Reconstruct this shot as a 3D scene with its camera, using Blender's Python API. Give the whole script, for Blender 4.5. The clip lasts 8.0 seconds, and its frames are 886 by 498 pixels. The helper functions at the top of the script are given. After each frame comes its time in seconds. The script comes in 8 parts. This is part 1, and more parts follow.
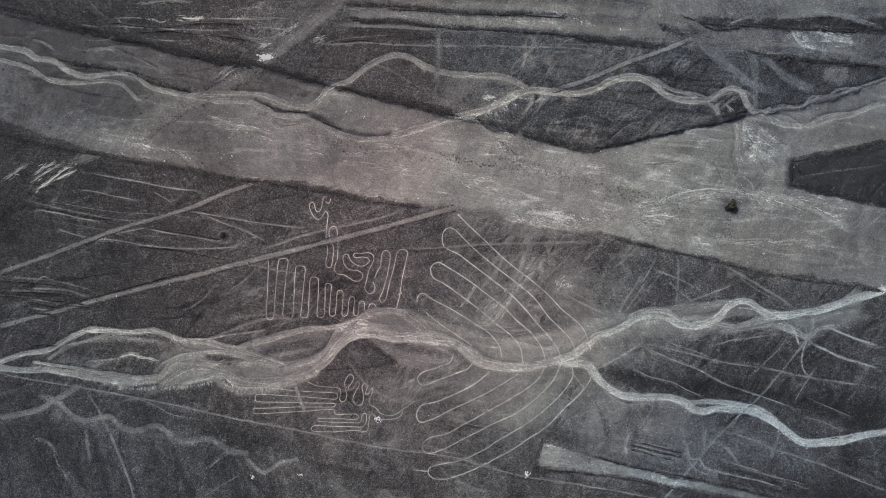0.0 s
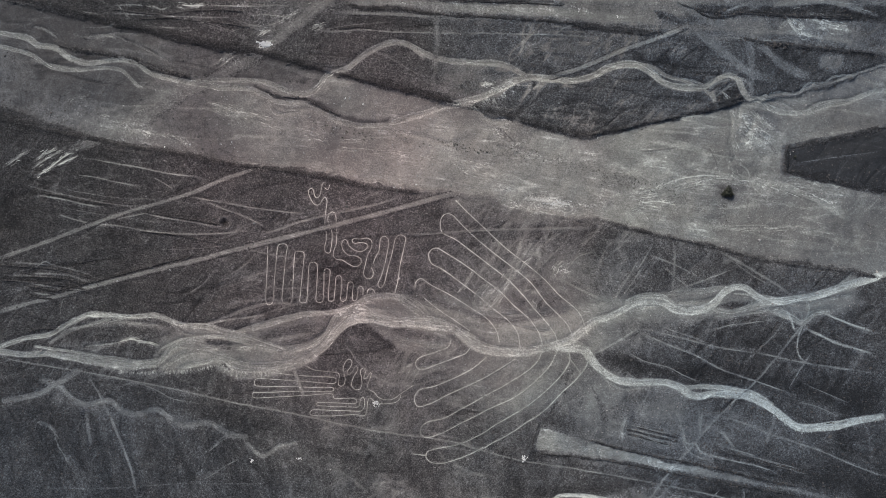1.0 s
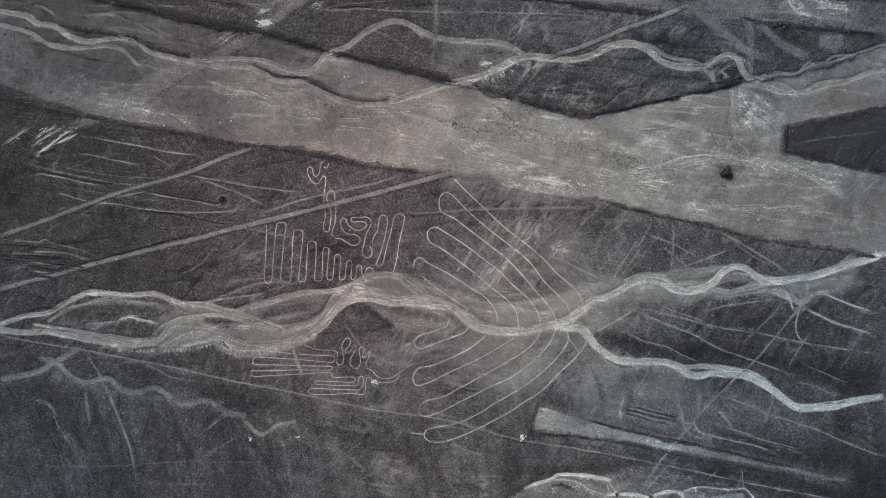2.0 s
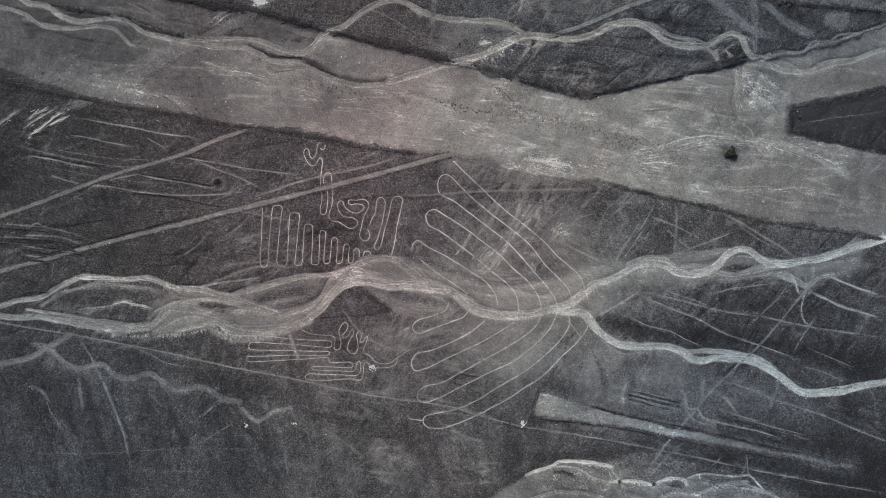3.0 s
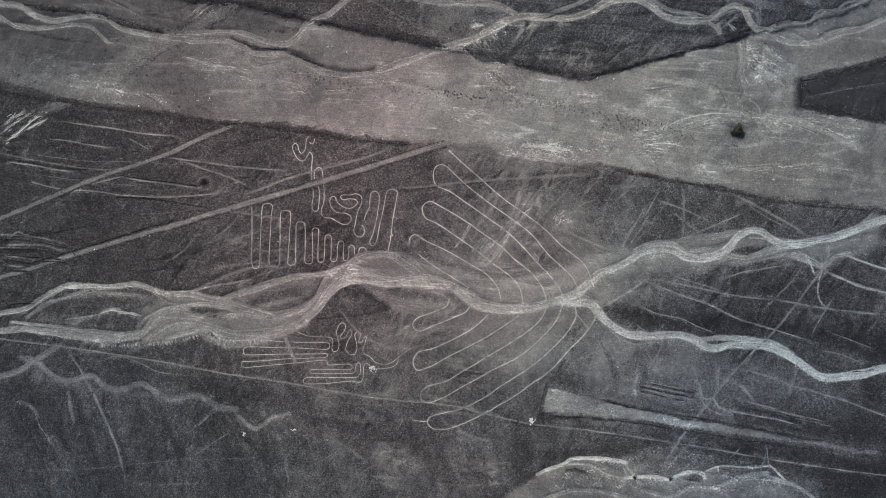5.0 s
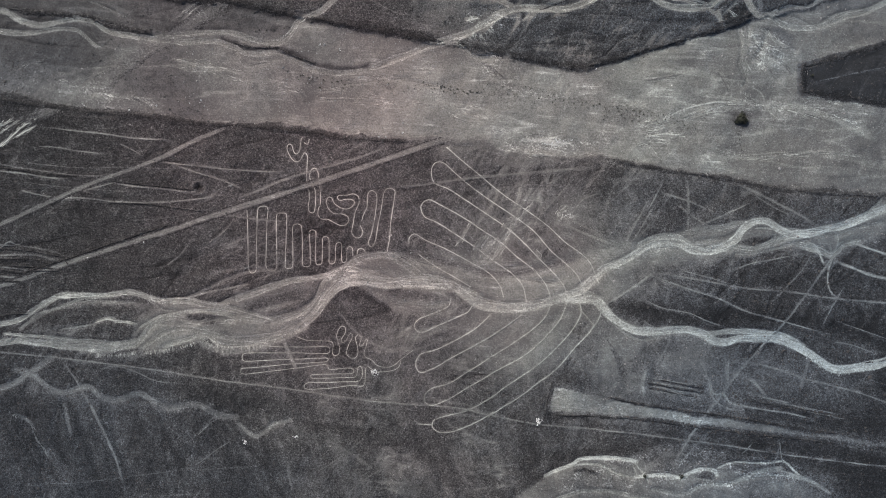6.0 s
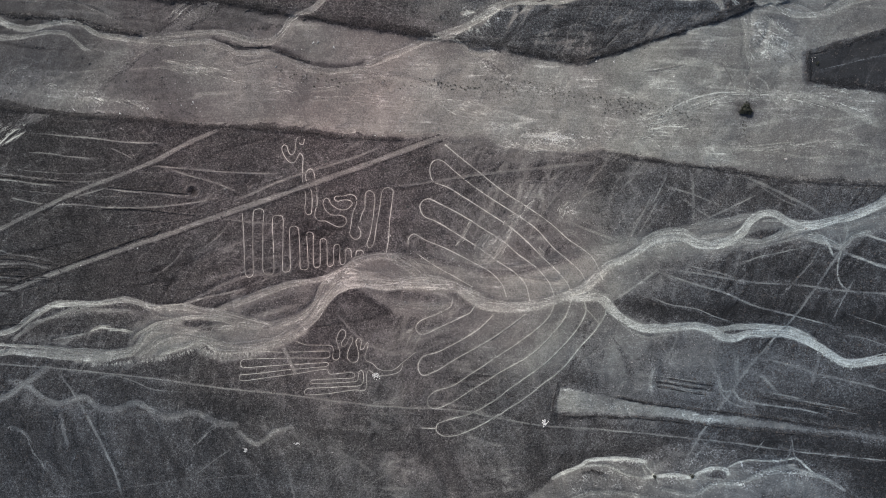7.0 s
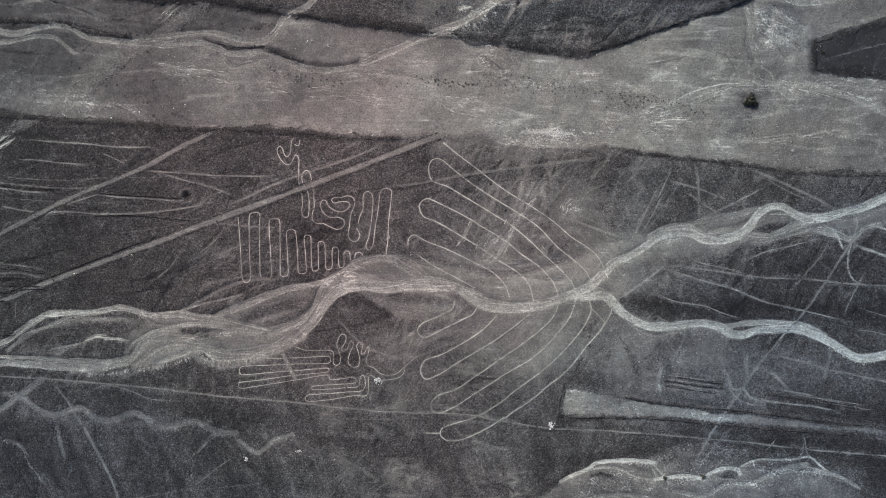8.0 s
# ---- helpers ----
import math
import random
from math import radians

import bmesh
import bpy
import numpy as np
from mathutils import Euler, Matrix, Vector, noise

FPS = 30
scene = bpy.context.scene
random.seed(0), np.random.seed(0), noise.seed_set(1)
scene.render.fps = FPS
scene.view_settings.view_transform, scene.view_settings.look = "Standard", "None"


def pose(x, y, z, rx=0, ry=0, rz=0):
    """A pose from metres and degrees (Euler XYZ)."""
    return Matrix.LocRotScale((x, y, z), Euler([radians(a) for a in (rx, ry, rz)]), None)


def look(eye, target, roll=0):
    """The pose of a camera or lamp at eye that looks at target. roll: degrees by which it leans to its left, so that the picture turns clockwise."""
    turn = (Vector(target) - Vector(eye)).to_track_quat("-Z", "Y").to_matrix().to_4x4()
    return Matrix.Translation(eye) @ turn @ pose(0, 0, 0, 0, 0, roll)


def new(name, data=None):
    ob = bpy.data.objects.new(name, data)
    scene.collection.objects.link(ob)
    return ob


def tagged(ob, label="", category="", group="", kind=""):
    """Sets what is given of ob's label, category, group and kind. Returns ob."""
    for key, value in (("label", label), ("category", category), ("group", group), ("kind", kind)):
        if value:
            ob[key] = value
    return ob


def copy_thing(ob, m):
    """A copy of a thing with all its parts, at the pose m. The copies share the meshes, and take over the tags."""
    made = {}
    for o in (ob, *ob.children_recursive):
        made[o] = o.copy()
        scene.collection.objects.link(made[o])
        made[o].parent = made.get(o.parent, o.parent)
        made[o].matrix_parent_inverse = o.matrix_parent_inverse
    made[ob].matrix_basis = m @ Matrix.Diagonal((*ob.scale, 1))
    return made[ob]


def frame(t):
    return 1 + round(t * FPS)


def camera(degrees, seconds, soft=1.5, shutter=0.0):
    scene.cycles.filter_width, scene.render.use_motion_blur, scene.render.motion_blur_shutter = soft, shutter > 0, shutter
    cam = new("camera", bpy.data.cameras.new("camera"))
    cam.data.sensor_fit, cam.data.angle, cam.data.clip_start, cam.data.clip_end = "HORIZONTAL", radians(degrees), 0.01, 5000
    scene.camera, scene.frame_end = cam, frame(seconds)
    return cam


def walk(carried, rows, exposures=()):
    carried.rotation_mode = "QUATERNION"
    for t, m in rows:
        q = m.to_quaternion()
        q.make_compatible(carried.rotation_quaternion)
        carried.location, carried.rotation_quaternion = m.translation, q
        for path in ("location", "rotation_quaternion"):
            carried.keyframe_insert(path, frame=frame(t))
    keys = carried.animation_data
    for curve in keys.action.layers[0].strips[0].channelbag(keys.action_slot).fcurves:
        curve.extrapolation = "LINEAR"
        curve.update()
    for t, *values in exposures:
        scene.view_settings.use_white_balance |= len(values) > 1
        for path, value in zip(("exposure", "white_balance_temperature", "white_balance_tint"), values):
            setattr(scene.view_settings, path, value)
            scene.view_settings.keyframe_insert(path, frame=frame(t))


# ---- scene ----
cam = camera(54.5, 8.0, soft=0.7)
PATH = [
    # seconds, place, turn
    (0.0, -1.07, 1.59, 306.78, -0.252, -0.179, 0.244),
    (0.5, -0.29, -0.33, 307.78, -0.279, -0.118, 0.304),
    (1.0, 0.33, -3.23, 309.11, -0.306, -0.058, 0.320),
    (1.5, 0.87, -6.56, 309.42, -0.333, 0.002, 0.376),
    (1.7, 1.09, -8.08, 309.64, -0.344, 0.026, 0.447),
    (2.8, 2.42, -15.60, 305.23, -0.404, 0.159, 0.387),
    (3.0, 2.55, -16.25, 303.85, -0.414, 0.183, 0.342),
    (3.5, 3.06, -17.42, 300.57, -0.442, 0.243, -0.043),
    (4.0, 3.41, -17.91, 297.57, -0.469, 0.304, -0.655),
    (4.5, 3.82, -18.03, 294.65, -0.496, 0.364, -1.200),
    (4.7, 4.07, -18.09, 293.38, -0.507, 0.388, -1.442),
    (5.8, 4.68, -18.30, 286.65, -0.566, 0.521, -3.126),
    (6.0, 4.85, -18.36, 285.31, -0.577, 0.545, -3.369),
    (6.5, 5.07, -18.36, 282.21, -0.604, 0.605, -3.977),
    (7.0, 5.31, -18.34, 279.12, -0.631, 0.665, -4.579),
    (7.5, 5.50, -18.21, 276.07, -0.658, 0.726, -5.145),
    (8.0, 5.68, -18.03, 273.09, -0.686, 0.786, -5.721),
]
walk(cam, [(t, pose(x, y, z, rx, ry, rz)) for t, x, y, z, rx, ry, rz in PATH])

# ---- world and sun ----
SUN_UP, SUN_FROM = 40.0, 325.0
world = bpy.data.worlds.new("sky")
scene.world = world
world.use_nodes = True
wn = world.node_tree
sky = wn.nodes.new("ShaderNodeTexSky")
sky.sky_type = "NISHITA"
sky.sun_disc = False
sky.sun_elevation = radians(SUN_UP)
sky.sun_rotation = radians(SUN_FROM)
sky.dust_density = 2.0
wn.links.new(sky.outputs[0], wn.nodes["Background"].inputs[0])
wn.nodes["Background"].inputs[1].default_value = 0.115
sun_data = bpy.data.lights.new("sun", "SUN")
sun_data.energy = 4.5
sun_data.angle = radians(6)
sun_data.color = (1.0, 0.96, 0.9)
sun = new("sun", sun_data)
az, up = radians(SUN_FROM), radians(SUN_UP)
sun_way = Vector((math.sin(az) * math.cos(up), math.cos(az) * math.cos(up), math.sin(up)))
sun.matrix_world = look(sun_way * 400, (0, 0, 0))

# ---- materials ----


def nodes_of(name):
    mat = bpy.data.materials.new(name)
    mat.use_nodes = True
    nt = mat.node_tree
    return mat, nt, nt.nodes["Principled BSDF"]


def add_node(nt, kind, **inputs):
    n = nt.nodes.new(kind)
    for key, value in inputs.items():
        n.inputs[key].default_value = value
    return n


def math_node(nt, op, a, b, clamp=False):
    n = nt.nodes.new("ShaderNodeMath")
    n.operation = op
    n.use_clamp = clamp
    for i, v in enumerate((a, b)):
        if isinstance(v, (int, float)):
            n.inputs[i].default_value = v
        else:
            nt.links.new(v, n.inputs[i])
    return n.outputs[0]


def ramp_node(nt, fac, stops):
    r = nt.nodes.new("ShaderNodeValToRGB")
    el = r.color_ramp.elements
    while len(el) < len(stops):
        el.new(0.5)
    for e, (p, c) in zip(el, stops):
        e.position = p
        e.color = (*c, 1)
    nt.links.new(fac, r.inputs[0])
    return r.outputs[0]


def noise_node(nt, vec, scale, detail=3.0, rough=0.55, stretch=None, turn=0.0):
    if stretch:
        m = nt.nodes.new("ShaderNodeMapping")
        m.vector_type = "TEXTURE"
        m.inputs["Scale"].default_value = stretch
        m.inputs["Rotation"].default_value = (0, 0, radians(turn))
        nt.links.new(vec, m.inputs[0])
        vec = m.outputs[0]
    n = add_node(nt, "ShaderNodeTexNoise", Scale=scale, Detail=detail, Roughness=rough)
    nt.links.new(vec, n.inputs["Vector"])
    return n.outputs["Fac"]


def soil():
    """Desert soil from dark varnished stones (low tone) over gravel to pale silt (high tone)."""
    mat, nt, bsdf = nodes_of("desert_soil")
    geo = nt.nodes.new("ShaderNodeNewGeometry")
    pos = geo.outputs["Position"]
    tone = nt.nodes.new("ShaderNodeAttribute")
    tone.attribute_name = "tone"
    hue = nt.nodes.new("ShaderNodeAttribute")
    hue.attribute_name = "hue"
    fine = noise_node(nt, pos, 1.9, 3, 0.68)
    grain = noise_node(nt, pos, 3.2, 2, 0.6)
    mottle = noise_node(nt, pos, 0.3, 3, 0.6)
    patch = noise_node(nt, pos, 0.045, 4, 0.6)
    flow = noise_node(nt, pos, 1.0, 4, 0.6, (14.0, 1.1, 1), -7)
    scour = noise_node(nt, pos, 1.0, 4, 0.65, (6.0, 1.2, 1), 58)
    gouge = noise_node(nt, pos, 1.0, 4, 0.65, (5.0, 1.4, 1), 118)
    where = math_node(nt, "MULTIPLY", math_node(nt, "SUBTRACT", noise_node(nt, pos, 0.02, 2, 0.5), 0.42), 6.0, True)
    blow = nt.nodes.new("ShaderNodeMix")
    nt.links.new(where, blow.inputs[0])
    nt.links.new(scour, blow.inputs[2])
    nt.links.new(gouge, blow.inputs[3])
    scour = blow.outputs[0]

    def off(v, k):
        return math_node(nt, "MULTIPLY", math_node(nt, "SUBTRACT", v, 0.5), k)

    t = math_node(nt, "ADD", tone.outputs["Fac"], off(patch, 0.42))
    # strands of silt and gravel drawn out along a channel's own course
    course = nt.nodes.new("ShaderNodeAttribute")
    course.attribute_name = "course"
    bed = nt.nodes.new("ShaderNodeAttribute")
    bed.attribute_name = "bed"
    strand = noise_node(nt, course.outputs["Vector"], 1.0, 3, 0.6, (9.0, 0.55, 1))
    thread = noise_node(nt, course.outputs["Vector"], 1.0, 2, 0.6, (3.2, 0.22, 1))
    bead = noise_node(nt, pos, 2.8, 2, 0.5)
    for v, k in ((strand, 0.5), (thread, 0.32), (bead, 0.55)):
        t = math_node(nt, "ADD", t, math_node(nt, "MULTIPLY", bed.outputs["Fac"], off(v, k)))
    cell = add_node(nt, "ShaderNodeTexVoronoi", Scale=2.2, Randomness=1.0)
    nt.links.new(pos, cell.inputs["Vector"])
    pebble = nt.nodes.new("ShaderNodeSeparateColor")
    nt.links.new(cell.outputs["Color"], pebble.inputs[0])
    # wind-laid streaks of light sand, only where the soil is already sandy
    streak = math_node(nt, "MULTIPLY", math_node(nt, "SUBTRACT", flow, 0.56), 5.0, True)
    tuft = math_node(nt, "MULTIPLY", math_node(nt, "SUBTRACT", noise_node(nt, pos, 0.09, 4, 0.65), 0.5), 5.0, True)
    streak = math_node(nt, "MULTIPLY", streak, math_node(nt, "ADD", tuft, 0.15))
    sandy = math_node(nt, "MULTIPLY", math_node(nt, "SUBTRACT", tone.outputs["Fac"], 0.2), 4.0, True)
    t = math_node(nt, "ADD", t, math_node(nt, "MULTIPLY", math_node(nt, "MULTIPLY", streak, sandy), 0.55))
    drift = math_node(nt, "MULTIPLY", math_node(nt, "SUBTRACT", noise_node(nt, pos, 0.55, 5, 0.7), 0.56), 4.0, True)
    t = math_node(nt, "ADD", t, math_node(nt, "MULTIPLY", math_node(nt, "MULTIPLY", drift, tuft), math_node(nt, "ADD", 0.15, math_node(nt, "MULTIPLY", sandy, 0.55))))
    t = math_node(nt, "ADD", t, math_node(nt, "MULTIPLY", off(mottle, 0.42), math_node(nt, "SUBTRACT", 1.0, math_node(nt, "MULTIPLY", sandy, 0.55))))
    # thin wind lines scored across the sandy floor
    score = math_node(nt, "MULTIPLY", sandy, math_node(nt, "MULTIPLY", math_node(nt, "ADD", 0.3, tuft), off(noise_node(nt, pos, 1.0, 5, 0.7, (5.0, 0.4, 1), -9), 0.75)))
    t = math_node(nt, "ADD", t, score)
    # clumps of bright gravel and salt crust where the floor carries them
    gravel = nt.nodes.new("ShaderNodeAttribute")
    gravel.attribute_name = "gravel"
    clump = math_node(nt, "MULTIPLY", math_node(nt, "SUBTRACT", noise_node(nt, pos, 0.35, 4, 0.7, (1.9, 1.0, 1), -12), 0.49), 6.0, True)
    grit = math_node(nt, "MULTIPLY", math_node(nt, "SUBTRACT", noise_node(nt, pos, 1.7, 2, 0.6), 0.42), 4.0, True)
    crust = math_node(nt, "MULTIPLY", math_node(nt, "ADD", math_node(nt, "MULTIPLY", clump, 0.75), 0.2), grit)
    t = math_node(nt, "ADD", t, math_node(nt, "MULTIPLY", crust, gravel.outputs["Fac"]))
    # silt is smoother than stony ground
    silt = math_node(nt, "MULTIPLY", math_node(nt, "SUBTRACT", tone.outputs["Fac"], 0.05), 3.4, True)
    even = nt.nodes.new("ShaderNodeAttribute")
    even.attribute_name = "even"
    silt = math_node(nt, "MAXIMUM", silt, even.outputs["Fac"])
    rough = math_node(nt, "SUBTRACT", 1.0, math_node(nt, "MULTIPLY", silt, 0.64))
    for v, k in ((fine, 1.7), (pebble.outputs[0], 0.34), (flow, 0.35), (scour, 0.8)):
        t = math_node(nt, "ADD", t, math_node(nt, "MULTIPLY", rough, off(v, k)))
    t = math_node(nt, "MULTIPLY", math_node(nt, "ADD", t, 1.0), 0.5, True)
    base = ramp_node(nt, t, ((0.0, (0.014, 0.013, 0.013)), (0.3, (0.027, 0.025, 0.0245)), (0.5, (0.06, 0.056, 0.0545)), (0.68, (0.125, 0.118, 0.113)), (0.82, (0.225, 0.216, 0.206)), (1.0, (0.46, 0.445, 0.425))))
    # hue also carries the bluish lens vignette painted into the ground colour
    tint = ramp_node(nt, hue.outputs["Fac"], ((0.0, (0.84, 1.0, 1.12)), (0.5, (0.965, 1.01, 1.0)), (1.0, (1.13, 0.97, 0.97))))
    gr = math_node(nt, "ADD", 1.0, math_node(nt, "MULTIPLY", rough, off(grain, 2.6)))
    col = base
    earth = math_node(nt, "MULTIPLY", math_node(nt, "SUBTRACT", tone.outputs["Fac"], 0.15), 2.5, True)
    khaki = ramp_node(nt, earth, ((0.0, (1.01, 0.99, 1.022)), (1.0, (1.004, 1.004, 0.97))))
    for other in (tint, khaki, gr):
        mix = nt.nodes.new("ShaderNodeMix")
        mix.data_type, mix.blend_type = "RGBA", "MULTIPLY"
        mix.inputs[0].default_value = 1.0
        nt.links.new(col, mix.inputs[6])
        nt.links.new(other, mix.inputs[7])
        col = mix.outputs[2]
    nt.links.new(col, bsdf.inputs["Base Color"])
    bsdf.inputs["Roughness"].default_value = 0.95
    bsdf.inputs["Specular IOR Level"].default_value = 0.15
    bump = nt.nodes.new("ShaderNodeBump")
    bump.inputs["Strength"].default_value = 0.9
    bump.inputs["Distance"].default_value = 0.7
    nt.links.new(math_node(nt, "ADD", fine, math_node(nt, "MULTIPLY", grain, 0.4)), bump.inputs["Height"])
    nt.links.new(rough, bump.inputs["Strength"])
    nt.links.new(bump.outputs[0], bsdf.inputs["Normal"])
    return mat


def rock(name, low, high):
    mat, nt, bsdf = nodes_of(name)
    geo = nt.nodes.new("ShaderNodeNewGeometry")
    pos = geo.outputs["Position"]
    n = noise_node(nt, pos, 4.0, 4, 0.6)
    f = math_node(nt, "ADD", math_node(nt, "MULTIPLY", geo.outputs["Random Per Island"], 0.6), math_node(nt, "MULTIPLY", n, 0.4))
    nt.links.new(ramp_node(nt, f, ((0.1, low), (0.9, high))), bsdf.inputs["Base Color"])
    bsdf.inputs["Roughness"].default_value = 0.85
    bump = nt.nodes.new("ShaderNodeBump")
    bump.inputs["Strength"].default_value = 0.5
    bump.inputs["Distance"].default_value = 0.04
    nt.links.new(n, bump.inputs["Height"])
    nt.links.new(bump.outputs[0], bsdf.inputs["Normal"])
    return mat


SOIL = soil()
DARK_ROCK = rock("dark_varnished_rock", (0.018, 0.016, 0.016), (0.075, 0.068, 0.066))
PALE_ROCK = rock("pale_rock", (0.3, 0.29, 0.28), (0.75, 0.74, 0.72))
GREY_ROCK = rock("grey_rock", (0.1, 0.095, 0.092), (0.3, 0.285, 0.275))
LEAF = rock("dusty_leaves", (0.018, 0.02, 0.014), (0.06, 0.062, 0.045))
TWIG = rock("dry_twigs", (0.03, 0.025, 0.02), (0.09, 0.075, 0.06))

# ---- plan of the lines on the desert ----
LINES = []


PATCHES = []


def patch(soft, tone, outline):
    """A stretch of floor in another tone, its border fading over soft metres."""
    PATCHES.append((soft, tone, outline))


CRUSTS = []


def crust(soft, amount, outline):
    """A stretch of floor strewn with clumps of bright gravel, thinning out over soft metres."""
    CRUSTS.append((soft, amount, outline))


def glyph(figure, width, tone, way):
    LINES.append(("glyph", figure, width, tone, way))


def channel(river, width, tone, way):
    LINES.append(("channel", river, width, tone, way))


def track(name, width, tone, way):
    LINES.append(("track", name, width, tone, way))


def gully(name, width, tone, way):
    LINES.append(("gully", name, width, tone, way))


def bank(name, width, tone, way):
    LINES.append(("bank", name, width, tone, way))


glyph("bird", 0.35, 0.86, [(-46.0, 16.0), (-46.5, 16.8), (-47.5, 16.6), (-47.9, 15.2), (-47.2, 13.2), (-46.0, 11.2), (-44.6, 10.4), (-43.4, 11.2), (-42.6, 12.8), (-41.8, 13.8), (-41.0, 12.4), (-41.4, 9.4), (-41.8, 4.3), (-41.2, 0.3), (-41.2, -1.7), (-41.8, -4.3), (-41.7, -5.9), (-40.9, -6.7), (-39.9, -6.5), (-39.5, -4.9), (-39.1, -1.3), (-39.2, 1.1), (-40.2, 3.5), (-40.8, 5.1), (-40.6, 6.8), (-39.6, 8.2), (-38.4, 8.2), (-37.8, 6.8), (-37.6, 3.3), (-37.5, -0.7), (-37.7, -3.7), (-38.7, -6.1), (-38.7, -7.7), (-37.5, -8.9), (-35.5, -8.9), (-33.1, -10.5), (-31.1, -11.5), (-29.4, -11.1), (-28.4, -9.7), (-28.9, -8.3), (-30.5, -7.5), (-33.5, -7.3), (-35.3, -5.3), (-35.7, -3.3)])
glyph("bird", 0.35, 0.86, [(-35.7, -3.3), (-35.1, -1.7), (-33.9, -1.7), (-33.1, -3.9), (-31.1, -5.5), (-28.9, -6.1), (-27.1, -5.3), (-26.0, -3.9), (-27.1, -2.9), (-29.1, -2.7), (-31.1, -3.1), (-32.1, -2.3), (-31.7, -1.3), (-29.1, -1.5), (-26.5, -1.0), (-24.8, -2.0), (-24.8, -4.3), (-26.4, -7.3), (-27.0, -9.7), (-27.4, -11.7), (-28.0, -13.7), (-27.2, -15.4), (-26.0, -15.9), (-24.6, -15.3), (-24.2, -13.3), (-25.0, -11.7)])
glyph("bird", 0.35, 0.86, [(-24.4, -10.3), (-23.6, -8.1), (-22.2, -5.7), (-22.0, -2.6), (-21.6, -0.8), (-20.2, -0.2), (-18.8, -1.6), (-19.0, -4.6), (-20.0, -9.7), (-21.4, -14.7), (-22.8, -17.8), (-21.8, -19.2), (-20.4, -17.7), (-19.0, -11.7), (-17.6, -6.6), (-16.6, -1.6), (-15.8, -0.2), (-14.2, 0.2), (-12.6, -0.8), (-13.6, -5.6), (-14.7, -10.7), (-15.5, -16.7), (-16.7, -21.4)])
glyph("bird", 0.35, 0.86, [(-46.0, 16.0), (-45.6, 14.0), (-44.8, 13.0), (-43.6, 14.0), (-43.2, 16.4), (-42.8, 18.4), (-42.2, 18.8)])
glyph("bird", 0.35, 0.86, [(-42.0, 17.0), (-41.4, 16.2), (-40.6, 16.4), (-40.2, 18.0)])
glyph("tail_comb", 0.34, 0.78, [(-62.3, -4.4), (-62.6, -15.1), (-63.0, -23.7), (-62.8, -25.1), (-61.5, -25.5), (-60.4, -24.4), (-59.8, -15.1), (-58.9, -4.9), (-58.5, -3.5), (-56.0, -3.3), (-55.3, -4.1), (-56.0, -9.0), (-56.8, -18.1), (-57.2, -23.7), (-56.7, -24.8), (-54.4, -25.0), (-53.6, -24.0), (-53.1, -15.0), (-52.7, -6.9), (-52.3, -6.0), (-49.4, -6.1), (-49.1, -7.1), (-49.9, -15.0), (-50.8, -23.7)])
glyph("tail_comb", 0.34, 0.78, [(-50.8, -23.7), (-50.6, -24.5), (-48.8, -24.6), (-48.2, -23.9), (-47.8, -17.0), (-47.4, -10.7), (-46.9, -9.9), (-44.8, -10.1), (-44.4, -10.9), (-44.6, -18.0), (-45.0, -23.6), (-44.5, -24.3), (-42.7, -24.3), (-42.3, -23.5), (-42.1, -18.0), (-42.0, -12.9), (-41.6, -12.1), (-40.1, -12.3), (-39.8, -13.1), (-40.3, -19.0), (-40.5, -23.3), (-40.1, -23.9), (-38.7, -23.9), (-38.4, -23.1)])
glyph("tail_comb", 0.34, 0.78, [(-38.4, -23.1), (-38.0, -19.0), (-37.7, -14.9), (-37.1, -14.6), (-35.9, -14.8), (-35.6, -15.7), (-35.8, -20.0), (-36.1, -23.3), (-35.6, -23.9), (-34.4, -23.8), (-34.0, -23.0), (-33.4, -17.4), (-32.9, -16.8), (-31.8, -16.9), (-31.4, -17.7), (-31.8, -20.5), (-31.8, -23.2), (-31.3, -23.7), (-30.5, -23.6), (-30.1, -22.8), (-29.9, -19.5), (-29.5, -18.5), (-28.3, -18.5), (-27.9, -19.4), (-28.0, -21.5)])
glyph("tail_comb", 0.34, 0.78, [(-26.5, -21.0), (-26.3, -19.6), (-25.3, -19.2), (-23.9, -19.7), (-23.9, -20.7)])
glyph("upper_wing", 0.41, 0.79, [(5.1, 12.6), (10.2, 7.6), (15.2, 3.0), (23.3, -4.5), (31.4, -10.7), (37.5, -15.9), (42.6, -21.3), (46.6, -24.5), (49.7, -27.5), (51.7, -31.6), (52.7, -35.2)])
glyph("upper_wing", 0.41, 0.79, [(4.5, 6.9), (9.2, 2.1), (13.6, -1.9), (19.3, -6.5), (26.4, -11.9), (32.5, -17.1), (37.5, -23.6), (42.6, -28.6), (46.0, -32.6), (47.7, -37.6), (48.1, -40.7)])
glyph("upper_wing", 0.42, 0.82, [(4.5, 6.9), (3.1, 7.7), (1.1, 7.5), (-0.1, 5.9), (-0.3, 2.9), (0.5, 0.9), (5.2, -1.5), (11.2, -5.9), (17.3, -10.5), (24.4, -16.1), (29.4, -21.2), (33.1, -25.6), (37.6, -30.6), (41.2, -35.6), (42.7, -40.7)])
glyph("upper_wing", 0.42, 0.82, [(-4.3, -8.6), (-4.5, -6.6), (-3.3, -5.0), (-1.5, -4.6), (2.2, -6.6), (9.2, -11.0), (15.3, -15.6), (21.4, -20.2), (26.4, -25.2), (31.5, -29.6), (35.2, -34.7), (36.8, -39.7)])
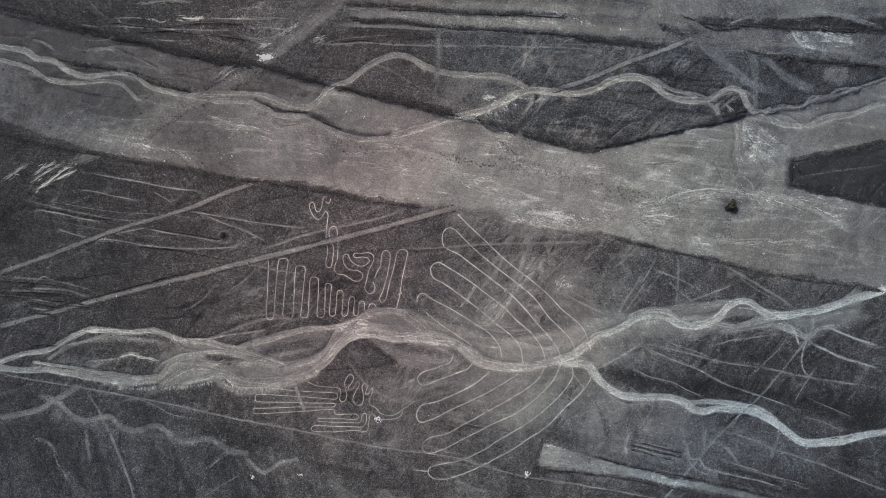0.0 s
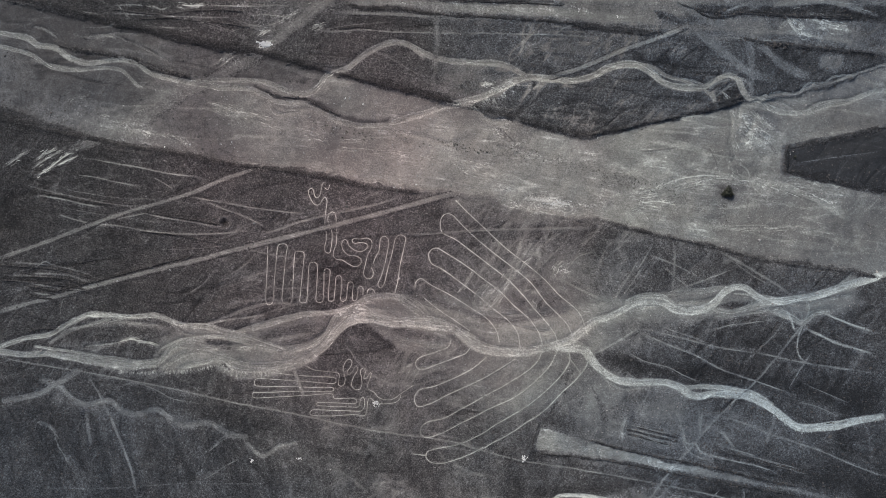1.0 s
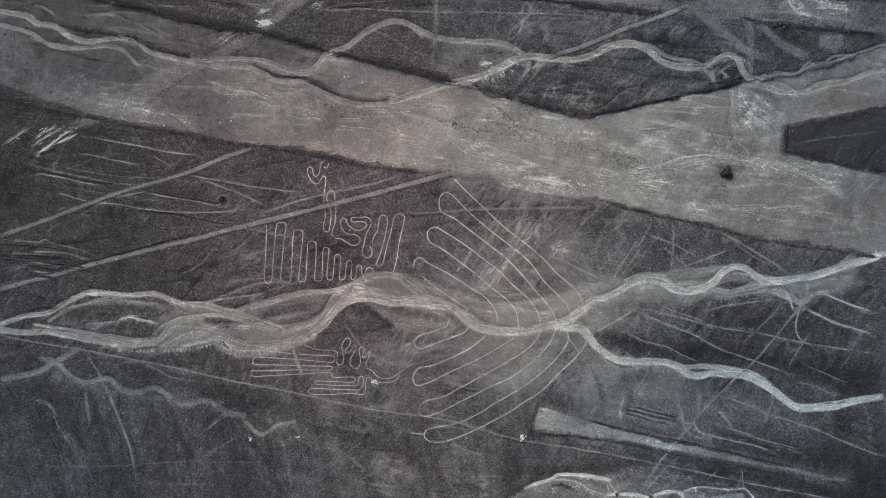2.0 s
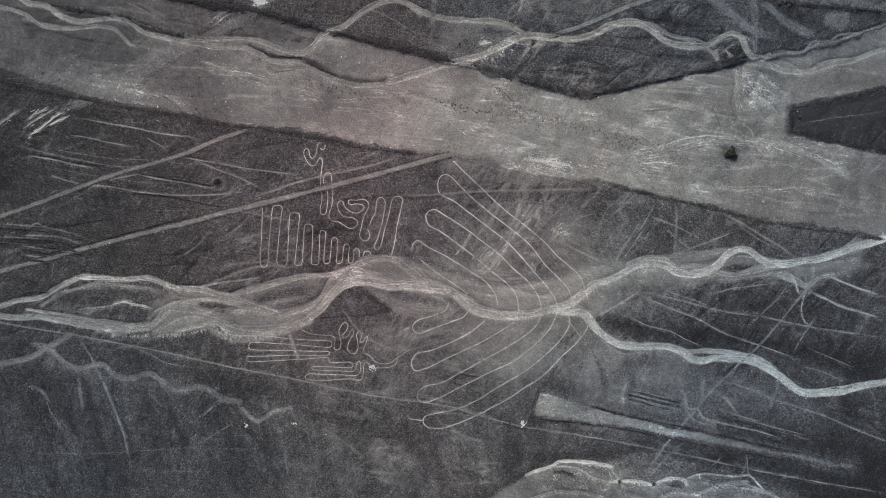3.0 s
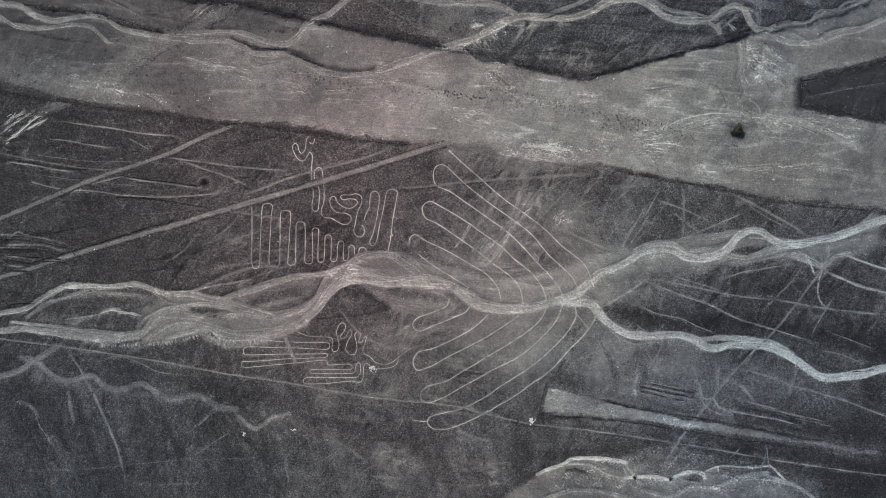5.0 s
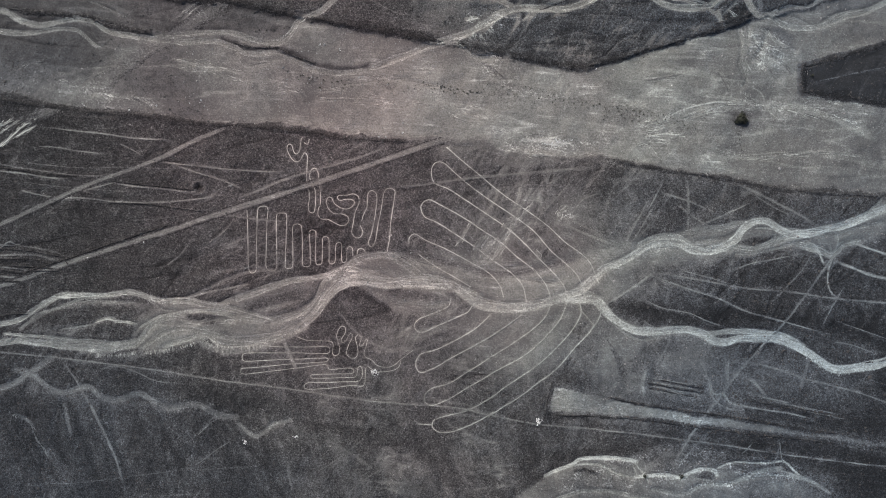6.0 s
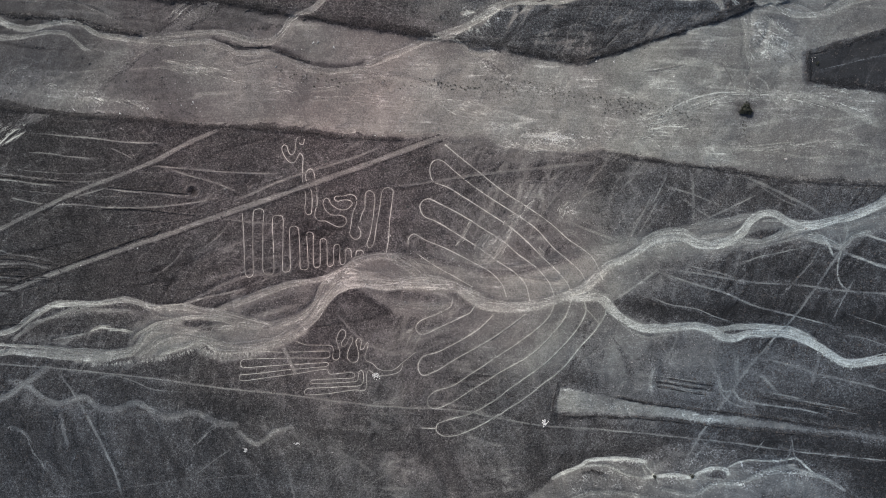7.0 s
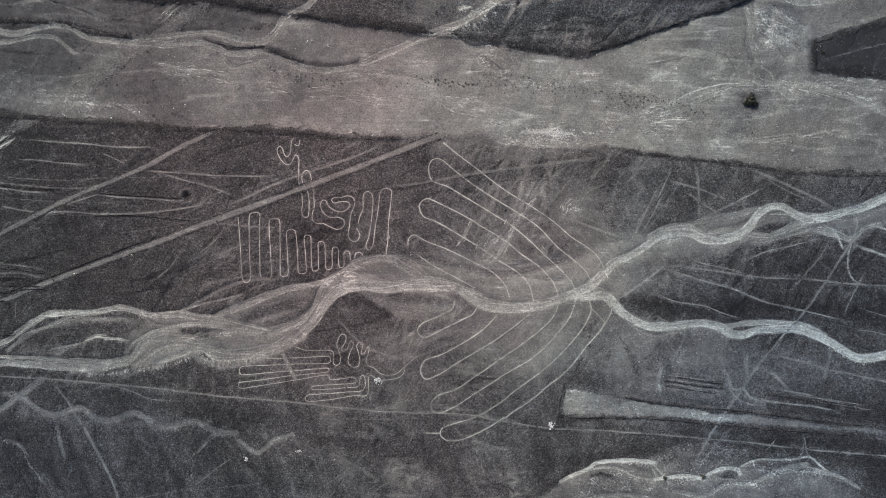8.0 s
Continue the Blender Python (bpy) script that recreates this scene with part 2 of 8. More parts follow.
glyph("upper_wing", 0.42, 0.82, [(-4.3, -8.6), (-3.3, -10.2), (0.2, -12.0), (7.2, -17.0), (13.3, -21.6), (19.4, -26.7), (24.5, -30.7), (27.5, -34.7), (28.7, -40.7)])
glyph("upper_wing", 0.38, 0.82, [(-9.3, -18.7), (-8.9, -16.7), (-7.3, -15.5), (-3.8, -17.7), (3.2, -21.3), (10.3, -25.7), (16.4, -29.7), (20.0, -34.1), (21.1, -38.2)])
glyph("upper_wing", 0.38, 0.82, [(-6.8, -21.9), (-0.8, -26.7), (5.3, -30.7), (10.4, -34.2)])
glyph("lower_wing", 0.45, 0.76, [(3.7, -37.4), (2.9, -39.8), (0.3, -41.3), (-4.7, -42.9), (-7.8, -44.1), (-9.0, -45.9), (-8.1, -47.8), (-6.3, -48.2), (-1.7, -46.5), (5.4, -43.9), (9.0, -42.4), (10.6, -40.4)])
glyph("lower_wing", 0.45, 0.76, [(16.4, -43.8), (11.4, -47.9), (3.4, -52.0), (-2.7, -54.4), (-7.3, -55.4), (-9.1, -57.7), (-9.1, -60.1), (-7.9, -61.5), (-3.7, -60.5), (3.4, -57.0), (13.5, -52.3), (21.5, -47.8), (26.7, -44.4)])
glyph("lower_wing", 0.42, 0.72, [(36.8, -40.7), (34.6, -45.4), (29.6, -49.8), (23.6, -53.5), (15.5, -58.0), (7.5, -62.4), (1.4, -65.7), (-5.0, -67.3), (-7.0, -69.4), (-7.0, -71.4), (-5.2, -72.6), (-0.6, -71.6), (7.5, -67.5), (17.5, -62.4), (27.6, -57.5), (34.6, -51.8), (39.7, -46.2), (42.3, -40.7)])
glyph("lower_wing", 0.42, 0.72, [(46.1, -41.7), (46.5, -44.7), (43.7, -49.8), (37.7, -55.9), (31.7, -60.9), (21.6, -67.0), (13.5, -72.1), (6.5, -75.2), (-1.6, -76.8), (-4.6, -77.9), (-5.0, -79.9), (-3.0, -81.7), (1.5, -81.9), (9.5, -79.2), (15.6, -76.2)])
glyph("lower_wing", 0.46, 0.74, [(52.8, -41.7), (52.8, -45.7), (49.8, -50.4), (43.8, -56.2), (36.7, -63.5), (29.7, -68.0), (23.6, -72.1), (18.0, -75.1), (13.6, -77.8)])
glyph("lower_wing", 0.4, 0.70, [(-9.6, -78.5), (-7.2, -78.9), (-5.2, -79.1)])
glyph("lower_wing", 0.4, 0.60, [(45.7, -43.3), (48.1, -46.1), (50.8, -49.7)])
glyph("small_bird", 0.27, 0.78, [(-48.1, -47.3), (-45.0, -48.7), (-41.0, -49.1), (-36.6, -49.5), (-36.2, -50.5), (-36.8, -53.7), (-35.9, -54.5), (-34.7, -54.1), (-34.1, -52.1), (-34.5, -50.1), (-35.0, -47.7), (-34.2, -45.6), (-33.0, -44.4), (-31.7, -45.2), (-32.1, -47.2), (-33.7, -49.1), (-33.3, -50.3), (-31.9, -49.7), (-30.9, -47.6), (-29.9, -47.0), (-29.7, -48.6), (-31.3, -51.1), (-32.1, -53.7), (-31.1, -55.3), (-28.9, -55.5), (-28.1, -53.7), (-28.3, -51.1), (-28.9, -48.8), (-27.9, -47.6), (-26.7, -48.6), (-27.3, -50.5), (-27.7, -51.7), (-26.5, -51.5), (-25.5, -49.6), (-24.7, -49.2), (-25.3, -51.7), (-26.3, -54.1), (-25.9, -55.3), (-23.8, -56.3), (-22.4, -58.1), (-20.8, -58.9), (-17.8, -59.1), (-16.0, -58.3), (-14.6, -57.1), (-9.7, -53.8)])
glyph("small_bird", 0.27, 0.78, [(-60.4, -49.6), (-53.1, -50.4), (-45.0, -50.9), (-37.6, -51.3), (-37.4, -52.7), (-38.0, -53.5), (-49.1, -52.6), (-57.1, -52.2), (-66.2, -51.8), (-67.0, -52.8), (-66.6, -54.4), (-53.1, -54.6), (-41.0, -54.9), (-38.6, -54.9), (-38.0, -55.5), (-38.8, -56.2), (-51.1, -56.2), (-59.1, -56.6), (-67.2, -56.7)])
glyph("small_bird", 0.27, 0.78, [(-67.2, -56.7), (-67.6, -58.3), (-66.2, -58.7), (-57.1, -58.2), (-47.0, -57.6), (-39.4, -57.0), (-38.4, -57.4), (-38.4, -58.8), (-30.5, -58.7), (-29.7, -59.8), (-30.5, -60.6), (-41.0, -60.2), (-44.4, -60.2), (-44.6, -61.0), (-43.6, -61.4), (-32.9, -61.8), (-29.5, -61.8), (-28.9, -61.0), (-28.7, -58.9), (-27.9, -58.1), (-27.1, -58.7), (-27.2, -61.8), (-28.3, -63.2), (-38.9, -63.0), (-46.0, -62.8), (-47.0, -63.9), (-46.4, -64.9), (-38.9, -65.0), (-29.9, -64.4), (-27.2, -65.0), (-26.4, -63.8), (-26.0, -59.1), (-25.4, -58.3), (-24.2, -59.1), (-23.2, -60.5)])
glyph("small_bird", 0.27, 0.78, [(-22.4, -60.5), (-18.8, -60.5), (-16.2, -60.1), (-14.6, -58.9), (-14.2, -57.3)])
channel("river_s", 3.3, 0.78, [(-41.9, -38.9), (-37.0, -34.1), (-33.0, -31.1), (-26.2, -30.1), (-18.5, -31.6), (-10.7, -31.9), (-3.0, -32.3), (4.7, -33.6), (8.5, -36.6), (13.3, -40.0), (20.0, -41.7), (27.8, -42.0), (33.6, -41.4), (41.3, -39.4), (47.2, -37.2), (52.1, -33.0)])
channel("river_s", 1.9, 0.7, [(-33.9, -28.0), (-29.0, -25.9), (-22.3, -29.6), (-14.6, -30.7), (-5.9, -29.7), (2.8, -32.0), (7.0, -35.2), (12.4, -38.0), (18.1, -40.1), (23.9, -41.0), (31.6, -40.9), (39.4, -39.2)])
channel("river_s", 2.7, 0.84, [(47.2, -36.4), (52.1, -32.7), (55.4, -30.6), (60.9, -28.8), (65.7, -26.4), (69.7, -24.1), (74.5, -23.3), (80.3, -24.0), (84.1, -26.2), (89.9, -26.9), (95.3, -25.4), (98.6, -23.4), (101.6, -20.0), (105.5, -18.1), (109.7, -18.4), (113.1, -20.8), (116.9, -22.8), (122.7, -23.1), (128.5, -21.9), (134.3, -21.2), (140.1, -19.4), (145.9, -17.2), (159.4, -13.1)])
channel("river_s", 2.5, 0.7, [(66.8, -24.1), (70.7, -22.0), (75.5, -21.4), (80.3, -22.0), (83.2, -24.4)])
channel("river_s", 2.0, 0.65, [(94.7, -25.8), (99.5, -26.3), (103.4, -27.0), (108.2, -26.1), (113.0, -24.1), (118.8, -23.2)])
channel("river_s", 2.5, 0.55, [(80.3, -20.5), (88.1, -19.7), (95.8, -19.3), (101.6, -18.2)])
channel("river_s", 2.2, 0.6, [(119.7, -26.7), (126.4, -28.8), (130.2, -30.8), (134.2, -27.4), (140.0, -26.2)])
channel("river_s", 2.9, 0.84, [(40.4, -39.4), (45.2, -40.6), (51.0, -40.8), (53.8, -43.1), (56.3, -46.7), (60.5, -49.9), (64.3, -51.7), (70.1, -52.6), (75.8, -52.3), (81.6, -52.6), (86.4, -54.4), (89.3, -56.6), (93.5, -57.5), (98.0, -56.4), (102.8, -56.7), (110.5, -57.4), (116.2, -59.9), (121.0, -62.7), (124.8, -65.8), (128.6, -68.2), (135.3, -68.4), (141.5, -67.5), (158.5, -64.2)])
channel("river_s", 2.0, 0.75, [(87.4, -54.3), (95.1, -54.0), (100.9, -54.0), (106.7, -55.0), (113.4, -56.5), (119.1, -60.1)])
channel("river_s", 2.5, 0.7, [(45.2, -40.6), (49.1, -39.2), (52.9, -40.8)])
channel("river_s", 2.5, 0.6, [(-30.0, -24.8), (-26.0, -22.7), (-16.3, -22.1), (-11.6, -25.0), (-5.8, -29.3)])
channel("river_s", 4.0, 0.42, [(-26.2, -30.1), (-20.5, -34.5), (-14.8, -38.4), (-7.1, -41.1), (2.6, -40.7), (4.6, -37.9)])
channel("river_s", 2.6, 0.42, [(-129.6, -48.7), (-134.5, -52.1), (-139.4, -54.7), (-145.4, -58.1), (-157.1, -60.2)])
channel("river_s", 2.4, 0.44, [(-143.3, -52.7), (-136.5, -55.6), (-131.8, -59.7), (-127.9, -61.4), (-124.4, -60.9), (-122.0, -60.1), (-117.8, -60.4), (-114.3, -64.0), (-111.4, -64.8), (-108.1, -64.9), (-104.6, -63.6), (-101.7, -63.4), (-97.8, -65.9), (-94.0, -68.1), (-90.1, -68.5), (-85.2, -67.5), (-81.4, -68.1), (-77.5, -70.7), (-73.7, -72.4), (-70.0, -72.6)])
channel("river_s", 1.5, 0.48, [(-68.9, -75.2), (-66.8, -77.7), (-64.1, -79.5), (-61.2, -78.6), (-58.2, -76.3), (-52.4, -74.9)])
channel("river_s", 4.0, 0.36, [(-16.4, -22.3), (-4.7, -23.2), (4.9, -26.3), (14.5, -29.4), (24.1, -30.5), (35.8, -28.8), (45.5, -27.1)])
channel("river_n", 2.1, 0.6, [(-165.9, 73.1), (-157.9, 71.7), (-148.8, 70.2), (-145.8, 67.8), (-138.8, 66.6), (-134.8, 63.4), (-127.8, 61.2), (-121.7, 62.1), (-114.7, 62.7), (-109.7, 61.3), (-105.7, 58.3), (-97.6, 55.8), (-89.6, 54.2), (-81.5, 53.0), (-69.5, 52.3), (-63.8, 49.9), (-59.4, 47.7), (-48.4, 47.1), (-42.3, 43.6), (-37.3, 41.0), (-29.2, 39.4), (-19.2, 39.8)])
channel("river_n", 2.73, 0.65, [(-19.2, 39.8), (-13.1, 42.1), (-5.1, 44.5), (2.9, 47.0), (9.0, 48.2), (15.0, 50.1), (21.0, 52.9), (26.0, 55.3), (31.1, 57.0), (39.1, 56.4), (49.2, 56.2), (55.2, 58.1), (59.2, 60.3), (65.3, 61.7), (70.3, 61.6), (75.4, 58.8), (79.4, 55.6), (85.5, 53.8), (92.5, 53.4)])
channel("river_n", 2.03, 0.63, [(92.5, 53.4), (95.1, 54.4), (98.5, 56.5), (103.2, 58.1), (106.2, 56.5), (108.2, 52.3), (110.1, 49.7), (113.7, 49.3), (117.8, 46.7), (123.8, 44.7), (131.9, 45.2), (139.9, 47.8), (146.0, 49.0), (154.0, 52.1), (166.1, 54.0)])
channel("river_n", 1.5, 0.55, [(-165.9, 68.5), (-157.9, 66.9), (-147.8, 64.2), (-140.8, 59.8), (-131.8, 58.8), (-121.7, 59.7), (-115.7, 58.9), (-112.1, 55.9), (-109.7, 53.3), (-107.7, 52.7)])
channel("river_n", 2.18, 0.59, [(-89.6, 54.8), (-81.5, 55.4), (-71.5, 55.5), (-63.5, 54.7), (-57.4, 52.3), (-53.4, 50.9), (-47.8, 50.8), (-44.8, 53.2), (-41.8, 57.2), (-39.3, 58.8)])
channel("river_n", 2.18, 0.59, [(-39.3, 58.8), (-34.9, 59.5), (-29.3, 63.7), (-23.3, 67.4), (-17.3, 69.4), (-12.2, 68.6), (-8.2, 66.0), (-2.2, 63.6), (8.9, 62.3), (19.0, 61.9), (24.6, 60.7), (28.0, 58.6), (31.1, 57.0)])
channel("river_n", 1.25, 0.55, [(-13.2, 69.0), (-9.6, 66.6), (-6.8, 63.8)])
channel("river_n", 1.25, 0.47, [(23.0, 61.3), (26.0, 59.3), (29.5, 58.6)])
channel("river_n", 1.4, 0.52, [(70.3, 62.0), (76.4, 60.8), (80.4, 58.0), (86.5, 56.2), (92.5, 53.6)])
channel("river_n", 0.94, 0.62, [(-19.2, 39.4), (-15.1, 37.2), (-7.1, 35.9), (-1.0, 33.9), (3.0, 33.1)])
channel("river_n", 0.7, 0.57, [(-19.6, 39.2), (-17.1, 37.0), (-14.7, 35.0), (-11.7, 32.2)])
channel("river_n", 1.56, 0.57, [(9.0, 48.0), (12.0, 45.8), (14.6, 43.0), (19.1, 41.2), (27.1, 41.7)])
channel("river_n", 1.17, 0.52, [(94.1, 53.4), (97.0, 50.6), (98.0, 48.2), (98.8, 46.6)])
channel("river_n", 1.09, 0.47, [(112.7, 49.7), (121.8, 51.4), (127.8, 51.8), (132.8, 54.4), (139.9, 55.9), (147.9, 58.5), (164.0, 64.0)])
channel("river_n", 1.01, 0.52, [(131.9, 45.2), (136.3, 47.8), (141.9, 49.4), (147.0, 49.5)])
channel("river_n", 0.7, 0.62, [(104.0, 46.9), (104.9, 42.7), (106.6, 40.7), (104.8, 37.9), (104.6, 35.4), (105.5, 32.8), (106.0, 29.2)])
channel("river_n", 0.6, 0.6, [(107.5, 48.8), (107.2, 44.0), (106.6, 40.7)])
channel("river_n", 0.5, 0.55, [(104.8, 37.7), (103.6, 34.4), (104.7, 30.5)])
track("track", 0.5, 0.2, [(125.8, 26.6), (133.3, 27.6), (143.3, 29.1), (156.4, 30.9)])
channel("river_n", 0.94, 0.47, [(-61.4, 47.9), (-57.4, 45.5), (-51.4, 45.7), (-45.3, 45.0)])
channel("river_n", 1.25, 0.39, [(-125.8, 70.3), (-117.7, 71.9), (-109.7, 71.6)])
channel("river_n", 0.94, 0.42, [(-146.8, 74.2), (-142.8, 73.2), (-138.8, 70.2)])
channel("river_e", 1.4, 0.6, [(67.1, -105.0), (76.7, -107.1), (84.5, -104.3), (92.2, -104.7), (101.9, -100.8), (109.6, -100.0)])
channel("river_e", 1.4, 0.62, [(28.3, -109.1), (41.9, -104.5), (53.5, -105.1), (63.2, -107.8), (76.6, -111.0), (90.1, -112.2)])
track("track", 1.2, 0.45, [(-161.8, -10.2), (-150.0, -6.0), (-139.2, -2.1), (-124.5, 3.6), (-117.6, 6.2), (-101.0, 11.2), (-89.2, 14.9), (-77.5, 20.0), (-64.4, 24.4)])
track("track", 1.35, 0.46, [(-162.2, -29.2), (-150.5, -25.9), (-139.7, -23.1), (-121.1, -17.8), (-103.5, -13.3), (-87.8, -9.4), (-72.2, -5.1), (-52.7, -0.3), (-41.0, 2.8), (-29.3, 5.8), (-17.6, 9.0), (-5.9, 12.3), (4.2, 15.0)])
track("track", 0.8, 0.42, [(-66.3, -0.6), (-60.4, 1.1), (-48.7, 5.1), (-33.1, 8.6), (-23.4, 10.9), (-12.7, 14.4)])
track("track", 0.55, 0.44, [(-158.7, -44.8), (-140.3, -47.9), (-129.6, -49.5), (-112.1, -52.6), (-92.8, -56.3), (-73.4, -60.5), (-54.1, -64.0), (-34.8, -68.1), (-15.5, -71.4), (3.9, -74.1), (15.4, -77.4), (30.8, -81.2), (52.0, -84.3), (71.3, -87.8), (96.3, -92.5), (119.3, -97.3), (140.8, -100.8), (157.7, -103.4)])
track("track", 0.85, 0.36, [(-127.7, -50.3), (-122.0, -58.6), (-117.4, -68.4), (-113.7, -77.6), (-110.0, -88.0), (-108.1, -97.3)])
track("track", 0.8, 0.4, [(140.1, -19.8), (134.2, -26.6), (129.6, -32.3), (122.3, -41.6), (113.5, -51.7), (106.6, -58.3), (98.7, -66.3), (90.8, -75.4), (81.0, -86.8), (73.0, -99.3)])
track("track", 0.6, 0.38, [(100.7, -64.0), (110.3, -67.5), (119.8, -71.2), (135.2, -76.1), (150.4, -82.4), (161.9, -86.5)])
track("track", 0.6, 0.48, [(68.5, -33.0), (76.2, -36.4), (83.8, -39.7), (91.5, -42.6), (101.0, -47.6), (114.4, -52.1), (127.8, -56.8)])
track("track", 0.7, 0.38, [(72.4, -33.1), (87.7, -36.7), (101.2, -39.9), (116.5, -42.1), (126.1, -44.2), (139.6, -46.4), (158.8, -48.8)])
track("track", 0.7, 0.48, [(53.8, -43.1), (59.7, -40.0), (64.6, -37.2), (71.4, -32.9)])
track("track", 0.8, 0.4, [(97.6, -3.7), (107.5, -9.3), (119.0, -16.1), (126.6, -21.3)])
track("track", 0.7, 0.52, [(129.4, -26.0), (130.2, -30.8), (128.6, -36.6), (129.1, -42.4), (132.3, -45.5)])
track("track", 0.85, 0.6, [(130.6, -32.3), (137.8, -35.8), (142.0, -37.8), (157.0, -42.0)])
track("track", 0.5, 0.38, [(-72.2, -4.9), (-66.4, -6.2), (-59.7, -7.5), (-51.0, -8.8)])
track("track", 0.6, 0.26, [(-149.5, 17.3), (-138.8, 14.6), (-128.2, 12.4), (-118.5, 10.6), (-103.0, 9.3)])
track("track", 0.85, 0.4, [(-13.9, -0.1), (-2.3, 0.6), (11.3, 1.7), (24.8, 2.3), (38.3, 2.6), (53.8, 3.1)])
track("track", 1.2, 0.42, [(38.1, 57.0), (47.2, 59.6), (55.2, 62.7), (63.2, 66.2), (73.3, 69.8), (81.3, 72.7), (88.3, 75.7)])
track("track", 1.2, 0.3, [(-1.7, 92.9), (-1.8, 80.9), (-2.0, 68.9), (-2.5, 58.8), (-3.1, 51.8)])
track("track", 2.4, 0.25, [(114.4, 95.5), (112.4, 85.5), (110.5, 73.4), (110.6, 63.4), (110.7, 51.3)])
track("track", 2.8, 0.28, [(88.3, 75.3), (95.4, 70.3), (103.5, 64.3), (109.6, 59.3), (117.7, 56.4)])
track("track", 2.8, 0.28, [(112.5, 70.4), (121.7, 62.4), (131.8, 57.4)])
track("track", 3.0, 0.3, [(81.2, 89.3), (87.3, 83.3), (97.4, 77.4), (103.5, 74.4)])
track("track", 3.0, 0.28, [(-25.4, 98.8), (-37.4, 87.8), (-49.5, 77.7), (-63.5, 67.2), (-77.5, 58.5), (-97.6, 47.3), (-115.7, 36.6), (-133.7, 30.1)])
track("track", 0.6, 0.38, [(43.8, -13.5), (49.5, -16.6), (55.6, -20.7)])
track("scratch", 0.55, 0.84, [(-156.8, 23.5), (-152.8, 26.4), (-147.8, 29.6)])
track("scratch", 0.55, 0.84, [(-146.8, 23.0), (-140.8, 27.0), (-134.8, 30.1)])
track("scratch", 0.5, 0.84, [(-145.8, 26.4), (-141.8, 28.6), (-137.8, 30.5)])
track("scratch", 0.7, 0.35, [(-45.5, 85.7), (-27.4, 85.4), (-7.3, 84.5), (12.8, 83.8), (43.0, 83.1)])
track("scratch", 1.0, 0.38, [(-39.4, 79.7), (-21.3, 79.4), (-1.2, 78.5), (22.9, 77.6), (55.1, 76.6)])
track("scratch", 1.0, 0.83, [(123.6, 78.5), (125.6, 75.5), (128.6, 73.1), (132.7, 72.3)])
track("scratch", 1.4, 0.77, [(132.6, 78.1), (137.7, 76.4), (141.7, 75.2), (146.2, 74.4)])
track("scratch", 1.6, 0.7, [(119.5, 83.5), (131.6, 84.6), (143.7, 83.6), (155.8, 80.1)])
track("scratch", 1.2, 0.65, [(111.5, 73.8), (123.6, 73.5), (135.7, 71.9), (146.2, 70.0)])
track("scratch", 1.0, 0.75, [(108.2, 21.8), (115.8, 20.1), (121.6, 18.4), (129.2, 15.5), (136.8, 12.5), (142.6, 9.5)])
track("scratch", 0.7, 0.77, [(40.9, -13.7), (41.9, -11.0), (43.9, -9.3)])
track("scratch", 1.0, 0.85, [(29.9, 13.4), (36.6, 12.9), (44.3, 12.0), (47.2, 11.5)])
track("scratch", 1.0, 0.7, [(14.6, -25.1), (18.1, -21.7), (20.5, -19.2), (23.5, -14.1), (26.4, -12.2), (28.4, -8.4), (32.4, -2.7)])
track("scratch", 1.0, 0.7, [(11.7, -24.9), (13.7, -20.6), (16.3, -17.8)])
track("scratch", 0.9, 0.46, [(-52.8, -48.3), (-50.9, -52.6), (-49.1, -58.1)])
track("scratch", 0.7, 0.35, [(87.0, -72.4), (88.9, -76.3), (92.7, -79.3), (98.4, -80.4)])
# gullies of negative tone have the slopes' shading painted into them
gully("gully", 2.6, -0.3, [(-139.8, -71.0), (-137.0, -76.7), (-133.9, -83.6), (-130.9, -91.4)])
gully("gully", 2.6, 0.1, [(-151.6, -73.5), (-147.8, -81.0), (-142.6, -90.8)])
track("scratch", 0.4, 0.2, [(-141.3, -91.8), (-122.8, -91.6), (-110.1, -90.9), (-93.5, -89.8), (-74.1, -89.6), (-62.4, -89.5)])
track("scratch", 0.4, 0.22, [(-107.3, -96.8), (-93.7, -97.6), (-80.1, -97.5)])
track("scratch", 0.6, 0.3, [(-157.9, -10.3), (-140.4, -11.6), (-130.7, -13.4), (-123.0, -16.2)])
track("scratch", 0.6, 0.3, [(-158.0, -15.1), (-140.5, -15.9), (-130.8, -17.6)])
bank("bank", 2.4, -0.8, [(-169.9, 42.4), (-157.9, 40.8), (-146.8, 38.1), (-135.8, 35.7), (-123.7, 33.7), (-107.6, 30.6), (-91.5, 27.9), (-77.5, 25.3), (-65.0, 24.0)])
bank("bank", 2.0, -0.8, [(-61.4, 23.4), (-53.3, 22.4), (-45.3, 21.0), (-35.2, 19.5)])
bank("bank", 1.5, -0.45, [(-35.2, 18.9), (-21.1, 16.5), (-9.0, 15.1)])
bank("bank", 2.6, -0.75, [(-165.9, 87.1), (-149.9, 84.6), (-135.8, 80.3), (-121.8, 77.3), (-105.7, 73.4), (-89.6, 69.8), (-77.6, 67.3), (-67.5, 65.9), (-57.5, 64.0), (-45.4, 60.6)])
bank("bank", 2.0, -0.75, [(-37.3, 58.2), (-29.3, 56.1), (-17.2, 53.1), (-8.1, 50.8), (0.9, 48.6), (6.0, 47.8)])
bank("bank", 2.2, -0.85, [(11.0, 46.8), (19.1, 44.4), (27.1, 41.7), (35.2, 39.7), (43.3, 37.7), (52.3, 36.1)])
bank("bank", 2.0, -0.8, [(52.3, 36.1), (59.4, 37.8), (73.5, 40.5), (87.5, 43.8), (101.6, 47.0), (107.7, 48.7)])
